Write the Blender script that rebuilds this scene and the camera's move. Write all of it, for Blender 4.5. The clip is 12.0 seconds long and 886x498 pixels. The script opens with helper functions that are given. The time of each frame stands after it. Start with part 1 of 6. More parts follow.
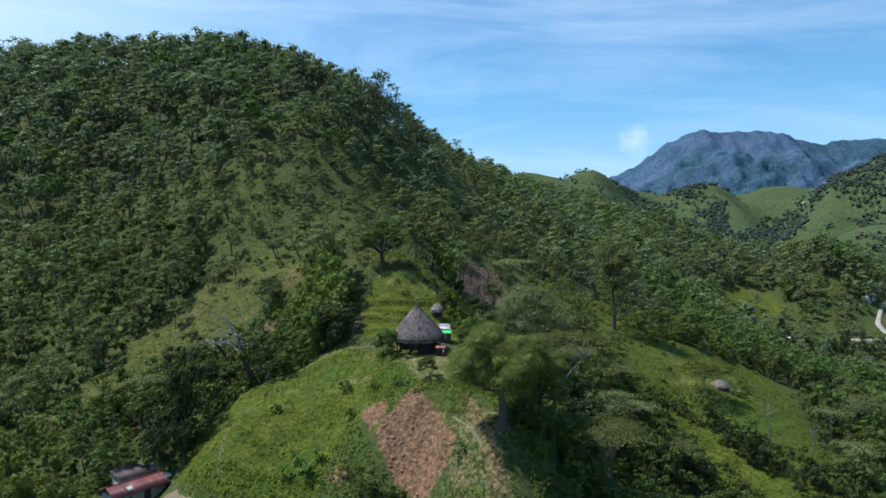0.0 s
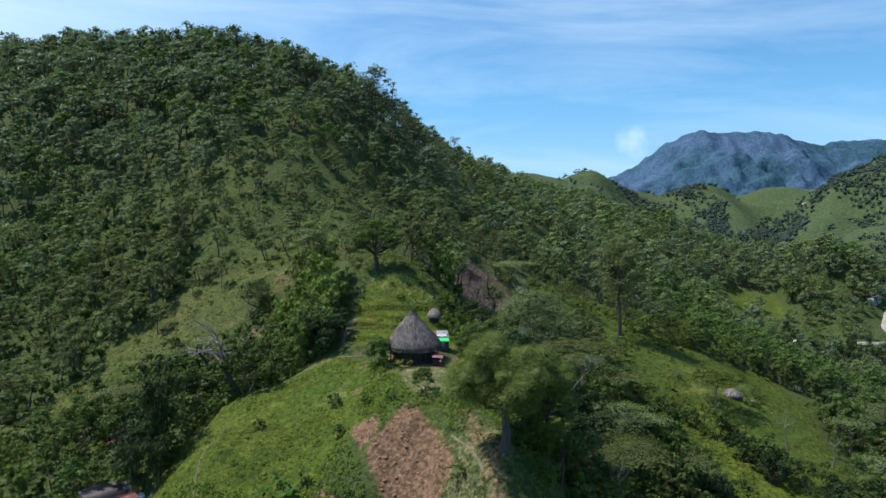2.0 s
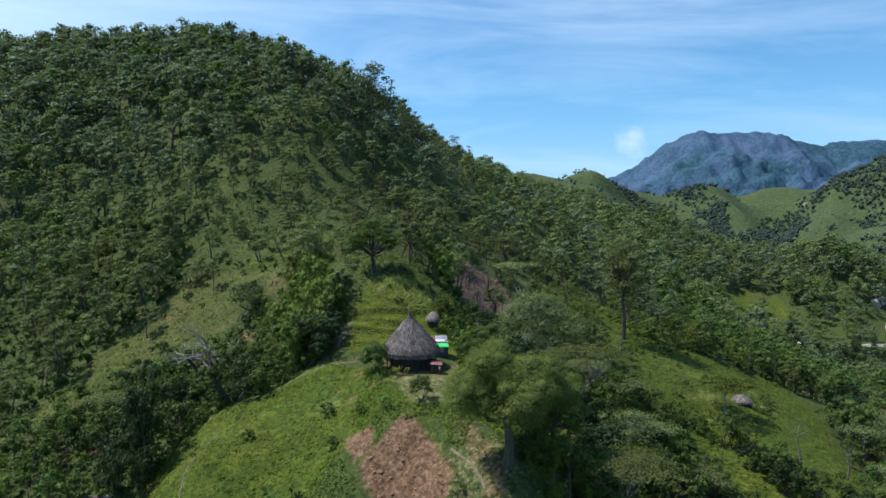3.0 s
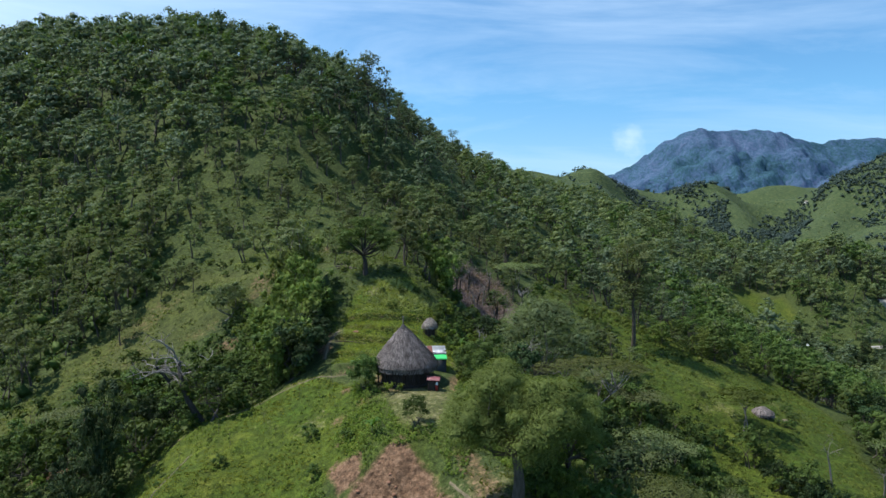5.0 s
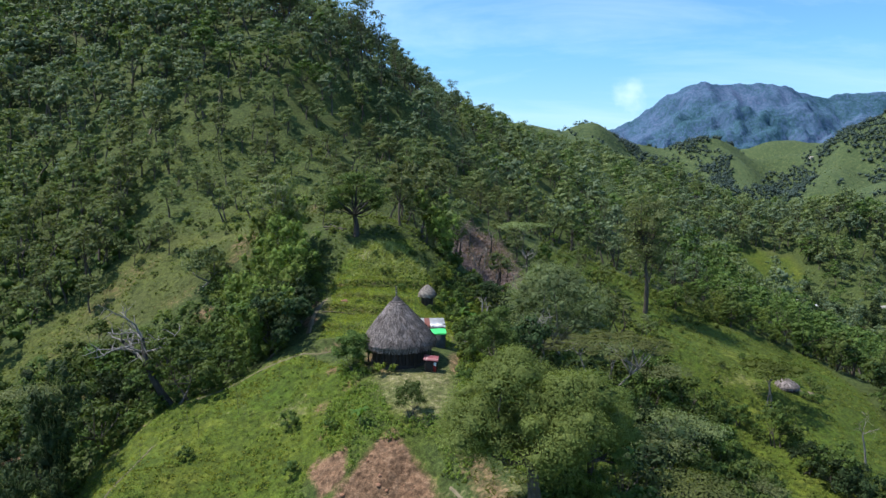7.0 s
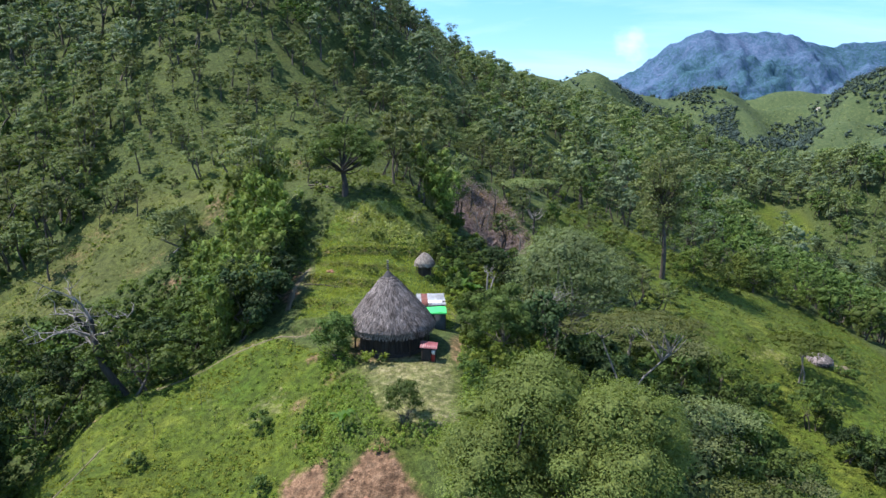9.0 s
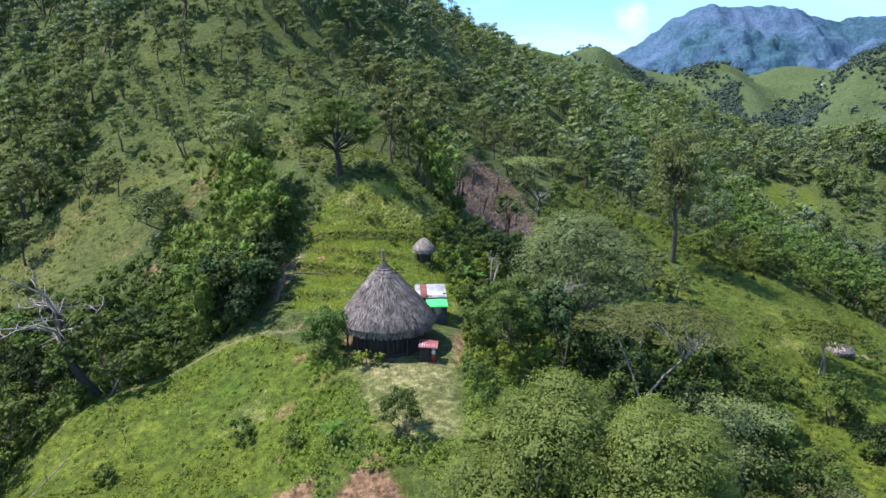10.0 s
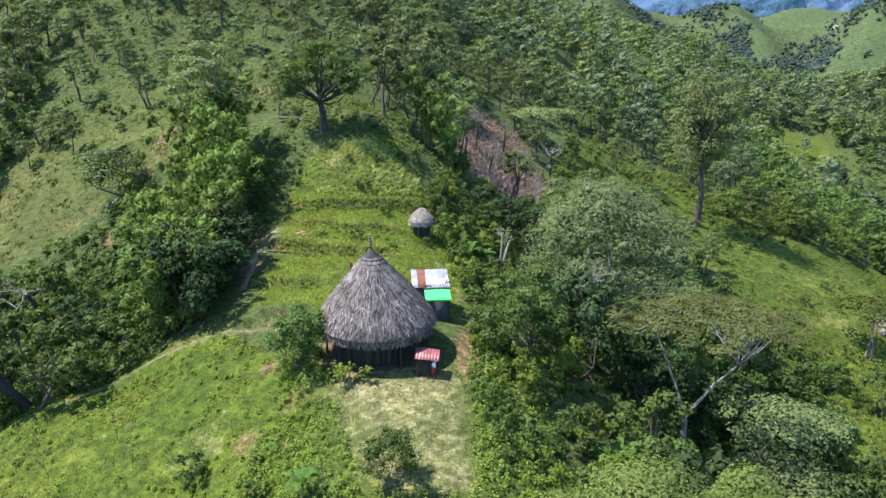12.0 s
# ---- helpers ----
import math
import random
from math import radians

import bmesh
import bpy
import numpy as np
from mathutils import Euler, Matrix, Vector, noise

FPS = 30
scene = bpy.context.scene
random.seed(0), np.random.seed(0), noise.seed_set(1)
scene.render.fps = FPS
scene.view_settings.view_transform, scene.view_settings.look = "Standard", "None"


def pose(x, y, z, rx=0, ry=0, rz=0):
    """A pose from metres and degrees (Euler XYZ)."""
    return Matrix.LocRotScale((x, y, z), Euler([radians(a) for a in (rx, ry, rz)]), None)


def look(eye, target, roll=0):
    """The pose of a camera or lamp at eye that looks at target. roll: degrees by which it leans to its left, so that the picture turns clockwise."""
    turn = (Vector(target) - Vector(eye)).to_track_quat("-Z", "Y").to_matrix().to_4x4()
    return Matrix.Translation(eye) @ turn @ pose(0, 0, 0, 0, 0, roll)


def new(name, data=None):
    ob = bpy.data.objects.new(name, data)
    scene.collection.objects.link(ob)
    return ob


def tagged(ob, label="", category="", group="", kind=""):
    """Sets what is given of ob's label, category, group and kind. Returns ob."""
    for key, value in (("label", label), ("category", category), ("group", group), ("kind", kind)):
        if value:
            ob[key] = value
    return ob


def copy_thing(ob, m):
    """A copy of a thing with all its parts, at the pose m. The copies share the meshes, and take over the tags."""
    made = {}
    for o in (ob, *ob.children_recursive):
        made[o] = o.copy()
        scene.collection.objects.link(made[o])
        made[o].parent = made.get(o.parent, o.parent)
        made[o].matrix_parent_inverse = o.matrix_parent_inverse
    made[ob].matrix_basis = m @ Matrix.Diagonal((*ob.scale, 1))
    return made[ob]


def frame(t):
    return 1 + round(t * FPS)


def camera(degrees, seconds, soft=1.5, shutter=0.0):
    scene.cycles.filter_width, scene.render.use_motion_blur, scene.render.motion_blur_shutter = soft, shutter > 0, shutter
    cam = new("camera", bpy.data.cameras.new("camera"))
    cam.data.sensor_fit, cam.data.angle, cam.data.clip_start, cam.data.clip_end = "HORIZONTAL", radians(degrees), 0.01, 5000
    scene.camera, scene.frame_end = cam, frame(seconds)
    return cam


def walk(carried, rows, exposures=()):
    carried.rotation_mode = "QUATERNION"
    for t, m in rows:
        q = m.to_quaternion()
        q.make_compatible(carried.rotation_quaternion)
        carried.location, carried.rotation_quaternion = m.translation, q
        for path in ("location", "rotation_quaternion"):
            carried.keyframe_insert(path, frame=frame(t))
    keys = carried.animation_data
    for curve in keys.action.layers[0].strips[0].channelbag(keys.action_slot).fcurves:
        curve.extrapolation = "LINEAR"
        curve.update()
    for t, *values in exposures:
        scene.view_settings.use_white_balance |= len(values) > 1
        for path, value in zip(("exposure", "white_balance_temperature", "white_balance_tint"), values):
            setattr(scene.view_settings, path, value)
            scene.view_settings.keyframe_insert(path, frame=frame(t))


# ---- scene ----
cam = camera(65.1, 12.0)
METRES, EYE, TILT, LEAN, TURN = 60.0, 20.0, -2.1, 0.0, 0.0
ROWS = [
    (0.0, 0.0, 0.0, 0.0, 0.0, 0.0, 0.0),
    (0.5, 0.0002, 0.026, 0.0004, -0.06, 0.01, 0.0),
    (1.0, 0.0004, 0.0555, 0.0009, -0.11, 0.01, -0.01),
    (1.5, 0.0006, 0.0876, 0.0018, -0.14, 0.03, -0.04),
    (2.0, 0.0009, 0.1218, 0.0027, -0.18, 0.04, -0.06),
    (2.5, 0.001, 0.1577, 0.0037, -0.22, 0.06, -0.08),
    (3.0, 0.0012, 0.1948, 0.005, -0.25, 0.07, -0.1),
    (5.0, 0.0014, 0.3543, 0.0116, -0.44, -0.11, -0.17),
    (5.5, 0.0016, 0.3962, 0.0136, -0.48, -0.86, -0.18),
    (6.0, 0.0016, 0.439, 0.0157, -0.51, -1.83, -0.19),
    (6.5, 0.0016, 0.4828, 0.0179, -0.55, -2.8, -0.2),
    (7.0, 0.0015, 0.5277, 0.02, -0.58, -3.77, -0.22),
    (9.0, 0.0008, 0.7145, 0.0271, -0.73, -7.68, -0.24),
    (9.5, 0.0003, 0.7625, 0.0285, -0.75, -8.66, -0.28),
    (10.0, -0.0003, 0.8104, 0.03, -0.78, -9.64, -0.3),
    (10.5, -0.0006, 0.858, 0.0321, -0.81, -10.65, -0.33),
    (11.0, -0.001, 0.9055, 0.0338, -0.83, -11.66, -0.34),
    (11.5, -0.0015, 0.9524, 0.0358, -0.86, -12.81, -0.35),
    (12.0, -0.002, 0.9992, 0.0373, -0.89, -14.05, -0.37),
]
EXPOSURES = [(0.0, 0.28, 6350, 10), (5.0, 0.30, 6350, 11), (6.0, 0.39, 6380, 12), (7.0, 0.57, 6380, 13), (9.0, 0.93, 6380, 16), (10.5, 1.17, 6420, 15), (12.0, 1.34, 6450, 14)]
walk(cam, [(t, pose(0, 0, EYE, TILT, LEAN, TURN) @ pose(METRES * x, METRES * y, METRES * z, 90 + pitch, roll, yaw)) for t, x, y, z, yaw, pitch, roll in ROWS], EXPOSURES)

# ---- daylight ----
SUN_AZ, SUN_EL = -82.0, 60.0  # degrees: azimuth from +y towards +x, elevation
_az, _el = radians(SUN_AZ), radians(SUN_EL)
SUN_FROM = Vector((math.sin(_az) * math.cos(_el), math.cos(_az) * math.cos(_el), math.sin(_el)))
sun = new("sun", bpy.data.lights.new("sun", "SUN"))
sun.data.energy, sun.data.angle, sun.data.color = 4.9, radians(0.53), (1.0, 0.95, 0.86)
sun.matrix_world = look(SUN_FROM * 300, (0, 0, 0))


def nodes_of(owner):
    owner.use_nodes = True
    tree = owner.node_tree
    tree.nodes.clear()

    def add(kind, **values):
        n = tree.nodes.new(kind)
        for key, value in values.items():
            if key in n.inputs:
                n.inputs[key].default_value = value
            else:
                setattr(n, key, value)
        return n

    def join(a, b):
        tree.links.new(a, b)
    return add, join


def ramp(add, join, source, stops):
    r = add("ShaderNodeValToRGB")
    while len(r.color_ramp.elements) < len(stops):
        r.color_ramp.elements.new(0.5)
    for e, (p, c) in zip(r.color_ramp.elements, stops):
        e.position, e.color = p, (*c, 1) if len(c) == 3 else c
    join(source, r.inputs["Fac"])
    return r.outputs["Color"]


def mixed(add, join, fac, a, b, blend="MIX"):
    m = add("ShaderNodeMix", data_type="RGBA", blend_type=blend)
    for slot, value in ((m.inputs[0], fac), (m.inputs[6], a), (m.inputs[7], b)):
        if isinstance(value, (int, float)):
            slot.default_value = value
        elif isinstance(value, tuple):
            slot.default_value = (*value, 1)
        else:
            join(value, slot)
    return m.outputs[2]


def maths(add, join, op, a, b=0.0, clamp=False):
    m = add("ShaderNodeMath", operation=op, use_clamp=clamp)
    for slot, value in ((m.inputs[0], a), (m.inputs[1], b)):
        if isinstance(value, (int, float)):
            slot.default_value = value
        else:
            join(value, slot)
    return m.outputs[0]


def build_world():
    world = bpy.data.worlds.new("sky")
    scene.world = world
    add, join = nodes_of(world)
    sky = add("ShaderNodeTexSky", sky_type="NISHITA", sun_disc=False, sun_elevation=_el, sun_rotation=_az, altitude=900.0, air_density=1.0, dust_density=0.7, ozone_density=1.6)
    coord = add("ShaderNodeTexCoord")
    stretch = add("ShaderNodeMapping")
    stretch.inputs["Scale"].default_value = (1.1, 1.6, 6.5)
    stretch.inputs["Location"].default_value = (0.35, 0.0, 0.1)
    stretch.inputs["Rotation"].default_value = (0.0, 0.13, 0.0)
    join(coord.outputs["Generated"], stretch.inputs["Vector"])
    wisps = add("ShaderNodeTexNoise", Scale=1.6, Detail=7.0, Roughness=0.62, Distortion=0.7)
    join(stretch.outputs[0], wisps.inputs["Vector"])
    veil = ramp(add, join, wisps.outputs["Fac"], [(0.43, (0, 0, 0)), (0.80, (1, 1, 1))])
    # one small cumulus over the far range
    away = add("ShaderNodeVectorMath", operation="DISTANCE")
    puff = add("ShaderNodeVectorMath", operation="MULTIPLY_ADD")
    puff.inputs[1].default_value = (1, 1, 1.0)
    join(coord.outputs["Generated"], puff.inputs[0])
    rag = add("ShaderNodeTexNoise", Scale=55.0, Detail=4.0)
    join(coord.outputs["Generated"], rag.inputs["Vector"])
    spread = add("ShaderNodeVectorMath", operation="MULTIPLY_ADD")
    spread.inputs[1].default_value, spread.inputs[2].default_value = (0.03, 0.03, 0.03), (-0.015, -0.015, -0.015)
    join(rag.outputs["Color"], spread.inputs[0])
    join(spread.outputs[0], puff.inputs[2])
    join(puff.outputs[0], away.inputs[0])
    away.inputs[1].default_value = CLOUD_WAY
    small = ramp(add, join, away.outputs["Value"], [(0.005, (0.55, 0.55, 0.55)), (0.024, (0, 0, 0))])
    # thin bright cirrus on the sun's side
    side = add("ShaderNodeVectorMath", operation="DISTANCE")
    join(puff.outputs[0], side.inputs[0])
    side.inputs[1].default_value = Vector((-0.62, 0.74, 0.34)).normalized()
    sheet = ramp(add, join, side.outputs["Value"], [(0.0, (0.85, 0.85, 0.85)), (0.55, (0, 0, 0))])
    cover = maths(add, join, "ADD", maths(add, join, "MULTIPLY", veil, 0.5), maths(add, join, "ADD", small, sheet), True)
    # the low sky is hazier
    height = add("ShaderNodeSeparateXYZ")
    join(coord.outputs["Generated"], height.inputs[0])
    haze = ramp(add, join, height.outputs["Z"], [(0.03, (0.71, 0.87, 1.07)), (0.17, (0.61, 0.99, 1.15))])
    tinted = mixed(add, join, 1.0, sky.outputs[0], haze, "MULTIPLY")
    both = mixed(add, join, cover, tinted, (5.2, 6.8, 8.6))
    back = add("ShaderNodeBackground", Strength=0.12)
    join(both, back.inputs["Color"])
    join(back.outputs[0], add("ShaderNodeOutputWorld").inputs["Surface"])


CLOUD_WAY = Vector((0.262, 0.955, 0.112)).normalized()
build_world()

# ---- materials ----


def leaf_material(name, dark, light, through_light=0.3, patch=5.0, gloss=0.65, grain=7.0):
    mat = bpy.data.materials.new(name)
    add, join = nodes_of(mat)
    geo, info, coord = add("ShaderNodeNewGeometry"), add("ShaderNodeObjectInfo"), add("ShaderNodeTexCoord")
    cloud = add("ShaderNodeTexNoise", Scale=1.0 / patch, Detail=3.0)
    join(coord.outputs["Object"], cloud.inputs["Vector"])
    tone = mixed(add, join, maths(add, join, "ADD", maths(add, join, "MULTIPLY", geo.outputs["Random Per Island"], 0.3), maths(add, join, "MULTIPLY", cloud.outputs["Fac"], 0.7)), dark, light)
    value = maths(add, join, "ADD", maths(add, join, "MULTIPLY", cloud.outputs["Fac"], 0.9), maths(add, join, "MULTIPLY", info.outputs["Random"], 0.45))
    speck = add("ShaderNodeTexNoise", Scale=grain, Detail=2.0)
    join(coord.outputs["Object"], speck.inputs["Vector"])
    leaflets = ramp(add, join, speck.outputs["Fac"], [(0.36, (0.72, 0.72, 0.72)), (0.62, (1.2, 1.2, 1.2))])
    hue = add("ShaderNodeHueSaturation", Saturation=1.0)
    join(maths(add, join, "ADD", 0.477, maths(add, join, "MULTIPLY", info.outputs["Random"], 0.030)), hue.inputs["Hue"])
    join(maths(add, join, "MULTIPLY", maths(add, join, "ADD", value, 0.33), leaflets), hue.inputs["Value"])
    join(tone, hue.inputs["Color"])
    skin = add("ShaderNodeBsdfPrincipled", Roughness=gloss)
    join(hue.outputs[0], skin.inputs["Base Color"])
    skin.inputs["Specular IOR Level"].default_value = 0.12
    glow = add("ShaderNodeBsdfTranslucent")
    join(mixed(add, join, 1.0, hue.outputs[0], (1.25, 1.3, 0.5), "MULTIPLY"), glow.inputs["Color"])
    both = add("ShaderNodeMixShader", Fac=through_light)
    join(skin.outputs[0], both.inputs[1])
    join(glow.outputs[0], both.inputs[2])
    join(both.outputs[0], add("ShaderNodeOutputMaterial").inputs["Surface"])
    return mat


def solid_material(name, stops, scale=3.0, rough=0.8, metal=0.0, bump=0.0, bump_scale=20.0, stretch=(1, 1, 1), spread=0.35, detail=6.0):
    """Noise between colour stops at two scales, with fine relief."""
    mat = bpy.data.materials.new(name)
    add, join = nodes_of(mat)
    coord, info, lay = add("ShaderNodeTexCoord"), add("ShaderNodeObjectInfo"), add("ShaderNodeMapping")
    lay.inputs["Scale"].default_value = stretch
    join(coord.outputs["Object"], lay.inputs["Vector"])
    big = add("ShaderNodeTexNoise", Scale=scale, Detail=detail, Roughness=0.6)
    join(lay.outputs[0], big.inputs["Vector"])
    fine = add("ShaderNodeTexNoise", Scale=scale * 9, Detail=4.0)
    join(lay.outputs[0], fine.inputs["Vector"])
    tone = ramp(add, join, big.outputs["Fac"], stops)
    shade = maths(add, join, "ADD", 1 - spread, maths(add, join, "MULTIPLY", fine.outputs["Fac"], 2 * spread))
    shade = maths(add, join, "MULTIPLY", shade, maths(add, join, "ADD", 0.85, maths(add, join, "MULTIPLY", info.outputs["Random"], 0.3)))
    hue = add("ShaderNodeHueSaturation")
    join(tone, hue.inputs["Color"])
    join(shade, hue.inputs["Value"])
    skin = add("ShaderNodeBsdfPrincipled", Roughness=rough, Metallic=metal)
    join(hue.outputs[0], skin.inputs["Base Color"])
    if bump:
        grain = add("ShaderNodeTexNoise", Scale=bump_scale, Detail=5.0)
        join(lay.outputs[0], grain.inputs["Vector"])
        relief = add("ShaderNodeBump", Strength=bump, Distance=0.05)
        join(grain.outputs["Fac"], relief.inputs["Height"])
        join(relief.outputs[0], skin.inputs["Normal"])
    join(skin.outputs[0], add("ShaderNodeOutputMaterial").inputs["Surface"])
    return mat


def ground_material():
    mat = bpy.data.materials.new("ground_cover")
    add, join = nodes_of(mat)
    coord = add("ShaderNodeTexCoord")

    def noise_of(scale, detail=5.0, rough=0.6):
        n = add("ShaderNodeTexNoise", Scale=scale, Detail=detail, Roughness=rough)
        join(coord.outputs["Object"], n.inputs["Vector"])
        return n.outputs["Fac"]

    def layer(name):
        return add("ShaderNodeAttribute", attribute_name=name).outputs["Fac"]
    wide, mid, fine, tiny = noise_of(0.05), noise_of(0.33), noise_of(2.2), noise_of(9.0)
    grass = ramp(add, join, mid, [(0.3, (0.036, 0.054, 0.013)), (0.5, (0.070, 0.090, 0.021)), (0.72, (0.112, 0.124, 0.034))])
    grass = mixed(add, join, ramp(add, join, wide, [(0.42, (0, 0, 0)), (0.66, (0.75, 0.75, 0.75))]), grass, (0.094, 0.102, 0.036))
    lush = ramp(add, join, mid, [(0.28, (0.050, 0.080, 0.010)), (0.5, (0.100, 0.128, 0.016)), (0.72, (0.172, 0.184, 0.032))])
    lush = mixed(add, join, ramp(add, join, wide, [(0.40, (0.0, 0.0, 0.0)), (0.60, (0.7, 0.7, 0.7))]), lush, (0.055, 0.105, 0.012))
    lush = mixed(add, join, ramp(add, join, noise_of(0.9, 6.0, 0.7), [(0.42, (0.75, 0.75, 0.75)), (0.58, (0, 0, 0))]), lush, (0.050, 0.074, 0.012))
    dry = ramp(add, join, fine, [(0.3, (0.11, 0.110, 0.045)), (0.5, (0.205, 0.188, 0.095)), (0.75, (0.32, 0.29, 0.17))])
    bare = ramp(add, join, fine, [(0.3, (0.080, 0.046, 0.028)), (0.5, (0.185, 0.110, 0.068)), (0.72, (0.30, 0.19, 0.125))])
    wood = ramp(add, join, fine, [(0.3, (0.028, 0.044, 0.014)), (0.55, (0.068, 0.096, 0.028)), (0.75, (0.112, 0.120, 0.048))])
    ragged = maths(add, join, "SUBTRACT", maths(add, join, "ADD", maths(add, join, "MULTIPLY", fine, 0.8), maths(add, join, "MULTIPLY", mid, 0.6)), 0.7)

    def edge(source):
        return maths(add, join, "MULTIPLY", maths(add, join, "SUBTRACT", maths(add, join, "ADD", source, ragged), 0.3), 2.6, True)
    tone = mixed(add, join, edge(layer("wood")), grass, wood)
    # distant haze put into the colour: cooler grass towards the far ridges
    far_haze = ramp(add, join, mid, [(0.3, (0.030, 0.054, 0.024)), (0.5, (0.060, 0.090, 0.036)), (0.72, (0.108, 0.128, 0.052))])
    tone = mixed(add, join, layer("far_haze"), tone, far_haze)
    tone = mixed(add, join, edge(layer("lush")), tone, lush)
    tone = mixed(add, join, edge(layer("dry")), tone, dry)
    tone = mixed(add, join, edge(layer("bare")), tone, bare)
    speck = ramp(add, join, tiny, [(0.28, (0.45, 0.45, 0.45)), (0.62, (1.2, 1.2, 1.2))])
    tone = mixed(add, join, 0.8, tone, speck, "MULTIPLY")
    tufted = ramp(add, join, noise_of(1.5, 4.0, 0.7), [(0.38, (0.5, 0.52, 0.5)), (0.58, (1.14, 1.14, 1.1))])
    tone = mixed(add, join, 0.85, tone, tufted, "MULTIPLY")
    skin = add("ShaderNodeBsdfPrincipled", Roughness=0.9)
    skin.inputs["Specular IOR Level"].default_value = 0.15
    join(tone, skin.inputs["Base Color"])
    relief = add("ShaderNodeBump", Strength=0.9, Distance=0.25)
    join(maths(add, join, "ADD", fine, maths(add, join, "MULTIPLY", tiny, 0.5)), relief.inputs["Height"])
    join(relief.outputs[0], skin.inputs["Normal"])
    join(skin.outputs[0], add("ShaderNodeOutputMaterial").inputs["Surface"])
    return mat


M_GROUND = ground_material()
def mountain_material():
    mat = bpy.data.materials.new("hazy_mountain")
    add, join = nodes_of(mat)
    coord, lay = add("ShaderNodeTexCoord"), add("ShaderNodeMapping")
    lay.inputs["Scale"].default_value = (1, 1, 0.55)
    join(coord.outputs["Object"], lay.inputs["Vector"])

    def noise_of(scale, detail):
        n = add("ShaderNodeTexNoise", Scale=scale, Detail=detail, Roughness=0.65)
        join(lay.outputs[0], n.inputs["Vector"])
        return n.outputs["Fac"]
    big, small = noise_of(0.008, 8.0), noise_of(0.16, 6.0)
    both = maths(add, join, "ADD", maths(add, join, "MULTIPLY", big, 0.5), maths(add, join, "MULTIPLY", small, 0.5))
    # the blue of aerial haze is painted into these rock and forest tones
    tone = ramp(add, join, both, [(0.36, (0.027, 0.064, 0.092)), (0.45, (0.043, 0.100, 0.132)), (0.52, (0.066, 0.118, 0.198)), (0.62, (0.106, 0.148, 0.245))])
    relief = add("ShaderNodeBump", Strength=0.8, Distance=6.0)
    join(maths(add, join, "ADD", small, maths(add, join, "MULTIPLY", noise_of(0.34, 4.0), 0.5)), relief.inputs["Height"])
    skin = add("ShaderNodeBsdfPrincipled", Roughness=1.0)
    skin.inputs["Specular IOR Level"].default_value = 0.0
    join(tone, skin.inputs["Base Color"])
    join(relief.outputs[0], skin.inputs["Normal"])
    join(skin.outputs[0], add("ShaderNodeOutputMaterial").inputs["Surface"])
    return mat


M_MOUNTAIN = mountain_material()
M_PATH = solid_material("trodden_earth", [(0.3, (0.09, 0.076, 0.042)), (0.7, (0.205, 0.170, 0.108))], scale=1.4, rough=0.95, bump=0.4)
M_BARK = solid_material("bark", [(0.35, (0.035, 0.028, 0.022)), (0.65, (0.10, 0.085, 0.068))], scale=2.0, bump=0.5, stretch=(3, 3, 0.6))
M_PALE = solid_material("pale_bark", [(0.3, (0.10, 0.09, 0.075)), (0.65, (0.30, 0.275, 0.24))], scale=2.0, bump=0.3, stretch=(2, 2, 0.5))
M_DEAD = solid_material("bleached_wood", [(0.3, (0.075, 0.068, 0.062)), (0.6, (0.24, 0.22, 0.20))], scale=2.0, bump=0.3, stretch=(2, 2, 0.5))
M_CHAR = solid_material("charred_bark", [(0.3, (0.010, 0.009, 0.008)), (0.65, (0.045, 0.040, 0.036))], scale=2.0, bump=0.5, stretch=(3, 3, 0.6))
M_DRYWOOD = solid_material("dry_brush", [(0.3, (0.085, 0.060, 0.055)), (0.6, (0.235, 0.172, 0.160))], scale=1.0)
# a little extra blue in the leaf colour for haze over the woods
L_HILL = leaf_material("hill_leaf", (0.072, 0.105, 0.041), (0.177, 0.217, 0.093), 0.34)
# blue of distant haze mixed into the ridge trees' leaf colour
L_CREST = leaf_material("hazed_crest_leaf", (0.060, 0.094, 0.050), (0.142, 0.182, 0.108), 0.3)
L_SCRUB = leaf_material("scrub_leaf", (0.057, 0.095, 0.020), (0.143, 0.196, 0.046), 0.34)
L_GULLY = leaf_material("gully_leaf", (0.030, 0.062, 0.016), (0.107, 0.162, 0.041), 0.3, 2.0, grain=10.0)
L_BAMBOO = leaf_material("bamboo_leaf", (0.070, 0.125, 0.024), (0.158, 0.218, 0.053), 0.36, 2.0, grain=11.0)
L_MANGO = leaf_material("mango_leaf", (0.070, 0.100, 0.024), (0.153, 0.190, 0.054), 0.36, 2.0, grain=13.0)
L_GREY = leaf_material("feathery_leaf", (0.122, 0.182, 0.084), (0.227, 0.309, 0.150), 0.45, 2.0, grain=13.0)
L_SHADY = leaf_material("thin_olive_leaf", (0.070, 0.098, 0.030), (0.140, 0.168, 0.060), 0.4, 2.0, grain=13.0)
L_WEED = leaf_material("weed_leaf", (0.076, 0.126, 0.017), (0.159, 0.215, 0.037), 0.3, 1.5, grain=14.0)
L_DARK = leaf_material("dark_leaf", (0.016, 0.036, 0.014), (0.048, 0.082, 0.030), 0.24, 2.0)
# far woods' leaf colour is shifted to blue to stand for haze
L_FARWOOD = leaf_material("hazed_far_leaf", (0.034, 0.060, 0.062), (0.080, 0.116, 0.100), 0.2, 2.0)
L_BANANA = leaf_material("banana_leaf", (0.040, 0.096, 0.016), (0.090, 0.160, 0.034), 0.3, 2.0)
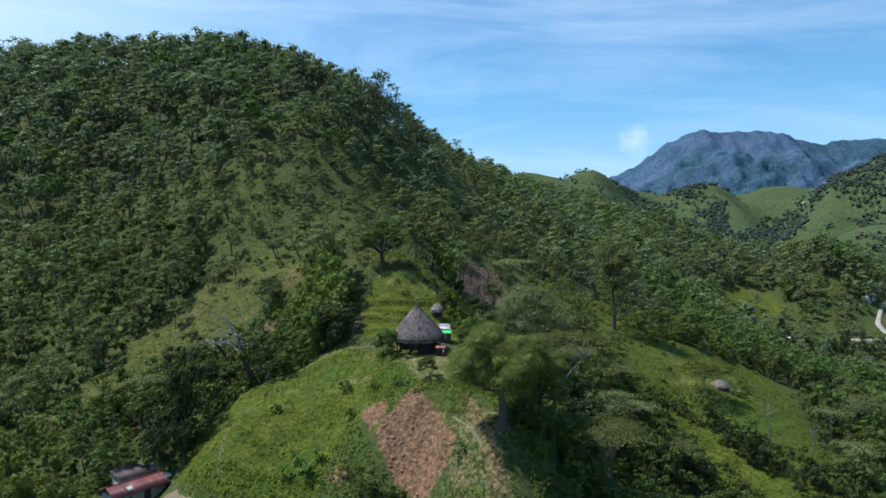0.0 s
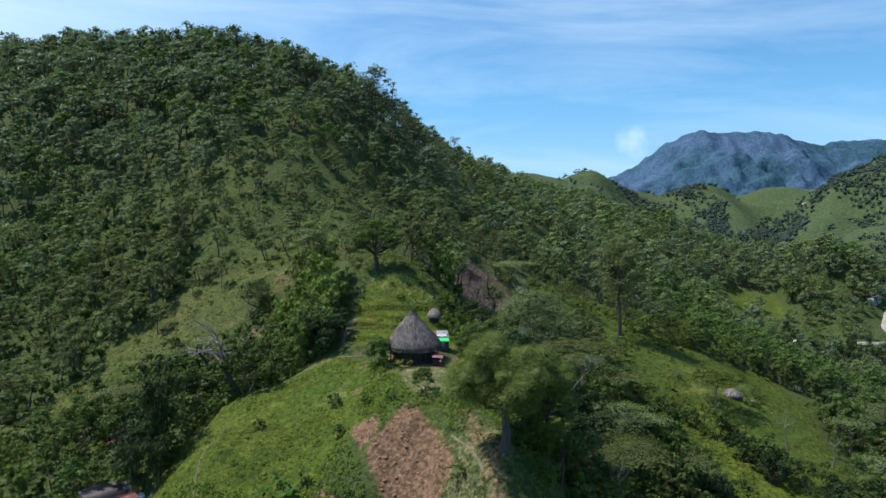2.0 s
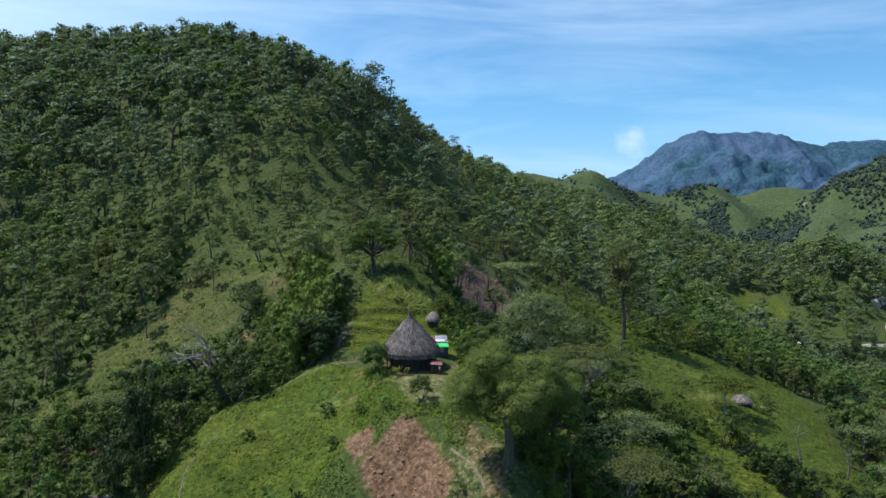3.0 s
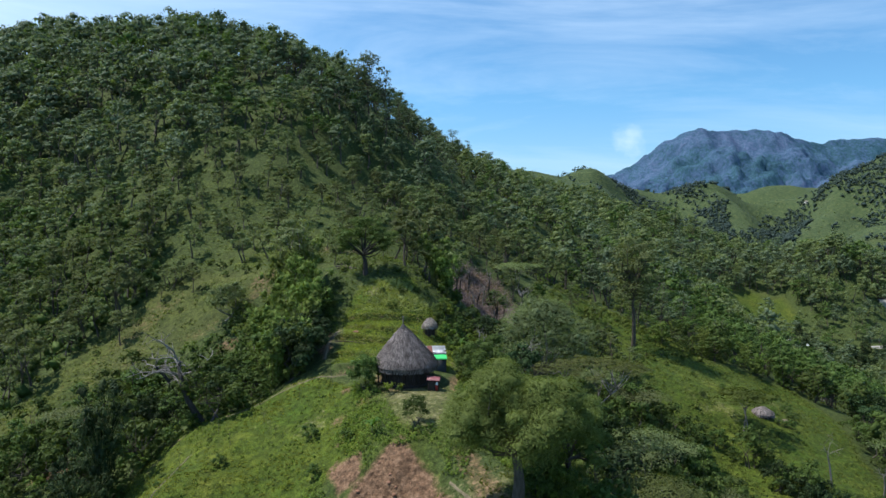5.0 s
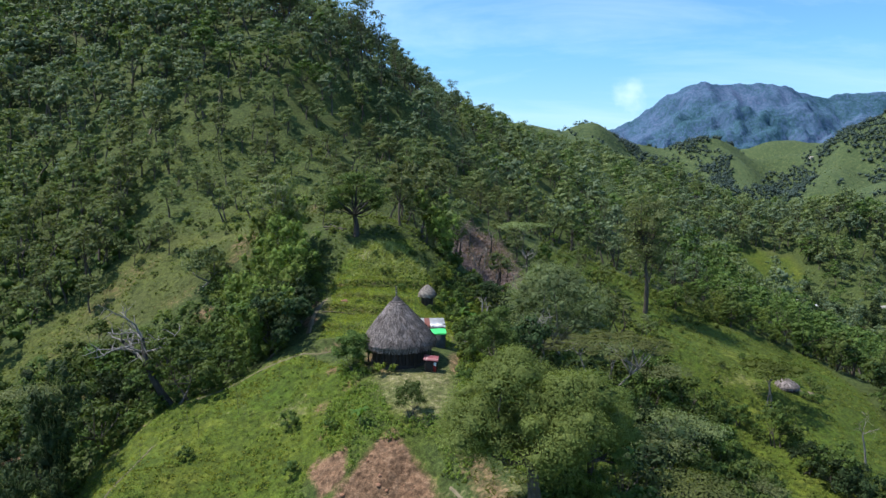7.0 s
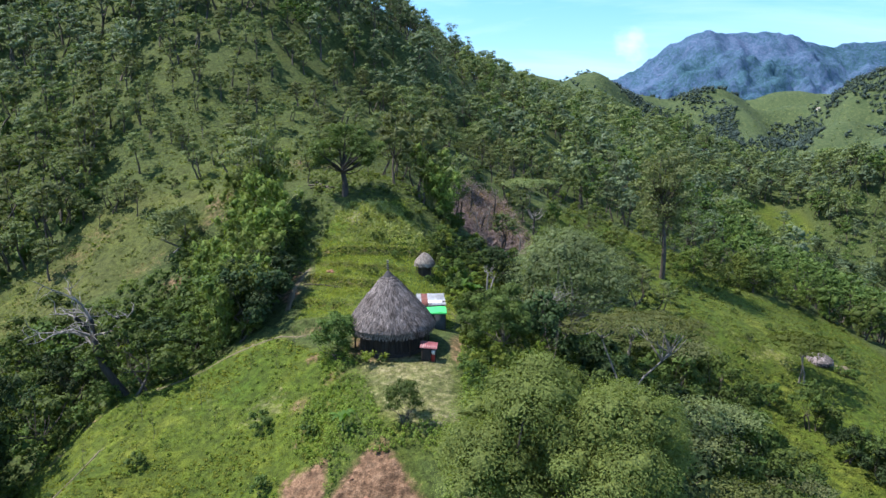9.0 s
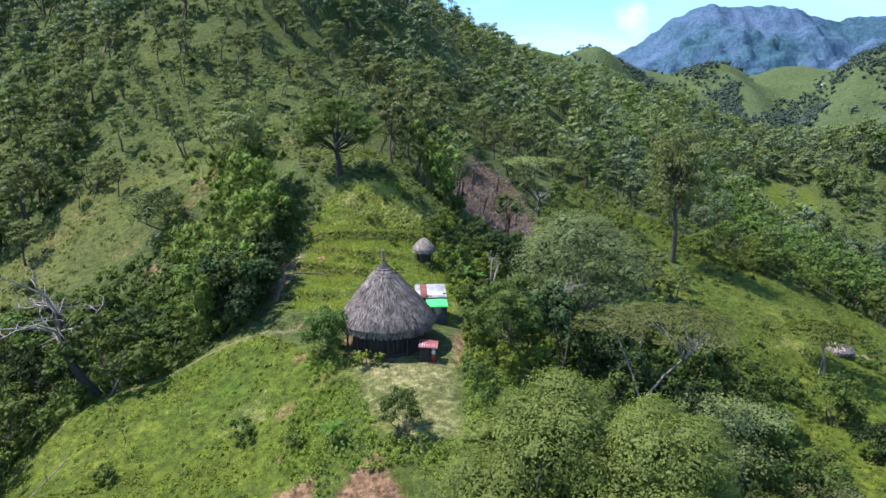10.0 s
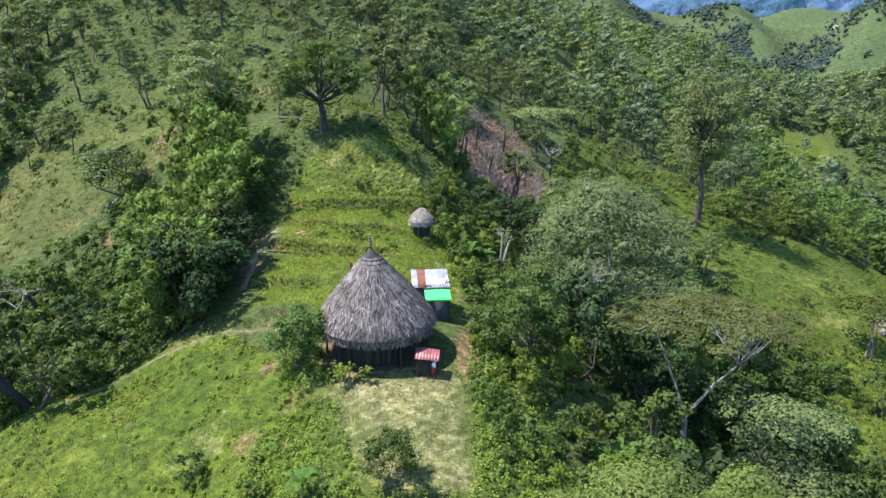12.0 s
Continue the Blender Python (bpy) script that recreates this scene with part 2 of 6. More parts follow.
L_GRASS = leaf_material("grass_blade", (0.101, 0.129, 0.015), (0.189, 0.202, 0.035), 0.35, 3.0, grain=12.0)
L_MOUND = leaf_material("pale_tall_grass", (0.183, 0.228, 0.075), (0.346, 0.384, 0.167), 0.35, 1.5, grain=12.0)
L_LIME = leaf_material("lime_crop_leaf", (0.172, 0.252, 0.042), (0.325, 0.400, 0.095), 0.38, 2.0, grain=12.0)
L_SLOPE = leaf_material("slope_grass_blade", (0.061, 0.085, 0.015), (0.129, 0.147, 0.033), 0.3, 6.0)
L_STRAW = leaf_material("dry_straw", (0.085, 0.105, 0.028), (0.245, 0.225, 0.110), 0.15, 1.5)
M_THATCH = solid_material("thatch", [(0.3, (0.085, 0.072, 0.066)), (0.5, (0.165, 0.145, 0.135)), (0.7, (0.27, 0.245, 0.23))], scale=0.9, rough=0.95, bump=0.8, bump_scale=30, stretch=(1, 1, 0.5))


def straw_material(name, dark, light):
    mat = bpy.data.materials.new(name)
    add, join = nodes_of(mat)
    geo = add("ShaderNodeNewGeometry")
    skin = add("ShaderNodeBsdfPrincipled", Roughness=0.95)
    tone = ramp(add, join, geo.outputs["Random Per Island"], [(0.0, dark), (0.6, tuple((a + b) / 2 for a, b in zip(dark, light))), (1.0, light)])
    coord = add("ShaderNodeTexCoord")
    # random darker patches over the straw
    mottle = add("ShaderNodeTexNoise", Scale=1.1, Detail=5.0, Roughness=0.65)
    join(coord.outputs["Object"], mottle.inputs["Vector"])
    tone = mixed(add, join, 1.0, tone, ramp(add, join, mottle.outputs["Fac"], [(0.36, (0.62, 0.58, 0.55)), (0.6, (1.12, 1.1, 1.08))]), "MULTIPLY")
    join(tone, skin.inputs["Base Color"])
    join(skin.outputs[0], add("ShaderNodeOutputMaterial").inputs["Surface"])
    return mat


M_STRAW = straw_material("thatch_straw", (0.028, 0.024, 0.023), (0.295, 0.262, 0.256))
M_PALESTRAW = straw_material("pale_thatch_straw", (0.11, 0.098, 0.085), (0.36, 0.33, 0.295))
M_WOOD = solid_material("dark_wood", [(0.3, (0.014, 0.010, 0.008)), (0.7, (0.045, 0.031, 0.023))], scale=3.0, bump=0.4, stretch=(4, 4, 0.5))
M_CAP = solid_material("palm_fibre", [(0.3, (0.014, 0.013, 0.013)), (0.7, (0.050, 0.046, 0.046))], scale=3.0, bump=0.6, stretch=(4, 4, 0.5))
M_REDROOF = solid_material("rusted_red_sheet", [(0.3, (0.060, 0.016, 0.018)), (0.55, (0.125, 0.032, 0.034)), (0.75, (0.24, 0.13, 0.12))], scale=1.1, rough=0.5, stretch=(2, 0.6, 1))
M_DARKROOF = solid_material("dark_brown_sheet", [(0.3, (0.035, 0.024, 0.028)), (0.7, (0.085, 0.060, 0.066))], scale=1.2, rough=0.6)
M_PINKROOF = solid_material("faded_red_sheet", [(0.35, (0.15, 0.035, 0.04)), (0.55, (0.26, 0.085, 0.09)), (0.7, (0.40, 0.25, 0.24))], scale=1.6, rough=0.5)
M_ZINC = solid_material("zinc_sheet", [(0.3, (0.20, 0.21, 0.225)), (0.6, (0.40, 0.415, 0.435))], scale=1.3, rough=0.38, metal=0.25)
M_RUST = solid_material("rust", [(0.3, (0.10, 0.034, 0.027)), (0.7, (0.24, 0.09, 0.07))], scale=2.0, rough=0.9)
M_TARP = solid_material("green_tarpaulin", [(0.3, (0.035, 0.42, 0.10)), (0.7, (0.06, 0.58, 0.16))], scale=1.5, rough=0.45, spread=0.1)
M_SHEETWALL = solid_material("dark_sheet_wall", [(0.3, (0.035, 0.045, 0.05)), (0.7, (0.085, 0.10, 0.11))], scale=2.0, rough=0.7)
M_WHITE = solid_material("white_paint", [(0.3, (0.70, 0.71, 0.70)), (0.7, (0.84, 0.84, 0.82))], scale=1.0, rough=0.5, spread=0.08)
M_PLASTER = solid_material("grey_plaster", [(0.3, (0.28, 0.27, 0.25)), (0.7, (0.45, 0.44, 0.41))], scale=1.0, rough=0.9)
M_RED = solid_material("red_paint", [(0.3, (0.38, 0.03, 0.03)), (0.7, (0.52, 0.06, 0.05))], scale=2.0, rough=0.6)
M_ROAD = solid_material("road_gravel", [(0.3, (0.26, 0.25, 0.23)), (0.7, (0.44, 0.42, 0.39))], scale=0.5, rough=0.95)
M_CONCRETE = solid_material("stone", [(0.3, (0.20, 0.175, 0.15)), (0.7, (0.36, 0.32, 0.28))], scale=1.0, rough=0.95, bump=0.5)
M_ROADCUT = solid_material("clay", [(0.3, (0.16, 0.075, 0.045)), (0.7, (0.31, 0.165, 0.10))], scale=0.8, rough=0.95, bump=0.5)
# ---- the land: ridges, gullies and slopes by name (x, y, height) ----
LAND = {
    "below": [(0, 40, -36), (-45, 45, -36), (55, 45, -44), (0, -20, -65), (-130, 0, -62), (130, 0, -85), (-260, 60, -40), (300, 60, -90), (0, -300, -120), (-500, -200, -60), (500, -200, -130)],
    "front": [(-3, 84.7, -1.1), (-3, 76.5, -9.5), (-1, 68, -17), (-8, 87.5, -2.4), (-10, 80, -8.5), (5.9, 74.5, -1.6), (5.5, 81, -1.4), (7, 67, -7), (2, 83.5, -1.2), (-14, 76, -12), (15, 70, -15)],
    "yard": [(-2, 90, 0.5), (-1, 95, 1.1), (-4, 101, 1.4), (-4, 97, 1.2), (0.5, 104, 1.7), (0, 99, 1.3), (-8, 98, 1.0), (-10.5, 95.9, -1.1), (-13, 93, -2.7), (-14.6, 105.6, 1.6), (4, 100, 0.9)],
    "field": [(-14.7, 92.6, -3.6), (-22, 91.6, -5.4), (-18, 100, -1.9), (-19.9, 106, -0.9), (-22, 105.5, -2.4), (-24, 101, -3.1), (-27, 88, -6.6), (-29, 103, -4.4), (-31.5, 87, -10.4), (-20, 85, -9.0), (-37, 90, -15.6), (-35, 89, -14.6), (-44, 84, -18)],
    "terraces": [(-4, 112, 2.9), (-9.6, 114, 3.3), (-13.2, 117, 4.1), (-1, 122, 3.4), (-8, 124, 5.4), (-7, 132, 8.0), (-12, 136, 11), (-4, 140, 11.6), (4, 122, 1.0), (4, 134, 3.5)],
    "gully": [(-34, 100, -8.5), (-44, 108, -10.5), (-33, 118, -5.5), (-24, 120, -1), (-24, 130, 5), (-54, 116, -11), (-58, 100, -15), (-80, 95, -20)],
    "left_slope": [(-61.7, 136, -4.2), (-57.7, 141, -0.8), (-52, 147.5, 6.2), (-45, 153, 11.2), (-28, 141, 11.5), (-68, 115, -12.5), (-77, 130, -12), (-81, 170, 10), (-54, 171.6, 22), (-37, 162, 16.5), (-110, 150, -8), (-130, 120, -22)],
    "hill": [(-100, 195, 20), (-94, 228, 54), (-37, 193, 38), (-32, 223, 56), (-50, 244, 69), (-82, 284, 85), (-137, 300, 86), (-190, 300, 84), (-5, 228, 40), (-11.5, 208, 25), (-150, 230, 48), (-160, 180, 4), (-12, 165, 17), (-300, 330, 95), (-100, 420, 80), (-250, 200, 10)],
    "east_flank": [(9, 156, 2.6), (14, 150, -0.5), (28, 160, -2.5), (39.7, 160.5, -5.3), (30, 216, 4.5), (24, 175, 5), (41, 396, 38), (15, 300, 36), (87, 393, 17), (69, 267, 2), (62, 210, -8), (5, 180, 14), (36, 140, -7)],
    "east_spur": [(66, 168, -10.5), (42.6, 141, -8.4), (68.3, 164, -14.2), (55.3, 137, -13.2), (47, 125, -17), (44, 129.5, -15.6), (57, 119.5, -18), (37, 116, -18.5), (84, 156, -19), (61, 104, -23), (95, 130, -32), (25, 105, -13), (20, 92, -13), (14.5, 97, -5.5), (20, 118, -9), (30, 85, -20), (42, 95, -24)],
    "valley": [(150, 319, -35.5), (170, 336, -36.5), (130, 250, -36), (110, 190, -34), (220, 350, -37), (260, 260, -45), (160, 150, -50), (330, 420, -30), (210, 340, -36)],
    "beyond": [(168, 370, -28), (198, 415, -12), (218, 398, 3), (180, 480, -5), (140, 450, 12), (300, 560, 0), (250, 650, -10), (330, 480, 5)],
    "far_ridges": [(190, 935, 80), (150, 760, 60), (240, 860, 48), (277, 859, 26), (338, 905, 74), (352, 865, 46), (360, 780, 5), (427, 797, 36), (449, 829, 56), (530, 850, 106), (600, 750, 110), (460, 960, 46), (400, 920, 48), (300, 1150, 60), (100, 1000, 75), (520, 600, 60), (430, 480, 20), (700, 700, 150), (-100, 800, 70), (-500, 700, 90)],
    "rim": [(640, 1300, 60), (0, 1600, 40), (-900, 1200, 90), (1300, 1200, 150), (1200, 300, 120), (-1200, 0, 60), (-1500, 1700, 60), (1600, 1800, 120), (0, 2300, 40)],
}
_C = np.array([p for line in LAND.values() for p in line], float)


def _kernel(x, y):
    return np.sqrt((x[:, None] - _C[:, 0]) ** 2 + (y[:, None] - _C[:, 1]) ** 2 + 9.0)


_N = len(_C)
_A = np.zeros((_N + 3, _N + 3))
_A[:_N, :_N] = -_kernel(_C[:, 0], _C[:, 1]) + np.eye(_N) * 0.4
_A[:_N, _N:] = np.c_[np.ones(_N), _C[:, :2]]
_A[_N:, :_N] = _A[:_N, _N:].T
_W = np.linalg.solve(_A, np.r_[_C[:, 2], 0, 0, 0])


def _wave(x, y, size, seed):
    """Smooth value noise on a lattice of that size, between -1 and 1."""
    u, v = x / size, y / size
    i, j = np.floor(u), np.floor(v)
    a, b = u - i, v - j
    a, b = a * a * (3 - 2 * a), b * b * (3 - 2 * b)

    def cell(p, q):
        s = np.sin(p * 127.1 + q * 311.7 + seed * 74.7) * 43758.5453
        return 2 * (s - np.floor(s)) - 1
    return (cell(i, j) * (1 - a) + cell(i + 1, j) * a) * (1 - b) + (cell(i, j + 1) * (1 - a) + cell(i + 1, j + 1) * a) * b


def blob(x, y, cx, cy, rx, ry, turn=0.0):
    """1 inside a soft-edged ellipse, 0 outside."""
    c, s = math.cos(radians(turn)), math.sin(radians(turn))
    u, v = ((x - cx) * c + (y - cy) * s) / rx, (-(x - cx) * s + (y - cy) * c) / ry
    return np.clip(1.5 - np.sqrt(u * u + v * v) * 1.5 + 0.25, 0, 1)


def step_line(x, y, pts):
    """Signed distance across a polyline that runs roughly along x: positive on its far side; and 1 within its ends."""
    px, py = np.array(pts, float).T
    inside = np.clip((x - px[0]) / 1.5, 0, 1) * np.clip((px[-1] - x) / 1.5, 0, 1)
    return y - np.interp(x, px, py), inside


def along(x, y, pts):
    """Distance from a polyline."""
    dist = np.full(x.shape, 1e9)
    for (x0, y0), (x1, y1) in zip(pts[:-1], pts[1:]):
        t = np.clip(((x - x0) * (x1 - x0) + (y - y0) * (y1 - y0)) / ((x1 - x0) ** 2 + (y1 - y0) ** 2), 0, 1)
        dist = np.minimum(dist, np.hypot(x - x0 - t * (x1 - x0), y - y0 - t * (y1 - y0)))
    return dist


# spurs (rising) and gullies (sunk) of the hills beyond the valley
FAR_LINES = [([(352, 900), (354, 860), (352, 800), (325, 710)], 15, 60), ([(238, 860), (227, 730), (245, 680)], -20, 55), ([(395, 860), (392, 800), (345, 710), (295, 640)], -22, 50), ([(480, 840), (449, 796), (420, 758), (345, 676)], 16, 55), ([(200, 900), (205, 850), (190, 780)], 9, 50), ([(560, 860), (520, 760), (440, 660)], 14, 50)]
TERRACES = [([(-15, 117.5), (-10, 116), (-5, 116.5), (-3, 117)], 0.6), ([(-14, 124.4), (-9, 124.8), (-3, 126.6), (0.5, 129)], 0.8), ([(-14, 104.9), (-11, 105.0), (-8.2, 105.6)], 1.0), ([(-13, 121.5), (-8, 120.4), (-3, 121.5)], 0.4), ([(-14, 111), (-10, 109.5), (-8, 110)], 0.7)]


def land_many(x, y):
    x, y = np.asarray(x, float).ravel(), np.asarray(y, float).ravel()
    z = np.empty(len(x))
    for s in range(0, len(x), 20000):
        e = slice(s, s + 20000)
        z[e] = -_kernel(x[e], y[e]) @ _W[:_N] + _W[_N] + _W[_N + 1] * x[e] + _W[_N + 2] * y[e]
    near = np.hypot(x + 4, y - 101)
    calm = np.clip((near - 6) / 30, 0, 1)
    z += calm * (0.35 * _wave(x, y, 9, 1) + 0.18 * _wave(x, y, 3.7, 2))
    wide = np.clip((np.hypot(x, y - 110) - 90) / 300, 0, 1)
    z += wide * (5 * _wave(x, y, 70, 3) + 2.5 * _wave(x, y, 31, 4))
    far = np.clip((np.hypot(x, y) - 500) / 300, 0, 1)
    z += far * (15 * np.abs(_wave(x, y, 120, 5)) - 6 + 7 * _wave(x, y, 48, 6))
    z -= far * 9 * (1 - np.abs(_wave(x, y, 85, 15))) ** 3
    for pts, rise, width in FAR_LINES:
        z += rise * np.clip(1 - along(x, y, pts) / width, 0, 1) ** 1.2
    z += 1.3 * blob(x, y, -7, 131.3, 5.5, 4.0)
    for pts, rise in TERRACES:
        d, inside = step_line(x, y, pts)
        z += inside * rise * (np.clip(d / 0.5 + 0.5, 0, 1) - 0.5) * np.clip(1 - (np.abs(d) - 0.5) / 4, 0, 1)
    # the bare cut below the yard is rough and hollow
    cut = blob(x, y, -3, 80.5, 4.5, 6.5)
    z += cut * (-0.8 + 0.55 * _wave(x, y, 1.9, 7) + 0.35 * _wave(x, y, 0.9, 8))
    return z


def land(x, y):
    return float(land_many([x], [y])[0])

# ---- mesh helpers ----


class Geo:
    """Gathers points and faces, and makes one mesh of them."""

    def __init__(self):
        self.points, self.faces, self.slots, self.count = [], [], [], 0

    def add(self, points, faces, slot=0):
        points, faces = np.asarray(points, float).reshape(-1, 3), np.asarray(faces, int)
        if not len(faces):
            return self
        self.points.append(points)
        self.faces.append(faces + self.count)
        self.slots.append(slot)
        self.count += len(points)
        return self

    def merge(self, other, matrix=None, slot=0):
        p = np.concatenate(other.points)
        if matrix is not None:
            m = np.array(matrix)
            p = p @ m[:3, :3].T + m[:3, 3]
        base = self.count
        self.points.append(p)
        for f, s in zip(other.faces, other.slots):
            self.faces.append(f + base)
            self.slots.append(s + slot)
        self.count += len(p)
        return self

    def mesh(self, name, mats, smooth=False):
        me = bpy.data.meshes.new(name)
        p = np.concatenate(self.points)
        loops = np.concatenate([f.ravel() for f in self.faces])
        sizes = np.concatenate([np.full(len(f), f.shape[1]) for f in self.faces])
        me.vertices.add(len(p))
        me.vertices.foreach_set("co", p.ravel())
        me.loops.add(len(loops))
        me.loops.foreach_set("vertex_index", loops)
        me.polygons.add(len(sizes))
        me.polygons.foreach_set("loop_start", np.concatenate([[0], np.cumsum(sizes)[:-1]]))
        slot = np.concatenate([np.full(len(f), s) for f, s in zip(self.faces, self.slots)])
        me.polygons.foreach_set("material_index", slot)
        if smooth:
            me.polygons.foreach_set("use_smooth", np.ones(len(sizes), bool))
        for m in (mats if isinstance(mats, (list, tuple)) else [mats]):
            me.materials.append(m)
        me.update(calc_edges=True)
        return me


def part(name, shape, material, parent=None, label="", smooth=False, m=None):
    """One mesh object under a thing or a part; shape is a Geo or a mesh."""
    ob = new(name, shape.mesh(name, material, smooth) if isinstance(shape, Geo) else shape)
    if parent is not None:
        ob.parent = parent
    if m is not None:
        ob.matrix_basis = m
    return tagged(ob, label)


def thing(name, label, category, m=None, group="", kind=""):
    ob = new(name)
    ob.empty_display_size = 0.3
    if m is not None:
        ob.matrix_basis = m
    return tagged(ob, label, category, group, kind)


def unit(v):
    return v / np.maximum(np.linalg.norm(v, axis=-1, keepdims=True), 1e-9)


def tube(geo, pts, radii, sides=6, slot=0):
    pts, radii = np.asarray(pts, float), np.asarray(radii, float)
    k = len(pts)
    way = unit(np.gradient(pts, axis=0))
    side = unit(np.cross(way, np.where(np.abs(way[:, 2:]) > 0.9, [[1.0, 0, 0]], [[0, 0, 1.0]])))
    up = np.cross(side, way)
    a = np.arange(sides) * 2 * np.pi / sides
    ring = pts[:, None] + radii[:, None, None] * (np.cos(a)[None, :, None] * side[:, None] + np.sin(a)[None, :, None] * up[:, None])
    i, j = np.meshgrid(np.arange(k - 1), np.arange(sides), indexing="ij")
    n = (j + 1) % sides
    f = np.stack([i * sides + j, i * sides + n, (i + 1) * sides + n, (i + 1) * sides + j], -1).reshape(-1, 4)
    geo.add(ring.reshape(-1, 3), f, slot)
    geo.add(ring[-1], np.array([np.arange(sides)]), slot)
    return geo


def box(geo, lo, hi, slot=0, bevel=0.02):
    """A box with bevelled upright and upper edges."""
    (x0, y0, z0), (x1, y1, z1) = lo, hi
    b = min(bevel, (x1 - x0) / 4, (y1 - y0) / 4, (z1 - z0) / 4)

    def ring(d, z):
        return [(x0 + d + b, y0 + d, z), (x1 - d - b, y0 + d, z), (x1 - d, y0 + d + b, z), (x1 - d, y1 - d - b, z), (x1 - d - b, y1 - d, z), (x0 + d + b, y1 - d, z), (x0 + d, y1 - d - b, z), (x0 + d, y0 + d + b, z)]
    p = ring(0, z0) + ring(0, z1 - b) + ring(b, z1)
    f = [(r * 8 + i, r * 8 + (i + 1) % 8, r * 8 + 8 + (i + 1) % 8, r * 8 + 8 + i) for r in range(2) for i in range(8)]
    geo.add(p, f, slot)
    geo.add(p[16:], [tuple(range(8))], slot)
    geo.add(p[:8], [tuple(range(7, -1, -1))], slot)
    return geo


def corrugated(geo, corners, thick=0.02, waves=10, depth=0.025, slot=0):
    """A wavy sheet between four corners (a, b along the ridge, c, d along the eave below b, a)."""
    a, b, c, d = (np.array(p, float) for p in corners)
    n = unit(np.cross(b - a, d - a))
    k = waves * 4 + 1
    s = np.linspace(0, 1, k)[:, None]
    lift = n * (np.sin(s * waves * 2 * np.pi) * depth)
    top, low = a + (b - a) * s + lift, d + (c - d) * s + lift
    p = np.concatenate([top, low, top - n * thick, low - n * thick])
    i = np.arange(k - 1)
    f = [np.stack([i, i + 1, k + i + 1, k + i], -1), np.stack([2 * k + i + 1, 2 * k + i, 3 * k + i, 3 * k + i + 1], -1),
         np.stack([k + i, k + i + 1, 3 * k + i + 1, 3 * k + i], -1), np.stack([i + 1, i, 2 * k + i, 2 * k + i + 1], -1)]
    geo.add(p, np.concatenate(f), slot)
    return geo


def lathe(geo, profile, sides=32, slot=0, wobble=0.0, rng=None):
    r, z = np.array(profile, float).T
    a = np.arange(sides) * 2 * np.pi / sides
    w = 1 + (wobble * np.sin(a * 3 + 1) + wobble * 0.6 * np.sin(a * 7 + 2) if wobble else 0 * a)
    p = np.stack([r[:, None] * np.cos(a) * w, r[:, None] * np.sin(a) * w, np.repeat(z[:, None], sides, 1)], -1)
    i, j = np.meshgrid(np.arange(len(r) - 1), np.arange(sides), indexing="ij")
    n = (j + 1) % sides
    geo.add(p.reshape(-1, 3), np.stack([i * sides + j, i * sides + n, (i + 1) * sides + n, (i + 1) * sides + j], -1).reshape(-1, 4), slot)
    return geo


def poly_mask(x, y, poly, soft=2.0):
    """1 well inside a polygon, 0 outside, with a soft edge that wide."""
    p = np.array(poly, float)
    inside = np.zeros(x.shape, bool)
    dist = np.full(x.shape, 1e9)
    for (x0, y0), (x1, y1) in zip(p, np.roll(p, -1, 0)):
        cross = ((y0 > y) != (y1 > y)) & (x < (x1 - x0) * (y - y0) / (y1 - y0 + 1e-12) + x0)
        inside ^= cross
        t = np.clip(((x - x0) * (x1 - x0) + (y - y0) * (y1 - y0)) / ((x1 - x0) ** 2 + (y1 - y0) ** 2), 0, 1)
        dist = np.minimum(dist, np.hypot(x - x0 - t * (x1 - x0), y - y0 - t * (y1 - y0)))
    return np.clip(0.5 + np.where(inside, dist, -dist) / soft, 0, 1)


def line_mask(x, y, pts, width):
    dist = np.full(x.shape, 1e9)
    for (x0, y0), (x1, y1) in zip(pts[:-1], pts[1:]):
        t = np.clip(((x - x0) * (x1 - x0) + (y - y0) * (y1 - y0)) / ((x1 - x0) ** 2 + (y1 - y0) ** 2), 0, 1)
        dist = np.minimum(dist, np.hypot(x - x0 - t * (x1 - x0), y - y0 - t * (y1 - y0)))
    return np.clip(1.5 - dist / width, 0, 1)


# plan of the land cover
LEFT_GRASS = [(-70, 112), (-63, 135), (-57, 144), (-47, 151), (-33, 145), (-25, 138), (-34, 136), (-38, 131), (-48, 129), (-52, 122), (-60, 116)]
FIELD = [(-33, 85), (-36, 96), (-31, 102), (-21, 106), (-14, 104.5), (-9, 100), (-6.5, 95), (-7, 88), (-10, 86.5), (-13, 83), (-15, 77), (-26, 80)]
YARD = [(-6.5, 96), (-6, 99), (1.5, 99), (2, 95), (2.3, 88), (-0.5, 86.5), (-3.5, 89)]
TERRACE_PLOT = [(-12.8, 106), (-13.0, 112), (-12.9, 118), (-14.0, 124), (-13.5, 130), (-11, 135), (-4, 138), (-1, 131), (2.5, 121), (2, 106), (-3, 105), (-9, 106)]
EAST_CLEAR = [(35, 132), (37, 146), (42, 160), (56, 163), (76, 168), (76, 150), (70, 134), (68, 122), (60, 106), (43, 100), (40, 118), (36, 126)]
EAST_GRASS = [(16, 158), (24, 176), (34, 190), (50, 184), (62, 168), (44, 152), (36, 142), (26, 146)]
RED_BRUSH = [(-1, 160), (1, 169), (6, 172), (14, 169), (16.5, 161), (14.5, 153), (11, 147), (6, 141), (2, 146)]
CUT = [(-3.6, 87.2), (-5.6, 85.4), (-8.4, 82.8), (-7.0, 80.4), (-4.4, 76.8), (-2.4, 74.6), (0.2, 75.6), (1.5, 77.8), (0.7, 80.4), (-0.8, 83.4)]
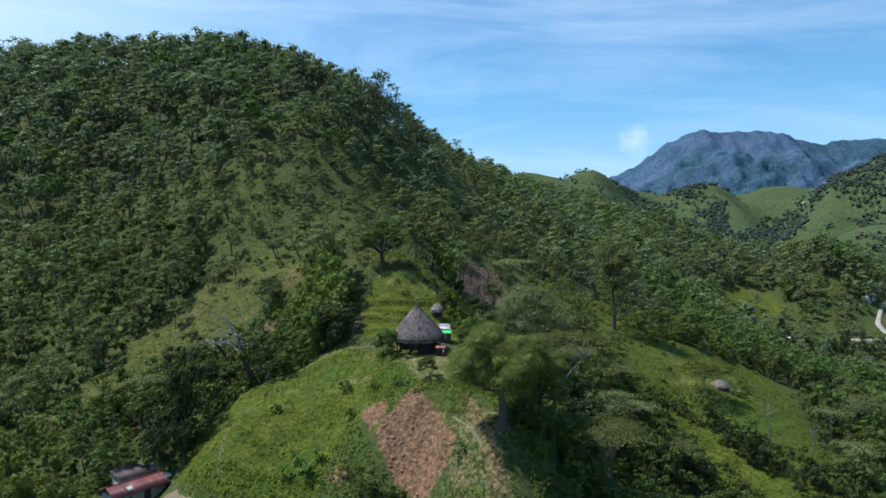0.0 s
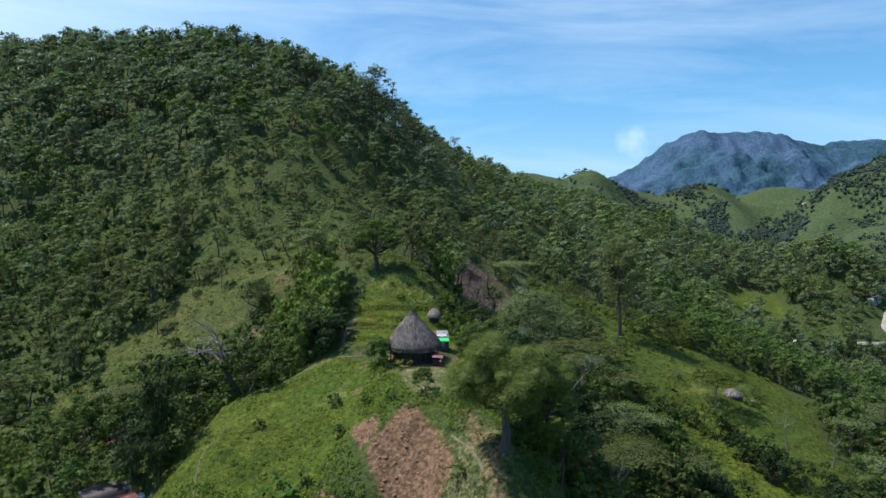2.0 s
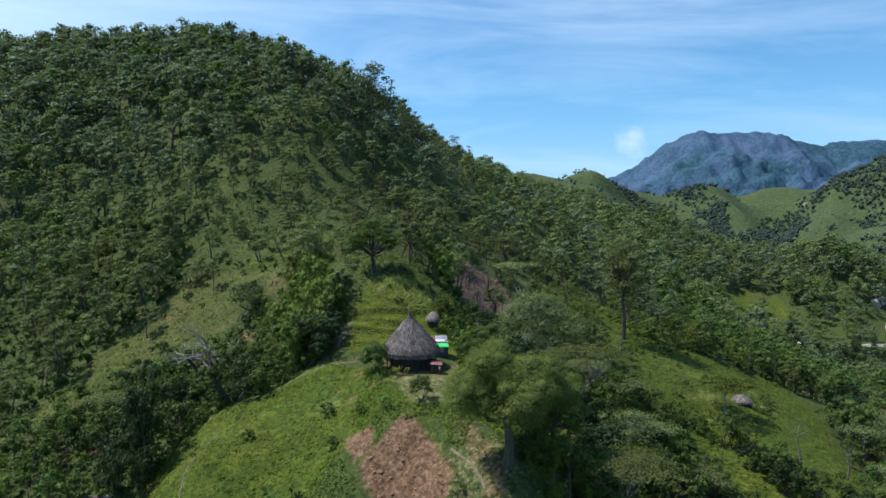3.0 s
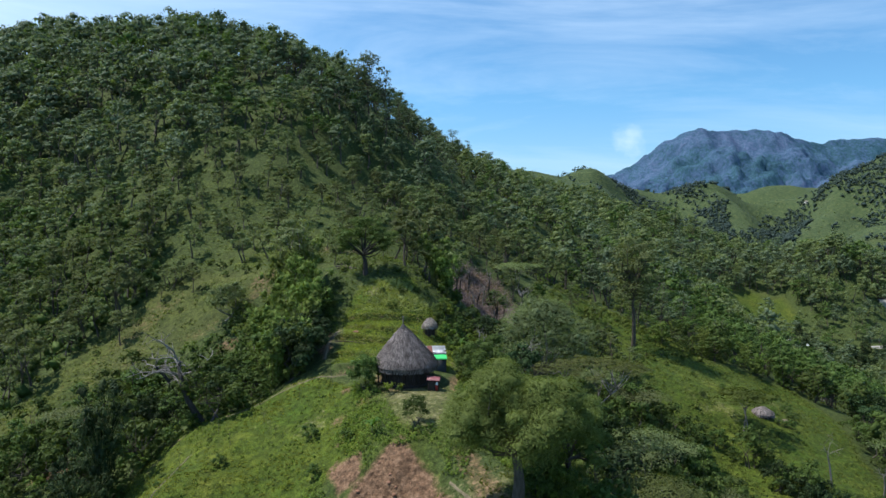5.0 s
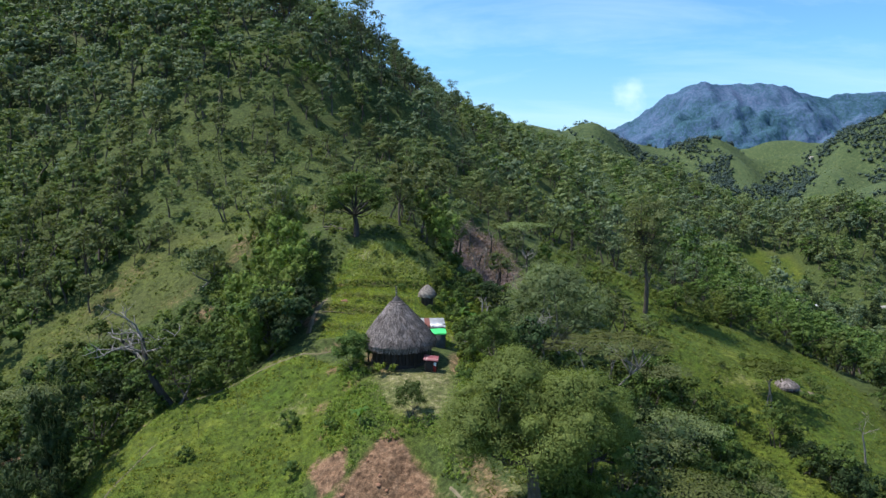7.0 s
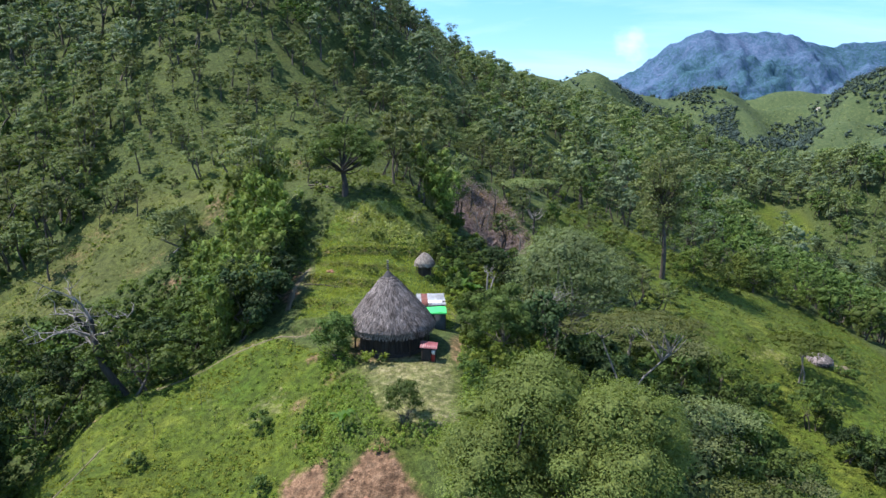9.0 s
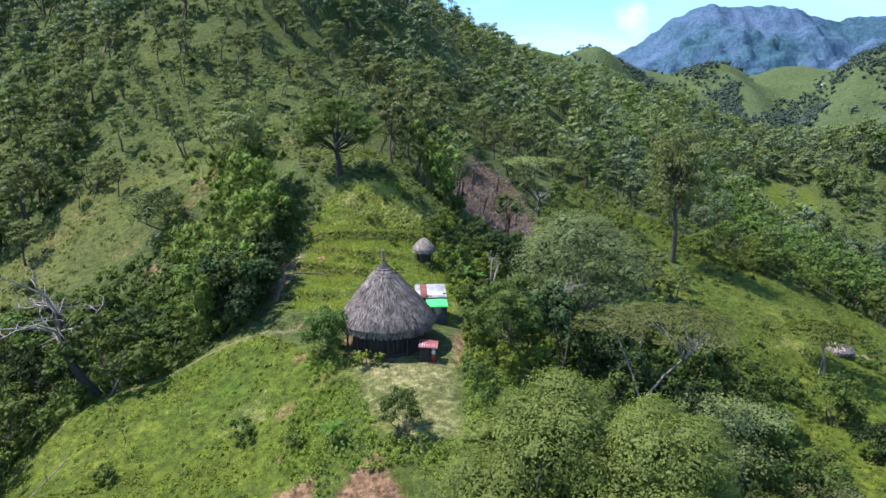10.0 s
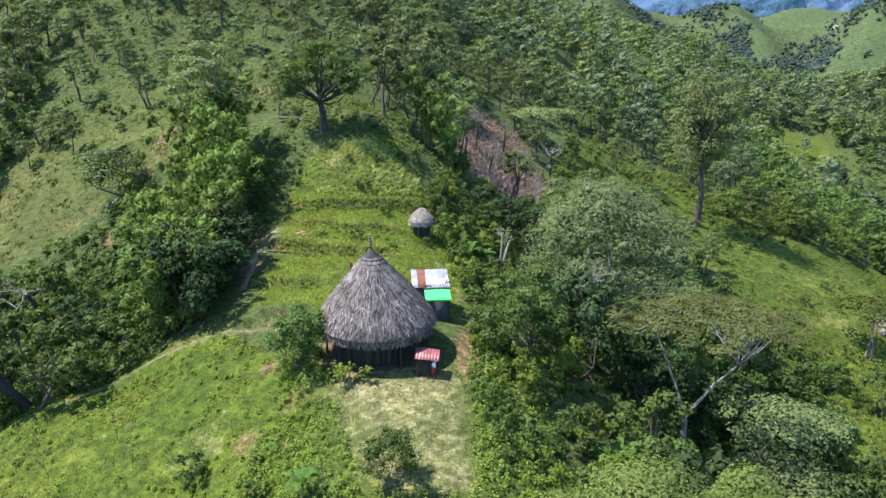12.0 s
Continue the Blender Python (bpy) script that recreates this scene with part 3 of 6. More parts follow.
CUT_SMALL = [(-10.4, 86.8), (-7.2, 87.2), (-7.0, 84.2), (-9.0, 83.7)]
CUT_LOW = [(-14.3, 80.1), (-12.2, 81.0), (-9.8, 79.3), (-11.9, 78.2)]
FIELD_RIM = [(-36, 91), (-30, 100.5), (-24, 103), (-20, 105.2), (-15, 104.6)]
PATHS = [[(-25, 102.2), (-19.5, 104.7), (-14.5, 104.1), (-12.5, 104.4), (-10.5, 104.6)], [(-27, 82), (-28, 87), (-26.5, 95)], [(1.2, 81), (3, 77.5), (4.2, 73)], [(2, 106), (2, 112), (-0.5, 121)], [(-14.5, 110), (-15, 116), (-14, 121)]]
ROADSIDE = [(112, 262), (142, 258), (190, 318), (232, 318), (236, 362), (205, 350), (140, 345), (120, 312)]
VALE_GRASS = [(140, 336), (150, 380), (165, 392), (182, 380), (180, 362), (165, 345)]


def forest(x, y):
    """How thickly the land is wooded, from 0 to 1."""
    d = np.where(y < 520, 0.9, 0.0)
    bare_far = np.clip((y - 470) / 120, 0, 1)
    d = d * (1 - bare_far)
    gaps = 0.75 + 0.6 * _wave(x, y, 28, 11) + 0.35 * _wave(x, y, 11, 12)
    hill = (x < 0) & (y > 140)
    d = np.where(hill, d * np.clip(gaps + 0.62, np.where(x < -60, 0.95, 0.3), 1), d)
    low_hill = hill & (y < 190) & (x > -70)
    d = np.where(low_hill, d * 0.92, d)
    for poly, keep in ((LEFT_GRASS, 0.03), (FIELD, 0), (YARD, 0), (TERRACE_PLOT, 0), (EAST_CLEAR, 0.03), (EAST_GRASS, 0.4), (RED_BRUSH, 0.0), (VALE_GRASS, 0.05), (ROADSIDE, 0.75), (CUT, 0)):
        m = poly_mask(x, y, poly, 3.0)
        d = d * (1 - m * (1 - keep))
    d = d * (1 - 0.35 * poly_mask(x, y, [(-46, 148), (-42, 164), (-20, 162), (-22, 144)], 8))
    # the slopes behind the valley: grass with wooded gullies
    far_gully = np.maximum(line_mask(x, y, [(258, 884), (270, 818), (278, 725), (250, 640), (250, 560)], 27), line_mask(x, y, [(420, 850), (380, 770), (331, 706), (290, 690), (262, 640)], 23))
    far_gully = np.maximum(far_gully, 0.9 * poly_mask(x, y, [(292, 905), (312, 858), (338, 868), (336, 900), (318, 918)], 16))
    far_gully = np.maximum(far_gully, 0.8 * poly_mask(x, y, [(330, 935), (350, 905), (390, 930), (370, 960)], 20))
    far_gully = np.maximum(far_gully, 0.9 * poly_mask(x, y, [(470, 870), (440, 790), (500, 690), (640, 700), (700, 850), (560, 900)], 40) * np.clip(0.6 + _wave(x, y, 45, 14), 0, 1))
    far_gully = np.maximum(far_gully, 0.02 + 0.3 * ((y > 520) & (np.abs(_wave(x, y, 60, 13)) < 0.07)))
    return np.clip(np.maximum(d, far_gully * (y > 480)), 0, 1)


def build_ground():
    def axis(stops):
        """Grid lines whose spacing changes from stop to stop: (coordinate, spacing)."""
        at, step = np.array(stops, float).T
        line = [at[0]]
        while line[-1] < at[-1]:
            line.append(line[-1] + float(np.interp(line[-1], at, step)))
        return np.array(line)
    gx = axis([(-2000, 160), (-400, 30), (-120, 4), (-60, 1.2), (-30, 0.7), (-15, 0.5), (8, 0.5), (30, 1.1), (80, 1.7), (150, 5), (210, 8), (500, 8), (620, 14), (1000, 60), (2000, 160)])
    gy = axis([(-2000, 220), (-100, 45), (40, 3.5), (66, 1.0), (78, 0.55), (100, 0.5), (132, 0.55), (160, 1.3), (250, 3), (400, 8), (560, 9), (960, 9), (1020, 18), (1300, 70), (2400, 220)])
    n, m = len(gx), len(gy)
    x, y = (a.ravel() for a in np.meshgrid(gx, gy))
    z = land_many(x, y)
    i, j = np.meshgrid(np.arange(m - 1), np.arange(n - 1), indexing="ij")
    a = (i * n + j).ravel()
    geo = Geo().add(np.stack([x, y, z], -1), np.stack([a, a + 1, a + n + 1, a + n], -1))
    me = geo.mesh("ground", M_GROUND, True)
    tread = np.max([line_mask(x, y, p, 0.45) for p in PATHS], axis=0)
    lips = np.max([line_mask(x, y, pts, 0.3) for pts, _ in TERRACES], axis=0)
    bare = np.max([0.42 * lips, 0.95 * poly_mask(x, y, CUT, 1.4), 0.9 * poly_mask(x, y, CUT_SMALL, 1.2), 0.8 * poly_mask(x, y, CUT_LOW, 2.0), 0.2 * tread, 0.34 * line_mask(x, y, FIELD_RIM, 0.5), 0.6 * blob(x, y, -11.2, 104.95, 1.7, 0.35), 0.55 * blob(x, y, -10.2, 99.9, 0.9, 0.9), 0.42 * blob(x, y, -10.4, 94.6, 1.2, 1.8), 0.6 * blob(x, y, -15.0, 114.5, 1.3, 3.0), 0.62 * blob(x, y, -15.6, 120.5, 1.1, 2.6), 0.4 * blob(x, y, -12.6, 116.6, 1.6, 0.7), 0.6 * blob(x, y, -48, 108, 4, 3, 20), 0.5 * blob(x, y, -32, 128, 3, 2), 0.2 * line_mask(x, y, [(-66, 131), (-60, 140), (-50, 149), (-40, 152)], 1.8), 0.42 * blob(x, y, -28.3, 137, 4.5, 2.6, 20), 0.34 * blob(x, y, -50, 141, 9, 5, 30), 0.3 * blob(x, y, -38, 133, 6, 2.5), 0.24 * blob(x, y, -53, 133, 12, 7, 30), 0.34 * blob(x, y, -20, 150, 10, 5),
                   0.56 * poly_mask(x, y, RED_BRUSH, 3), 0.5 * line_mask(x, y, [(2.4, 84), (4.7, 76), (5.4, 70), (6.5, 64)], 1.3), 0.34 * blob(x, y, 2.5, 73, 2.2, 7), 0.75 * blob(x, y, -51, 118.5, 4.2, 2.2, 30), 0.4 * blob(x, y, -9.5, 87.2, 1.0, 0.8), 0.36 * blob(x, y, -9.6, 90.5, 0.8, 2.6, -15), 0.3 * blob(x, y, -12, 97, 1.2, 0.8), 0.5 * blob(x, y, -29, 139.5, 4, 2.5),  0.5 * blob(x, y, -45, 119, 4, 2, 20),
                   0.7 * blob(x, y, -4, 101, 4.2, 4.2), 0.55 * blob(x, y, 2.2, 101, 1.2, 5), 0.6 * blob(x, y, 62, 104, 6, 2), 0.75 * blob(x, y, 158, 333, 9, 4), 0.5 * blob(x, y, 232, 350, 14, 12),
                   0.45 * blob(x, y, -8, 96.5, 1.4, 1.2), 0.4 * blob(x, y, -8, 93, 1.2, 1)], axis=0)
    lush = np.max([poly_mask(x, y, FIELD, 2), 1.0 * poly_mask(x, y, TERRACE_PLOT, 2), 0.8 * poly_mask(x, y, EAST_GRASS, 6), 1.0 * poly_mask(x, y, EAST_CLEAR, 6), 0.7 * poly_mask(x, y, VALE_GRASS, 8), 0.45 * blob(x, y, -33, 150, 8, 5), 0.3 * poly_mask(x, y, LEFT_GRASS, 6)], axis=0)
    lush = np.maximum(lush, 0.5 * blob(x, y, -4, 90, 14, 12))
    lush = np.maximum(lush, 0.3 * poly_mask(x, y, [(-110, 140), (-120, 230), (-60, 240), (-10, 220), (0, 160), (-20, 140)], 20))
    dry = np.max([0.34 * blob(x, y, -13.5, 95.5, 3.2, 2.6, 30), 0.26 * blob(x, y, -19, 98, 3, 2), 0.48 * poly_mask(x, y, YARD, 1.5), 0.4 * tread, 0.5 * blob(x, y, -14.6, 117.5, 1.8, 5.5), 0.5 * blob(x, y, -7, 130.5, 5.5, 4), 0.35 * line_mask(x, y, FIELD_RIM, 0.7), 0.1 * blob(x, y, -50, 137, 10, 7), 0.42 * blob(x, y, 4, 74, 5, 9), 0.3 * blob(x, y, 48, 138, 8, 7), 0.35 * blob(x, y, 64, 146, 6, 3)], axis=0)
    for name, values in (("bare", bare), ("lush", lush), ("dry", dry), ("wood", np.clip(forest(x, y) * 0.95, 0, 0.8)), ("far_haze", np.clip((y - 420) / 160, 0, 1))):
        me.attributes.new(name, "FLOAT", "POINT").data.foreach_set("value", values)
    return tagged(new("ground", me), "green grassy hill country with bare red earth and trodden paths", "ground", kind="structure")


ground = build_ground()


def build_path(pts, width):
    """A trodden earth path, laid on the ground as a low ribbon with sunken edges."""
    pts = np.array(pts, float)
    s = np.concatenate([[0], np.cumsum(np.hypot(*np.diff(pts, axis=0).T))])
    t = np.arange(0, s[-1], 0.4)
    c = np.stack([np.interp(t, s, pts[:, 0]), np.interp(t, s, pts[:, 1])], -1)
    for _ in range(10):
        c[1:-1] = (c[:-2] + 2 * c[1:-1] + c[2:]) / 4
    way = unit(np.gradient(c, axis=0))
    side = np.stack([-way[:, 1], way[:, 0]], -1)
    wide = width * (1 + 0.35 * _wave(t, t * 0, 1.7, 51) + 0.2 * _wave(t, t * 0, 0.7, 52))
    rows = []
    for w, dz in ((-1.5, -0.14), (-1.0, 0.05), (0.0, 0.06), (1.0, 0.05), (1.5, -0.14)):
        q = c + side * (w * wide / 2)[:, None]
        rows.append(np.stack([q[:, 0], q[:, 1], land_many(q[:, 0], q[:, 1]) + dz], -1))
    p = np.stack(rows, 1)
    i, j = np.meshgrid(np.arange(len(c) - 1), np.arange(4), indexing="ij")
    f = (i * 5 + j).ravel()
    geo = Geo().add(p.reshape(-1, 3), np.stack([f, f + 5, f + 6, f + 1], -1))
    return tagged(new("path", geo.mesh("path", M_PATH, True)), "narrow trodden footpath of pale bare earth", "path", kind="structure")


for _pts, _w in zip(PATHS[:3] + PATHS[4:], (0.1, 0.12, 0.16, 0.5)):
    build_path(_pts, _w)
build_path([(57.5, 138), (59, 138.5), (61, 139.2)], 1.2)
build_path([(-35.5, 86), (-33, 83), (-30, 80)], 1.4)


def build_mountain():
    """The far rocky range: a ridge line with a broken front."""
    ridge_x = np.array([-700, -200, 200, 395, 470, 555, 640, 780, 890, 960, 1040, 1110, 1400, 1900])
    ridge_z = np.array([20, 40, 90, 125, 160, 222, 250, 247, 229, 222, 232, 225, 240, 150])
    n, m = 320, 90
    x, s = (a.ravel() for a in np.meshgrid(np.linspace(-700, 1900, n), np.linspace(0, 1, m)))
    crest = np.interp(x, ridge_x, ridge_z) + 4 * _wave(x, x * 0, 55, 21) + 4 * _wave(x, x * 0, 23, 22) + 3 * _wave(x, x * 0, 10.5, 23)
    y = 1290 + 460 * s + 20 * _wave(x, s * 300, 90, 24)
    fall = np.where(s < 0.93, (s / 0.93) ** 1.25, 1 - ((s - 0.93) / 0.07) * 0.3)
    spur = 0.7 * np.abs(_wave(x + 60 * s, s * 160, 120, 25)) + 0.6 * np.abs(_wave(x, s * 420, 48, 26)) + 0.3 * _wave(x, s * 420, 20, 27) + 0.16 * _wave(x, s * 420, 9, 29)
    z = 10 + (crest - 10) * fall - 52 * spur * np.sin(np.clip(s / 0.93, 0, 1) * np.pi) ** 0.7
    step = np.clip((s - 0.62) / 0.06, 0, 1) * 22 * (0.5 + 0.5 * _wave(x, x * 0, 130, 28)) * (1 - np.clip((s - 0.68) / 0.25, 0, 1))
    i, j = np.meshgrid(np.arange(m - 1), np.arange(n - 1), indexing="ij")
    a = (i * n + j).ravel()
    geo = Geo().add(np.stack([x, y, z + step], -1), np.stack([a, a + 1, a + n + 1, a + n], -1))
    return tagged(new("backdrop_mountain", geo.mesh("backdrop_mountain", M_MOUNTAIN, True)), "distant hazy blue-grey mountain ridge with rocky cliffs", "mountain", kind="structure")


build_mountain()

# ---- buildings ----


def thatch_roof(geo, straw, rng, profile, courses, per, long, wide):
    """A lathe shell, and straw laid over it in ragged courses; profile from the eave up."""
    lathe(geo, profile, 48, wobble=0.012)
    r, z = np.array(profile, float).T
    s = np.concatenate([[0], np.cumsum(np.hypot(np.diff(r), np.diff(z)))])
    for c in range(courses):
        f = c / courses
        around = int(per * (np.interp(f * s[-1], s, r) / r.max() + 0.06))
        a = rng.random(around) * 2 * np.pi
        at = np.clip(f + (rng.random(around) - 0.4) / courses * 1.6, 0.0, 0.91) * s[-1]
        le = long * (0.55 + 0.9 * rng.random(around))
        low = at - le * 0.55
        rl, zl = np.interp(low, s, r), np.interp(low, s, z)
        over = np.clip(low, -0.5, 0)
        rl, zl = rl - over * 0.35, zl + over * 0.8
        rh, zh = np.interp(at + le * 0.45, s, r), np.interp(at + le * 0.45, s, z)
        lift = 0.02 + 0.06 * rng.random(around)
        skew = rng.normal(0, 0.05, around)
        w = wide * (0.6 + 0.8 * rng.random(around))

        def ring(rr, zz, ang, out):
            return np.stack([(rr + out) * np.cos(ang), (rr + out) * np.sin(ang), zz + out * 0.5], -1)
        da = w / np.maximum(rl, 0.3)
        dh = w * 0.8 / np.maximum(rh, 0.3)
        p = np.stack([ring(rl, zl, a + skew - da, lift), ring(rl, zl, a + skew + da, lift * 0.9), ring(rh, zh, a + dh, 0.02 + 0 * a), ring(rh, zh, a - dh, 0.02 + 0 * a)], 1)
        i = np.arange(around)[:, None] * 4
        straw.add(p.reshape(-1, 3), i + np.arange(4))


def round_house(x, y):
    def leaning(geo):
        geo.points = [p - np.outer(0.07 * np.clip(p[:, 2] - 2.0, 0, None), [1, 0, 0]) for p in geo.points]
        return geo
    rng = np.random.default_rng(3)
    z = land(x, y) + 0.05
    hut = thing("thatched_hut", "large round hut under a tall grey conical thatched roof", "hut", pose(x, y, z))
    prof = [(3.5, 1.76), (3.74, 1.9), (3.6, 2.2), (3.27, 2.7), (2.74, 3.4), (2.17, 4.1), (1.6, 4.8), (1.06, 5.45), (0.64, 5.92), (0.28, 6.2), (0.12, 6.35)]
    shell, straw = Geo(), Geo()
    thatch_roof(shell, straw, rng, prof, 40, 640, 0.8, 0.021)
    ragged = Geo()
    thatch_roof(Geo(), ragged, rng, [(r + 0.06, z + 0.04) for r, z in prof if r > 1.1], 15, 300, 0.5, 0.022)
    straw.merge(ragged, Matrix.Identity(4), 0)
    roof = part("roof", leaning(shell), M_THATCH, hut, "grey weathered thatch", True)
    under = Geo()
    lathe(under, [(3.55, 1.82), (2.4, 2.7), (1.0, 4.0), (0.1, 4.8)], 40)
    part("rafters", under, M_WOOD, roof)
    tagged(part("straw", leaning(straw), M_STRAW, roof), kind="stuff")
    cap = Geo()
    lathe(cap, [(0.52, 6.04), (0.47, 6.11), (0.33, 6.28), (0.2, 6.44), (0.10, 6.56), (0, 6.57)], 24, wobble=0.05)
    part("ridge_cap", leaning(cap), M_CAP, roof, "black palm-fibre cap at the top", True)
    for k, (r, h) in enumerate([(1.10, 5.47), (0.86, 5.74), (0.66, 5.96)]):
        a = np.linspace(0, 2 * np.pi, 25)
        part("binding_ring", leaning(tube(Geo(), np.stack([r * np.cos(a), r * np.sin(a), h + 0 * a], -1), np.full(25, 0.034), 5)), M_WOOD if k else M_THATCH, roof)
    fin = part("finial", leaning(tube(Geo(), [(0, 0, 6.4), (0.02, 0, 6.9), (0.0, 0.02, 7.5)], [0.075, 0.06, 0.045], 8)), M_WOOD, hut, "black carved finial post with pale bands")
    for h in (6.7, 6.88, 7.06, 7.24, 7.4):
        part("finial_band", leaning(tube(Geo(), [(0.012, 0.01, h), (0.012, 0.01, h + 0.07)], [0.10, 0.10], 8)), M_PALE, fin)
    wall = Geo()
    boards = 46
    for k in range(boards):
        a = 2 * np.pi * k / boards
        if abs((a + np.pi / 2 + 0.4 + np.pi) % (2 * np.pi) - np.pi) < 0.17:
            continue
        r = 2.75 + 0.03 * rng.standard_normal()
        w = 2 * np.pi * r / boards * 0.47
        t = np.array([-np.sin(a), np.cos(a), 0])
        o = np.array([np.cos(a), np.sin(a), 0])
        h = 2.3
        p = [o * r - t * w, o * r + t * w, o * (r + 0.04) + t * w, o * (r + 0.04) - t * w]
        p = np.array(p + [q + [0, 0, h] for q in p])
        p[:, 2] -= 0.25 * (np.arange(8) < 4)
        part("wall_board", Geo().add(p, [(0, 1, 5, 4), (1, 2, 6, 5), (2, 3, 7, 6), (3, 0, 4, 7), (4, 5, 6, 7)]), M_WOOD, hut)
    inner = lathe(Geo(), [(2.68, -0.3), (2.68, 2.35)], 40)
    part("wall_lining", inner, M_WOOD, hut)
    for k in range(10):
        a = 2 * np.pi * (k + 0.35) / 10
        part("post", tube(Geo(), [(3.2 * np.cos(a), 3.2 * np.sin(a), -0.6), (3.22 * np.cos(a), 3.2 * np.sin(a), 0.8), (3.18 * np.cos(a), 3.18 * np.sin(a), 2.3)], [0.085, 0.075, 0.07], 7), M_WOOD, hut)
    plinth = lathe(Geo(), [(3.05, -0.6), (3.0, 0.0), (2.9, 0.03), (0, 0.05)], 40, wobble=0.02)
    # near-black colour stands in for the shade under the eave
    part("earth_platform", plinth, M_WOOD, hut, "low packed-earth platform, blackened like the shade under the eave")
    return hut


round_house(-3.55, 101.2)


def granary(x, y, s=1.0):
    rng = np.random.default_rng(5)
    z = land(x, y)
    hut = thing("small_thatched_hut", "small round granary with pale straw thatch and dark walls", "hut", pose(x, y, z))
    shell, straw = Geo(), Geo()
    prof = [(1.1, 1.22), (1.18, 1.34), (1.0, 1.72), (0.68, 2.1), (0.34, 2.42), (0.08, 2.6)]
    thatch_roof(shell, straw, rng, prof, 14, 300, 0.42, 0.025)
    roof = part("roof", shell, M_PALESTRAW, hut, "pale weathered cone of straw", True)
    tagged(part("straw", straw, M_PALESTRAW, roof), kind="stuff")
    part("body", lathe(Geo(), [(0.78, -0.25), (0.82, 0.5), (0.85, 1.5)], 20), M_WOOD, hut, "dark board wall")
    for k in range(6):
        a = 2 * np.pi * (k + 0.2) / 6
        c, d = np.cos(a), np.sin(a)
        part("post", tube(Geo(), [(0.98 * c, 0.98 * d, -0.3), (0.98 * c, 0.98 * d, 1.5)], [0.06, 0.05], 6), M_BARK, hut)
    return hut


granary(-1.0, 122.0)


def low_hut(x, y):
    rng = np.random.default_rng(6)
    hut = thing("round_thatched_hut", "low round hut with grey thatched roof on the grassy spur", "hut", pose(x, y, land(x, y) - 0.95))
    shell, straw = Geo(), Geo()
    prof = [(1.85, 1.05), (1.95, 1.15), (1.6, 1.55), (1.0, 1.95), (0.4, 2.25), (0.08, 2.35)]
    thatch_roof(shell, straw, rng, prof, 10, 220, 0.5, 0.06)
    roof = part("roof", shell, M_THATCH, hut, "grey thatch", True)
    tagged(part("straw", straw, M_STRAW, roof), kind="stuff")
    part("wall", lathe(Geo(), [(1.5, -0.6), (1.5, 1.3)], 24), M_WOOD, hut, "dark board wall")
    part("door", box(Geo(), (-0.4, -1.56, -0.1), (0.4, -1.47, 1.15)), M_WOOD, hut)
    return hut


low_hut(55.6, 138.2)


def tin_shed(x, y, turn):
    """A lean-to roofed half with zinc and half with rusted sheets, with a tarpaulin-covered annex in front."""
    m = pose(x, y, land(x, y) + 0.25, 0, 0, turn)
    shed = thing("tin_shed", "small shed with zinc and rusty red sheet roofing", "shed", m)
    body = Geo()
    box(body, (-1.2, -0.75, -0.8), (1.2, 1.55, 1.45))
    part("wall", body, M_SHEETWALL, shed)
    a, b = 2.0, 1.5
    for x0, x1, mat, lab in ((-1.5, -1.02, M_ZINC, "zinc sheet"), (-1.04, -0.35, M_RUST, "rusty red sheet"), (-0.37, 0.6, M_ZINC, "bright zinc sheet"), (0.58, 1.5, M_ZINC, "bright zinc sheet")):
        part("roof_sheet", corrugated(Geo(), [(x0 * 0.9, 1.75, a), (x1 * 0.9, 1.75, a), (x1 * 0.9, -0.95, b), (x0 * 0.9, -0.95, b)], waves=5), mat, shed, lab)
    for px in (-0.5, -0.3, -0.1):
        part("roof_weight", box(Geo(), (px, -0.85, b + 0.03), (px + 0.1, -0.6, b + 0.13)), M_WOOD, shed, "dark stone weight")
    for py in (0.15, 0.5, 0.85):
        part("roof_weight", box(Geo(), (1.05, py - 0.5, b + 0.12), (1.35, py - 0.38, b + 0.22)), M_WOOD, shed, "dark stone weight")
    for px, py in ((-1.2, -0.85), (1.25, -0.85), (-1.2, 1.6), (1.25, 1.6)):
        part("post", tube(Geo(), [(px, py, -0.5), (px, py, 1.52)], [0.05, 0.045], 6), M_BARK, shed)
    tent = thing("tarpaulin_shelter", "bright green tarpaulin roof over a dark sheet-walled shelter", "shelter", m @ pose(0.2, -1.75, 0))
    part("wall", box(Geo(), (-0.6, -0.5, -0.6), (1.0, 0.5, 1.05)), M_SHEETWALL, tent, "dark grey sheet wall")
    sheet = Geo()
    u, v = np.meshgrid(np.linspace(-0.7, 1.1, 13), np.linspace(-0.62, 0.72, 8))
    w = 1.18 + 0.16 * (v + 0.62) - 0.03 * np.sin(u * 3) * np.cos(v * 4)
    q = np.stack([u, v, w], -1).reshape(-1, 3)
    i, j = np.meshgrid(np.arange(7), np.arange(12), indexing="ij")
    f = (i * 13 + j).ravel()
    f = np.stack([f, f + 1, f + 14, f + 13], -1)
    sheet.add(q, f).add(q - [0, 0, 0.03], f[:, ::-1])
    part("tarpaulin", sheet, M_TARP, tent, "bright green tarpaulin", True)
    part("hem", corrugated(Geo(), [(-0.7, -0.62, 1.17), (1.1, -0.62, 1.17), (1.1, -0.66, 1.0), (-0.7, -0.66, 1.0)], waves=4, depth=0.015), M_TARP, tent)
    for px in (-0.62, 1.0):
        for py in (-0.55, 0.6):
            part("post", tube(Geo(), [(px, py, -0.6), (px, py, 1.2)], [0.04, 0.04], 6), M_BARK, tent)
    return shed


tin_shed(-0.2, 107.6, 4)


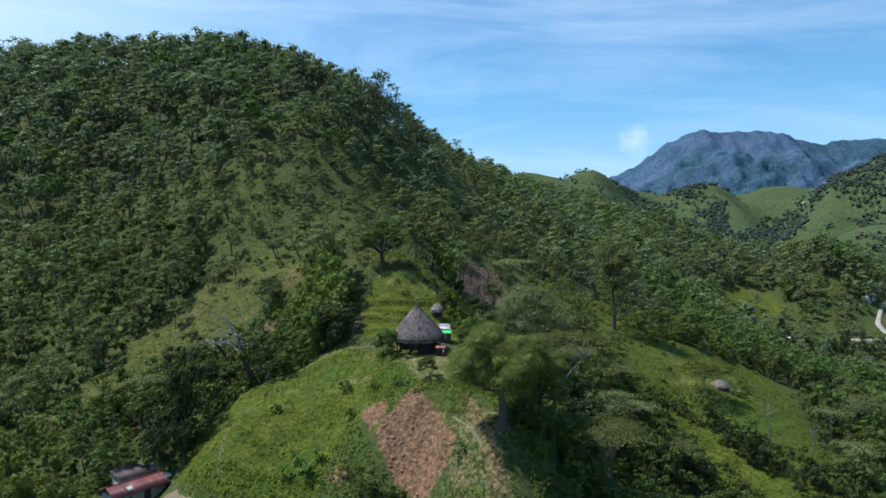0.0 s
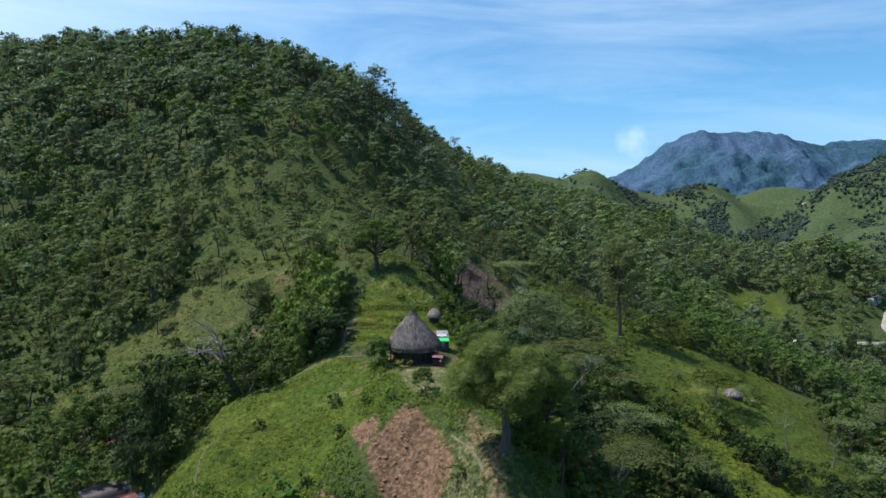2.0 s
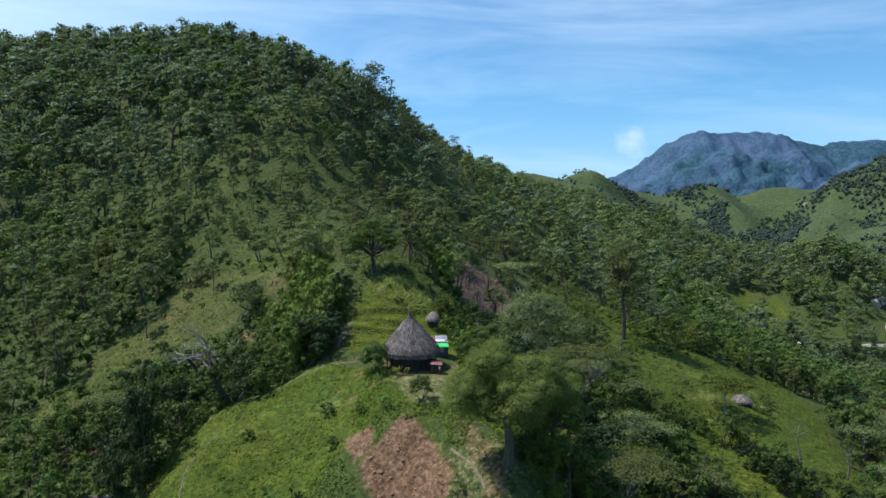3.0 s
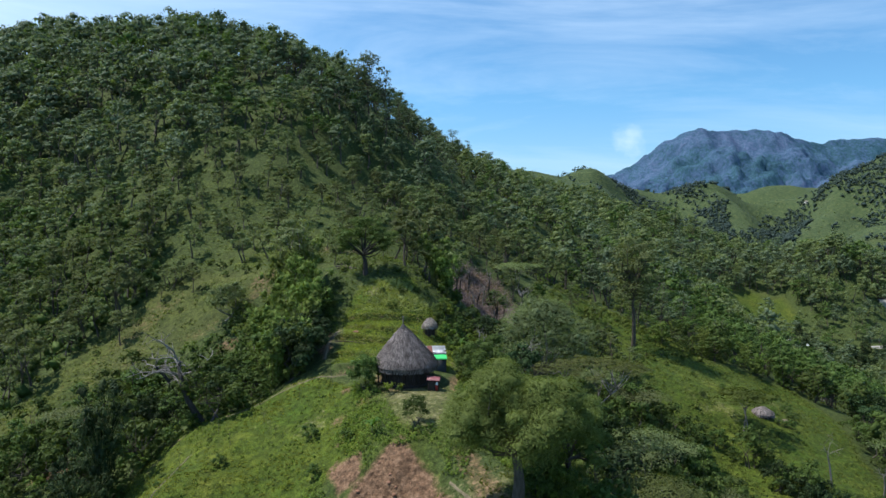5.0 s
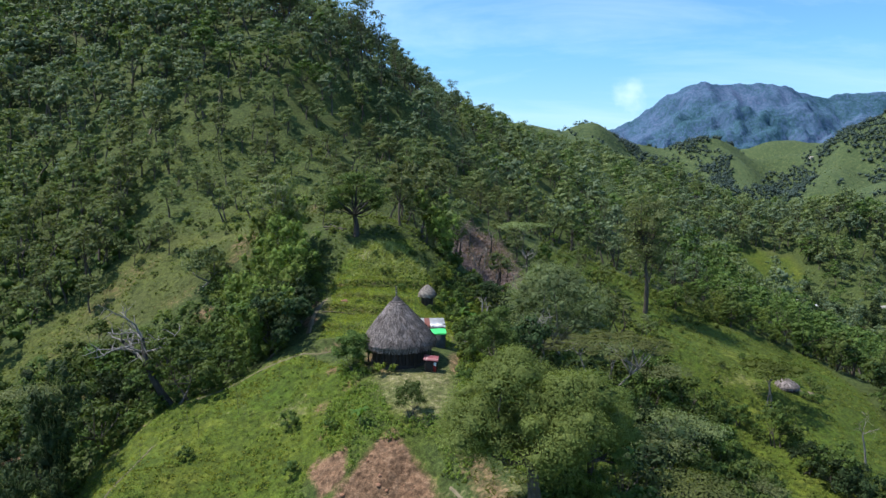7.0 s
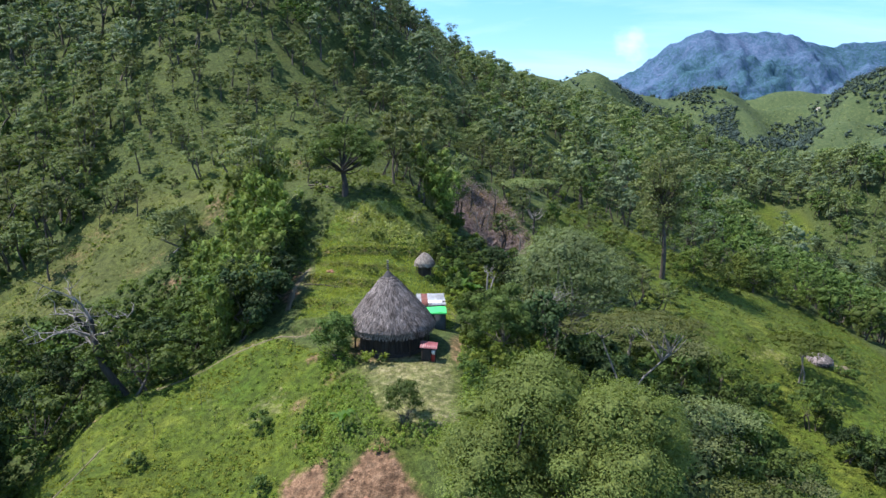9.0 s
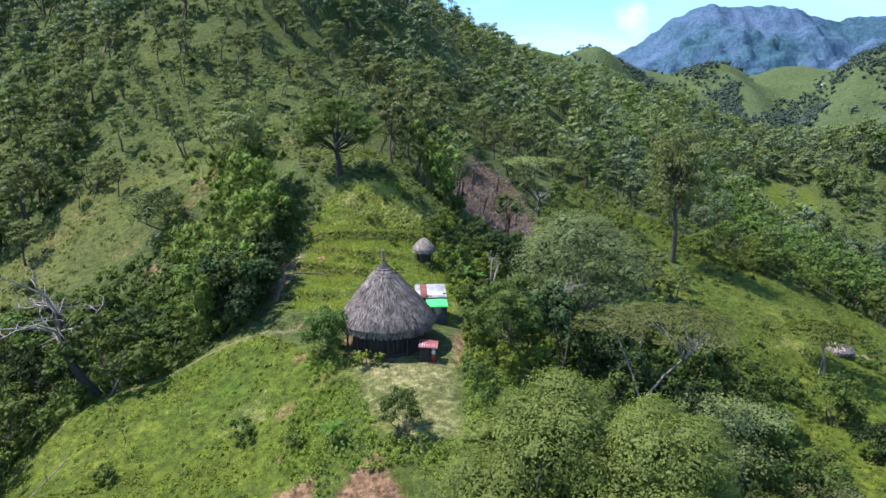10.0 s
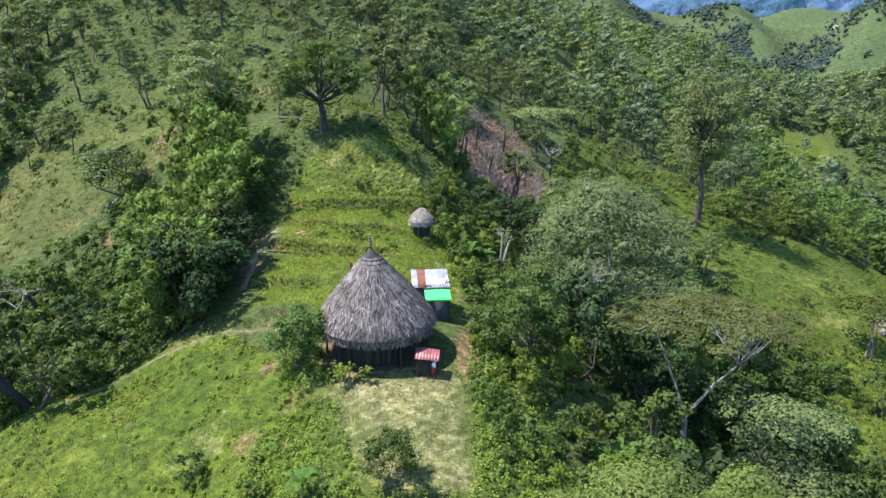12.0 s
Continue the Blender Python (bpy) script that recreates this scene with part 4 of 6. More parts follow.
def kiosk(x, y):
    stall = thing("small_stall", "little wooden stall with a faded red sheet roof", "stall", pose(x, y, land(x, y), 0, 0, -4))
    part("back_panel", box(Geo(), (-0.5, 0.35, -0.15), (0.5, 0.41, 1.15)), M_WOOD, stall)
    part("side_panel", box(Geo(), (-0.5, -0.35, -0.15), (-0.44, 0.35, 1.15)), M_WOOD, stall)
    part("front_panel", box(Geo(), (-0.44, -0.36, -0.15), (0.22, -0.31, 1.0)), M_WOOD, stall)
    part("roof_sheet", corrugated(Geo(), [(-0.72, 0.6, 1.45), (0.72, 0.6, 1.3), (0.72, -0.55, 1.08), (-0.72, -0.55, 1.2)], waves=8), M_PINKROOF, stall, "faded red sheet")
    part("red_drum", lathe(Geo(), [(0, 0.0), (0.17, 0.0), (0.17, 0.62), (0.14, 0.66), (0, 0.66)], 16), M_RED, stall, "red drum", True, pose(0.36, -0.15, -0.05))
    part("white_sack", lathe(Geo(), [(0, 0), (0.17, 0.03), (0.19, 0.2), (0.12, 0.38), (0, 0.42)], 12, wobble=0.06), M_WHITE, stall, "white sack", True, pose(0.4, -0.13, 0.5))
    for px, py in ((-0.55, -0.42), (0.58, -0.42), (-0.55, 0.45), (0.58, 0.45)):
        part("post", tube(Geo(), [(px, py, -0.3), (px, py, 1.12)], [0.045, 0.04], 6), M_WOOD, stall)
    return stall


kiosk(-0.35, 97.9)


def red_house(x, y, turn):
    z = land(x, y)
    m = pose(x, y, z, 0, 0, turn)
    house = thing("red_roofed_house", "low house with a rusty red sheet roof beside the slope", "house", m)
    part("wall", box(Geo(), (-3.4, -1.7, -2.5), (3.4, 1.7, 2.1)), M_CONCRETE, house, "grey-brown plastered wall")
    for k in range(6):
        x0 = -3.8 + k * 1.27
        part("roof_sheet", corrugated(Geo(), [(x0, 0, 3.1), (x0 + 1.29, 0, 3.1), (x0 + 1.29, -2.3, 2.15), (x0, -2.3, 2.15)], waves=6), M_REDROOF, house)
        part("roof_sheet", corrugated(Geo(), [(x0 + 1.29, 0, 3.1), (x0, 0, 3.1), (x0, 2.3, 2.15), (x0 + 1.29, 2.3, 2.15)], waves=6), M_REDROOF, house)
    part("ridge", tube(Geo(), [(-3.8, 0, 3.12), (3.85, 0, 3.12)], [0.09, 0.09], 8), M_REDROOF, house)
    part("skylight", corrugated(Geo(), [(-1.6, -0.9, 2.79), (-0.9, -0.9, 2.79), (-0.9, -1.7, 2.46), (-1.6, -1.7, 2.46)], waves=3), M_ZINC, house, "bare zinc patch")
    # solid dark panel imitates the shade inside an open window
    part("window", box(Geo(), (-2.2, -1.74, 0.8), (-1.2, -1.69, 1.7)), M_WOOD, house, "dark panel in place of a shaded window opening")
    part("door", box(Geo(), (0.4, -1.74, -0.1), (1.3, -1.69, 1.95)), M_WOOD, house)
    annex = thing("house_annex", "brown-roofed annex behind the red-roofed house", "house", m @ pose(1.6, 3.3, 0.5))
    part("wall", box(Geo(), (-2.2, -1.3, -2.5), (2.2, 1.4, 2.2)), M_CONCRETE, annex)
    for k in range(4):
        x0 = -2.5 + k * 1.25
        part("roof_sheet", corrugated(Geo(), [(x0, 1.7, 2.9), (x0 + 1.27, 1.7, 2.9), (x0 + 1.27, -1.5, 2.3), (x0, -1.5, 2.3)], waves=6), M_DARKROOF, annex)
    lean = thing("zinc_lean_to", "small lean-to with a zinc roof", "shed", m @ pose(4.75, 2.7, 0.6))
    part("wall", box(Geo(), (-0.7, -1.1, -2.5), (0.7, 1.1, 2.0)), M_SHEETWALL, lean)
    part("roof_sheet", corrugated(Geo(), [(-0.85, 1.4, 2.6), (0.85, 1.4, 2.6), (0.85, -1.3, 2.1), (-0.85, -1.3, 2.1)], waves=6), M_ZINC, lean)
    tank = thing("water_tank", "white-lidded dark round water tank on a stand", "tank", m @ pose(4.75, 0.2, 0.3))
    part("drum", lathe(Geo(), [(0, 0.9), (0.88, 0.9), (0.9, 1.0), (0.9, 2.0), (0.84, 2.1)], 28), M_SHEETWALL, tank, smooth=True)
    part("lid", lathe(Geo(), [(0.98, 2.08), (0.98, 2.16), (0.6, 2.26), (0.2, 2.32), (0, 2.33)], 28), M_WHITE, tank, "white domed lid", True)
    part("stand", box(Geo(), (-0.8, -0.8, -1.5), (0.8, 0.8, 0.9)), M_PLASTER, tank)


red_house(-40.2, 89.2, 52)


def far_house(x, y, length, turn, roof):
    z = land(x, y)
    house = thing("roadside_house", "low roadside house with a pale sheet roof", "house", pose(x, y, z - 1.0, 0, 0, turn), "houses by the road")
    part("wall", box(Geo(), (-length / 2, -2.5, -3), (length / 2, 2.5, 2.4)), M_PLASTER, house)
    for s in (-1, 1):
        part("roof_slope", corrugated(Geo(), [(-s * (length / 2 + 0.5), 0, 3.7), (s * (length / 2 + 0.5), 0, 3.7), (s * (length / 2 + 0.5), -s * 3.1, 2.3), (-s * (length / 2 + 0.5), -s * 3.1, 2.3)], waves=int(length)), roof, house)
    for k in range(int(length // 3)):
        part("window", box(Geo(), (-length / 2 + 1 + 3 * k, -2.56, 0.8), (-length / 2 + 2 + 3 * k, -2.49, 1.8)), M_WOOD, house)


far_house(149.0, 321.0, 9, 6, M_PLASTER)
far_house(159.5, 323.0, 5, 10, M_WHITE)
far_house(168.5, 322.0, 6, 2, M_PLASTER)
far_house(226.0, 368.0, 6, 30, M_PLASTER)
far_house(439.0, 846.0, 3.4, 0, M_CONCRETE)


def build_road():
    pts = np.array([(196, 333), (214, 331), (221, 342), (222, 354), (232, 366), (248, 372), (275, 372)], float)
    s = np.concatenate([[0], np.cumsum(np.hypot(*np.diff(pts, axis=0).T))])
    t = np.arange(0, s[-1], 1.5)
    c = np.stack([np.interp(t, s, pts[:, 0]), np.interp(t, s, pts[:, 1])], -1)
    for _ in range(6):
        c[1:-1] = (c[:-2] + 2 * c[1:-1] + c[2:]) / 4
    way = unit(np.gradient(c, axis=0))
    side = np.stack([-way[:, 1], way[:, 0]], -1)
    z = land_many(c[:, 0], c[:, 1])
    for _ in range(8):
        z[1:-1] = (z[:-2] + z[1:-1] + z[2:]) / 3
    rows = []
    for w, dz in ((-2.0, -2.2), (-1.3, 0.35), (-0.6, 0.4), (0.6, 0.4), (1.3, 0.35), (2.0, -2.2)):
        q = c + side * w
        rows.append(np.stack([q[:, 0], q[:, 1], z + dz], -1))
    p = np.stack(rows, 1)
    i, j = np.meshgrid(np.arange(len(c) - 1), np.arange(5), indexing="ij")
    f = (i * 6 + j).ravel()
    geo = Geo().add(p.reshape(-1, 3), np.stack([f, f + 1, f + 7, f + 6], -1))
    return tagged(new("road", geo.mesh("road", M_ROAD, True)), "pale unpaved road winding along the valley", "road", kind="structure")


build_road()

# ---- trees ----


def leaf_cards(geo, centre, normal, size, rng, narrow=0.55, slot=0, corners=4):
    """Rhombic leaves or leaf sprays, folded a little along the midrib; with three corners, plain small ones."""
    k = len(centre)
    normal = unit(normal)
    a = unit(np.cross(normal, rng.standard_normal((k, 3))))
    b = np.cross(normal, a)
    s = size[:, None]
    if corners == 3:
        p = np.stack([centre - a * s, centre + b * s * narrow * 1.4 + a * s * 0.4, centre + a * s * 0.7 - b * s * narrow * 1.2], 1)
        geo.add(p.reshape(-1, 3), np.arange(k)[:, None] * 3 + np.arange(3), slot)
        return
    p = np.stack([centre - a * s, centre + b * s * narrow - normal * s * 0.12, centre + a * s - normal * s * 0.25, centre - b * s * narrow - normal * s * 0.12], 1)
    geo.add(p.reshape(-1, 3), np.arange(k)[:, None] * 4 + np.arange(4), slot)


OCTA = np.array([(1, 0, 0), (0, 1, 0), (-1, 0, 0), (0, -1, 0), (0, 0, 1), (0, 0, -1)], float)
OCTA_FACES = np.array([(0, 1, 4), (1, 2, 4), (2, 3, 4), (3, 0, 4), (1, 0, 5), (2, 1, 5), (3, 2, 5), (0, 3, 5)])


def clump(geo, rng, c, r, k, size, droop=0.0, slot=0, narrow=0.55, inner=0.78, corners=4, heart=0.0, up=0.3):
    """A puff of leaves; heart: the size of a ragged, unseen solid core added to block light."""
    if heart:
        geo.add(np.asarray(c) + (OCTA + 0.3 * rng.standard_normal((6, 3))) * heart * np.asarray(r), OCTA_FACES, slot)
    way = unit(rng.standard_normal((k, 3)))
    way[:, 2] = np.where((way[:, 2] < -0.2) & (rng.random(k) < 0.6), -way[:, 2], way[:, 2])
    d = inner + (1 - inner) * rng.random((k, 1)) ** 0.6
    d *= 1 + 0.12 * rng.standard_normal((k, 1))
    p = np.asarray(c) + way * d * np.asarray(r)
    n = way + rng.standard_normal((k, 3)) * 0.2 + [0, 0, up]
    p[:, 2] -= droop * rng.random(k)
    leaf_cards(geo, p, n, size * (0.6 + 0.8 * rng.random(k)), rng, narrow, slot, corners)


def bent(a, b, rng, k=4, bow=0.12):
    a, b = np.asarray(a, float), np.asarray(b, float)
    t = np.linspace(0, 1, k)[:, None]
    off = rng.standard_normal(3) * np.linalg.norm(b - a) * bow
    return a + (b - a) * t + off * np.sin(t * np.pi)


def tree_shape(seed, height, width, bole, clumps, leaves, leaf, thick, form="open", stems=1, sides=6, flat=0.55, lean=0.1, limbs=99, rings=4, tuft=1.0, corners=4, narrow=0.55, heart=0.0, up=0.3, masses=0):
    """Wood and leaves of one tree. form: open, round, lobed, umbrella or tall. tuft: how large its leaf clumps are."""
    rng = np.random.default_rng(seed)
    wood, crown = Geo(), Geo()
    tops = []
    for s in range(stems):
        off = rng.standard_normal(2) * lean * height
        foot = np.array([*(rng.normal(0, (0.02 if form == "umbrella" else 0.1) * width, 2) if stems > 1 else (0, 0)), -0.4])
        fork = np.array([off[0], off[1], height * bole])
        path = bent(foot, fork, rng, rings + 1, 0.05)
        tube(wood, path, np.linspace(thick * 1.35, thick * 0.75, rings + 1), sides)
        tops.append((fork, thick * 0.75))
        if form in ("open", "tall", "dome"):
            lead = fork + [rng.normal(0, 0.06 * height), rng.normal(0, 0.06 * height), height * (0.9 - bole)]
            tube(wood, bent(fork, lead, rng, rings, 0.06), np.linspace(thick * 0.75, thick * 0.15, rings), max(3, sides - 2))
    lobes, count = [], masses or max(4, clumps // 8)
    for c in range(count):
        el, a = math.asin(min(0.97, (c + 0.5) / count * 1.38 - 0.42)), 2.4 * c + rng.random()
        rad = width * 0.33 * math.cos(el) * (0.8 + 0.4 * rng.random())
        lobes.append(np.array([rad * math.cos(a), rad * math.sin(a), height * (bole + (1 - bole) * (0.36 + 0.4 * math.sin(el))) + rng.normal(0, 0.04 * height), width * 0.17 * (0.75 + 0.5 * rng.random())]))
    for c in range(clumps):
        fork, r0 = tops[c % len(tops)]
        a = 2.4 * c + rng.random() * 1.2
        many = tuft * (0.6 + 0.8 * rng.random())
        if form == "umbrella":
            rad = 0.42 * width * math.sqrt((c + 0.5) / clumps) * (0.85 + 0.25 * rng.random())
            z = height * (0.90 + 0.08 * rng.random()) - 0.5 * rad ** 2 / width * flat
            size = np.array([width * 0.13, width * 0.13, height * 0.045]) * many
        elif form == "lobed":
            lobe = lobes[c % len(lobes)]
            way = unit(rng.standard_normal(3) + [0, 0, 0.25])
            tip = lobe[:3] + way * lobe[3] * [1, 1, 0.8] * (0.75 + 0.25 * rng.random())
            size = np.array([1, 1, 0.72]) * width * 0.085 * many
        elif form == "dome":
            el = math.asin((c + 0.5) / clumps)
            rad = 0.36 * width * math.cos(el) * (0.6 + 0.55 * rng.random())
            z = height * (bole + (1 - bole) * (0.22 + 0.64 * math.sin(el))) + rng.normal(0, 0.03 * height)
            size = np.array([width * 0.17, width * 0.17, width * 0.11]) * many
        elif form == "round":
            el = math.asin(min(0.98, (c + 0.5) / clumps * 1.3 - 0.32))
            rad = 0.41 * width * math.cos(el) * (0.62 + 0.42 * rng.random())
            z = height * bole + height * (1 - bole) * (0.40 + 0.48 * math.sin(el)) + rng.normal(0, 0.025 * height)
            size = np.array([width * 0.135, width * 0.135, width * 0.095]) * many
        else:
            f = (c + 0.5) / clumps
            rad = 0.42 * width * (0.3 + 0.7 * rng.random()) * (1.05 - 0.6 * abs(f - 0.45) - 0.2 * f)
            z = height * (bole + (1 - bole) * (0.12 + 0.82 * f)) + rng.normal(0, 0.03 * height)
            size = np.array([width * 0.15, width * 0.15, width * 0.15 * flat]) * many
        if form != "lobed":
            tip = np.array([fork[0] * 0.6 + rad * math.cos(a), fork[1] * 0.6 + rad * math.sin(a), z])
        base = fork + [0, 0, max(0.0, (tip[2] - fork[2]) * 0.35)] if form in ("open", "tall") else fork
        if c < limbs:
            tube(wood, bent(base, tip - [0, 0, size[2] * 0.3], rng, rings, 0.1), np.linspace(r0 * 0.5, r0 * 0.1 + 0.008, rings), max(3, sides - 2))
        clump(crown, rng, tip, size, max(4, int(leaves * many / tuft)), leaf, droop=size[2] * 0.35, corners=corners, narrow=narrow, heart=heart, up=up)
    return wood, crown


class Kind:
    """A sort of tree in a few shapes; each shape is built once, then copied."""

    def __init__(self, name, label, category, group, shapes, bark, leaf, crown_name="crown", wood_name="trunk"):
        self.meshes = []
        for w, c in shapes:
            stems = w if isinstance(w, list) else [w]
            self.meshes.append([(wood_name, g.mesh(wood_name, bark, True)) for g in stems] + [(crown_name, c.mesh(crown_name, leaf))])
        self.name, self.label, self.category, self.group = name, label, category, group
        self.made = {}

    def put(self, x, y, shape, size=1.0, turn=0.0, tall=1.0, label="", sink=0.1):
        m = Matrix.Translation((x, y, land(x, y) - sink)) @ Matrix.Rotation(radians(turn), 4, "Z") @ Matrix.Diagonal((size, size, size * tall, 1))
        shape %= len(self.meshes)
        if shape in self.made:
            ob = copy_thing(self.made[shape], m)
        else:
            ob = thing(self.name, self.label, self.category, m, self.group)
            for name, me in self.meshes[shape]:
                part(name, me, None, ob)
            self.made[shape] = ob
            ob.matrix_basis = m
        ob.scale = (size, size, size * tall)
        if label:
            ob["label"] = label
        return ob


def scatter(x0, x1, y0, y1, step, seed):
    rng = np.random.default_rng(seed)
    x, y = (a.ravel() for a in np.meshgrid(np.arange(x0, x1, step), np.arange(y0, y1, step)))
    x, y = x + rng.uniform(-0.48, 0.48, len(x)) * step, y + rng.uniform(-0.48, 0.48, len(y)) * step
    return x, y, rng


# single trees by the hut
def single(name, label, shape, bark, leaf, x, y, turn=0.0, smooth=True, sink=0.1, category="tree"):
    ob = thing(name, label, category, pose(x, y, land(x, y) - sink, 0, 0, turn))
    part("trunk", shape[0], bark, ob, smooth=smooth)
    part("crown", shape[1], leaf, ob)
    return ob


single("mango_tree", "broad dense green tree with a dark trunk at the slope edge", tree_shape(11, 11.7, 11.8, 0.34, 170, 760, 0.085, 0.42, "lobed", heart=0.5, up=0.35, masses=13, sides=10, lean=0.02, corners=3, limbs=34, narrow=0.34, tuft=1.2), M_BARK, L_MANGO, 6.2, 74.3)
single("spreading_tree", "spreading grey-green feathery tree with pale branches", tree_shape(12, 16.4, 15, 0.3, 170, 170, 0.12, 0.24, "dome", heart=0.3, up=1.0, stems=2, sides=8, lean=0.06, tuft=0.62, limbs=60, corners=3, narrow=0.4), M_PALE, L_GREY, 15.2, 116)
single("small_leafy_tree", "leafy dark green tree beside the hut", tree_shape(14, 7.0, 6.8, 0.25, 84, 160, 0.095, 0.12, "lobed", heart=0.5, sides=7, corners=3, limbs=14), M_BARK, L_GULLY, 5.6, 101.0)
single("tall_tree", "tall straight tree with a ragged grey-green crown", tree_shape(15, 22.5, 14, 0.42, 52, 130, 0.26, 0.36, "tall", sides=9, lean=0.01, flat=0.6, tuft=0.8, narrow=0.4), M_BARK, L_HILL, 39.7, 160.6)
single("fig_tree", "broad dark green tree at the top of the terraces", tree_shape(16, 10.0, 9.6, 0.32, 80, 130, 0.12, 0.36, "lobed", heart=0.5, sides=8, lean=0.05, limbs=26, corners=3), M_CHAR, L_GULLY, -12.0, 136.6)
single("yard_tree", "small bushy tree at the end of the yard", tree_shape(17, 3.2, 3.1, 0.16, 30, 120, 0.065, 0.05, "round", stems=3, sides=5, corners=3, heart=0.45, limbs=12), M_BARK, L_GULLY, -2.0, 88.4)
single("hut_bush", "dense leafy bush against the hut", tree_shape(18, 4.3, 3.9, 0.1, 40, 120, 0.09, 0.06, "round", stems=3, sides=5, corners=3, heart=0.5, limbs=12), M_BARK, L_GULLY, -8.2, 99.2, category="bush")
single("pale_eucalyptus", "pale slender eucalyptus beside the bamboo", tree_shape(19, 13, 9, 0.3, 34, 110, 0.22, 0.16, "open", stems=2, sides=6), M_PALE, L_HILL, -23, 133)
single("valley_umbrella_tree", "flat-topped dark feathery tree above the gully", tree_shape(20, 9, 13, 0.5, 60, 110, 0.12, 0.17, "umbrella", sides=7, stems=2, lean=0.12, corners=3, up=1.0, limbs=24, tuft=0.9), M_DEAD, L_SHADY, 21, 86)
single("clearing_tree", "flat-crowned tree beside the low hut", tree_shape(21, 7.0, 10, 0.55, 40, 120, 0.17, 0.12, "umbrella", sides=6, lean=0.06, tuft=1.15, limbs=14, stems=2, flat=1.2), M_DEAD, L_SCRUB, 50.4, 132.6)

def crooked(a, way, length, rng, k=7, kink=0.45, rise=0.0):
    """A limb that changes its mind at every step."""
    p, d = [np.asarray(a, float)], unit(np.asarray(way, float))
    for _ in range(k - 1):
        d = unit(d + rng.standard_normal(3) * kink * [1, 1, 0.7] + [0, 0, rise])
        p.append(p[-1] + d * length / (k - 1))
    return np.array(p)


def fork_tree(x, y):
    """A pale trunk that forks low into two limbs under a thin flat crown."""
    rng = np.random.default_rng(131)
    wood, crown = Geo(), Geo()
    fork = np.array([-0.1, 0.0, 3.1])
    tube(wood, bent((0.1, 0, -0.4), fork, rng, 6, 0.03), np.linspace(0.25, 0.18, 6), 9)
    left, right = np.array([-1.9, 0.3, 10.3]), np.array([2.5, -0.2, 8.6])
    a, b = crooked(fork, left - fork, 7.4, rng, 7, 0.1), crooked(fork, right - fork, 6.3, rng, 7, 0.14)
    tube(wood, a, np.linspace(0.12, 0.05, 7), 8)
    tube(wood, b, np.linspace(0.135, 0.05, 7), 8)
    for c in range(74):
        r, t = 5.0 * math.sqrt((c + 0.5) / 74), 2.4 * c + rng.random()
        tip = np.array([1.1 + 1.3 * r * math.cos(t), 0.4 + 0.8 * r * math.sin(t), 11.2 - 0.04 * r * r + rng.normal(0, 0.22)])
        if c % 3 == 0:
            base = a[-1 - c % 2] if tip[0] < -0.2 else b[-1 - c % 2]
            tube(wood, bent(base, tip, rng, 5, 0.09), np.linspace(0.07, 0.015, 5), 5)
        clump(crown, rng, tip, np.array([0.95, 0.95, 0.2]) * (0.6 + 0.8 * rng.random()), 100, 0.11, corners=3, up=1.2)
    return single("umbrella_tree", "flat-topped feathery tree on a forked pale trunk", (wood, crown), M_DEAD, L_SHADY, x, y)


fork_tree(17.5, 102.5)

SCRUB = Kind("leafy_shrub", "dense green leafy shrub on the slope", "bush", "shrubs on the slopes",
             [tree_shape(40 + k, 3.0, 3.0, 0.12, 11, 34, 0.13, 0.05, "round", heart=0.5, stems=2, sides=3, limbs=3, rings=3, tuft=1.3, corners=3) for k in range(5)], M_BARK, L_GULLY)
BRIGHT = Kind("bright_shrub", "bright yellow-green leafy shrub beside the spur", "bush", "bright shrubs",
              [tree_shape(45 + k, 2.6, 2.8, 0.1, 11, 34, 0.13, 0.05, "round", heart=0.5, stems=2, sides=3, limbs=3, rings=3, tuft=1.3, corners=3) for k in range(4)], M_BARK, L_BAMBOO)
FINE = Kind("lime_shrub", "lush lime-green leafy shrub beside the yard", "bush", "shrubs by the yard",
            [tree_shape(240 + k, 2.8, 3.0, 0.1, 24, 38, 0.10, 0.05, "lobed", heart=0.5, stems=2, sides=3, limbs=4, rings=3, tuft=1.2, corners=3) for k in range(3)], M_BARK, L_WEED)
LEAFY = Kind("dense_shrub", "dense dark green shrub on the bank behind the hut", "bush", "shrubs by the yard",
             [tree_shape(245 + k, 3.6, 3.4, 0.1, 24, 38, 0.11, 0.06, "lobed", heart=0.5, stems=2, sides=3, limbs=4, rings=3, tuft=1.2, corners=3) for k in range(3)], M_BARK, L_GULLY)
BROAD = Kind("gully_tree", "rounded dark green tree in the gully", "tree", "trees in the gullies",
             [tree_shape(50 + k, 6.5, 6.0, 0.25, 26, 31, 0.18, 0.12, "lobed", heart=0.5, stems=2, sides=4, limbs=9, rings=3, tuft=1.3, corners=3) for k in range(5)], M_BARK, L_GULLY)
# gully trees again in darker leaves, which also stand for the gully's shade
SHADE = Kind("dark_gully_tree", "dense blackish-green gully tree, its leaves coloured darker for shade", "tree", "dark trees in the gullies",
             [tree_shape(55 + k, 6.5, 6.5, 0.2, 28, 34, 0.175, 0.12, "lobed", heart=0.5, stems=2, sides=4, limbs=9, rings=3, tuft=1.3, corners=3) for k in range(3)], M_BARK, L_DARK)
FLAT = Kind("flat_topped_tree", "flat-topped feathery tree with pale branches", "tree", "flat-topped trees",
            [tree_shape(60 + k, 9.0, 11.0, 0.5, 34, 56, 0.20, 0.15, "umbrella", stems=2, sides=5, lean=0.14, tuft=1.2, limbs=10, corners=3, up=1.0) for k in range(3)], M_PALE, L_HILL)
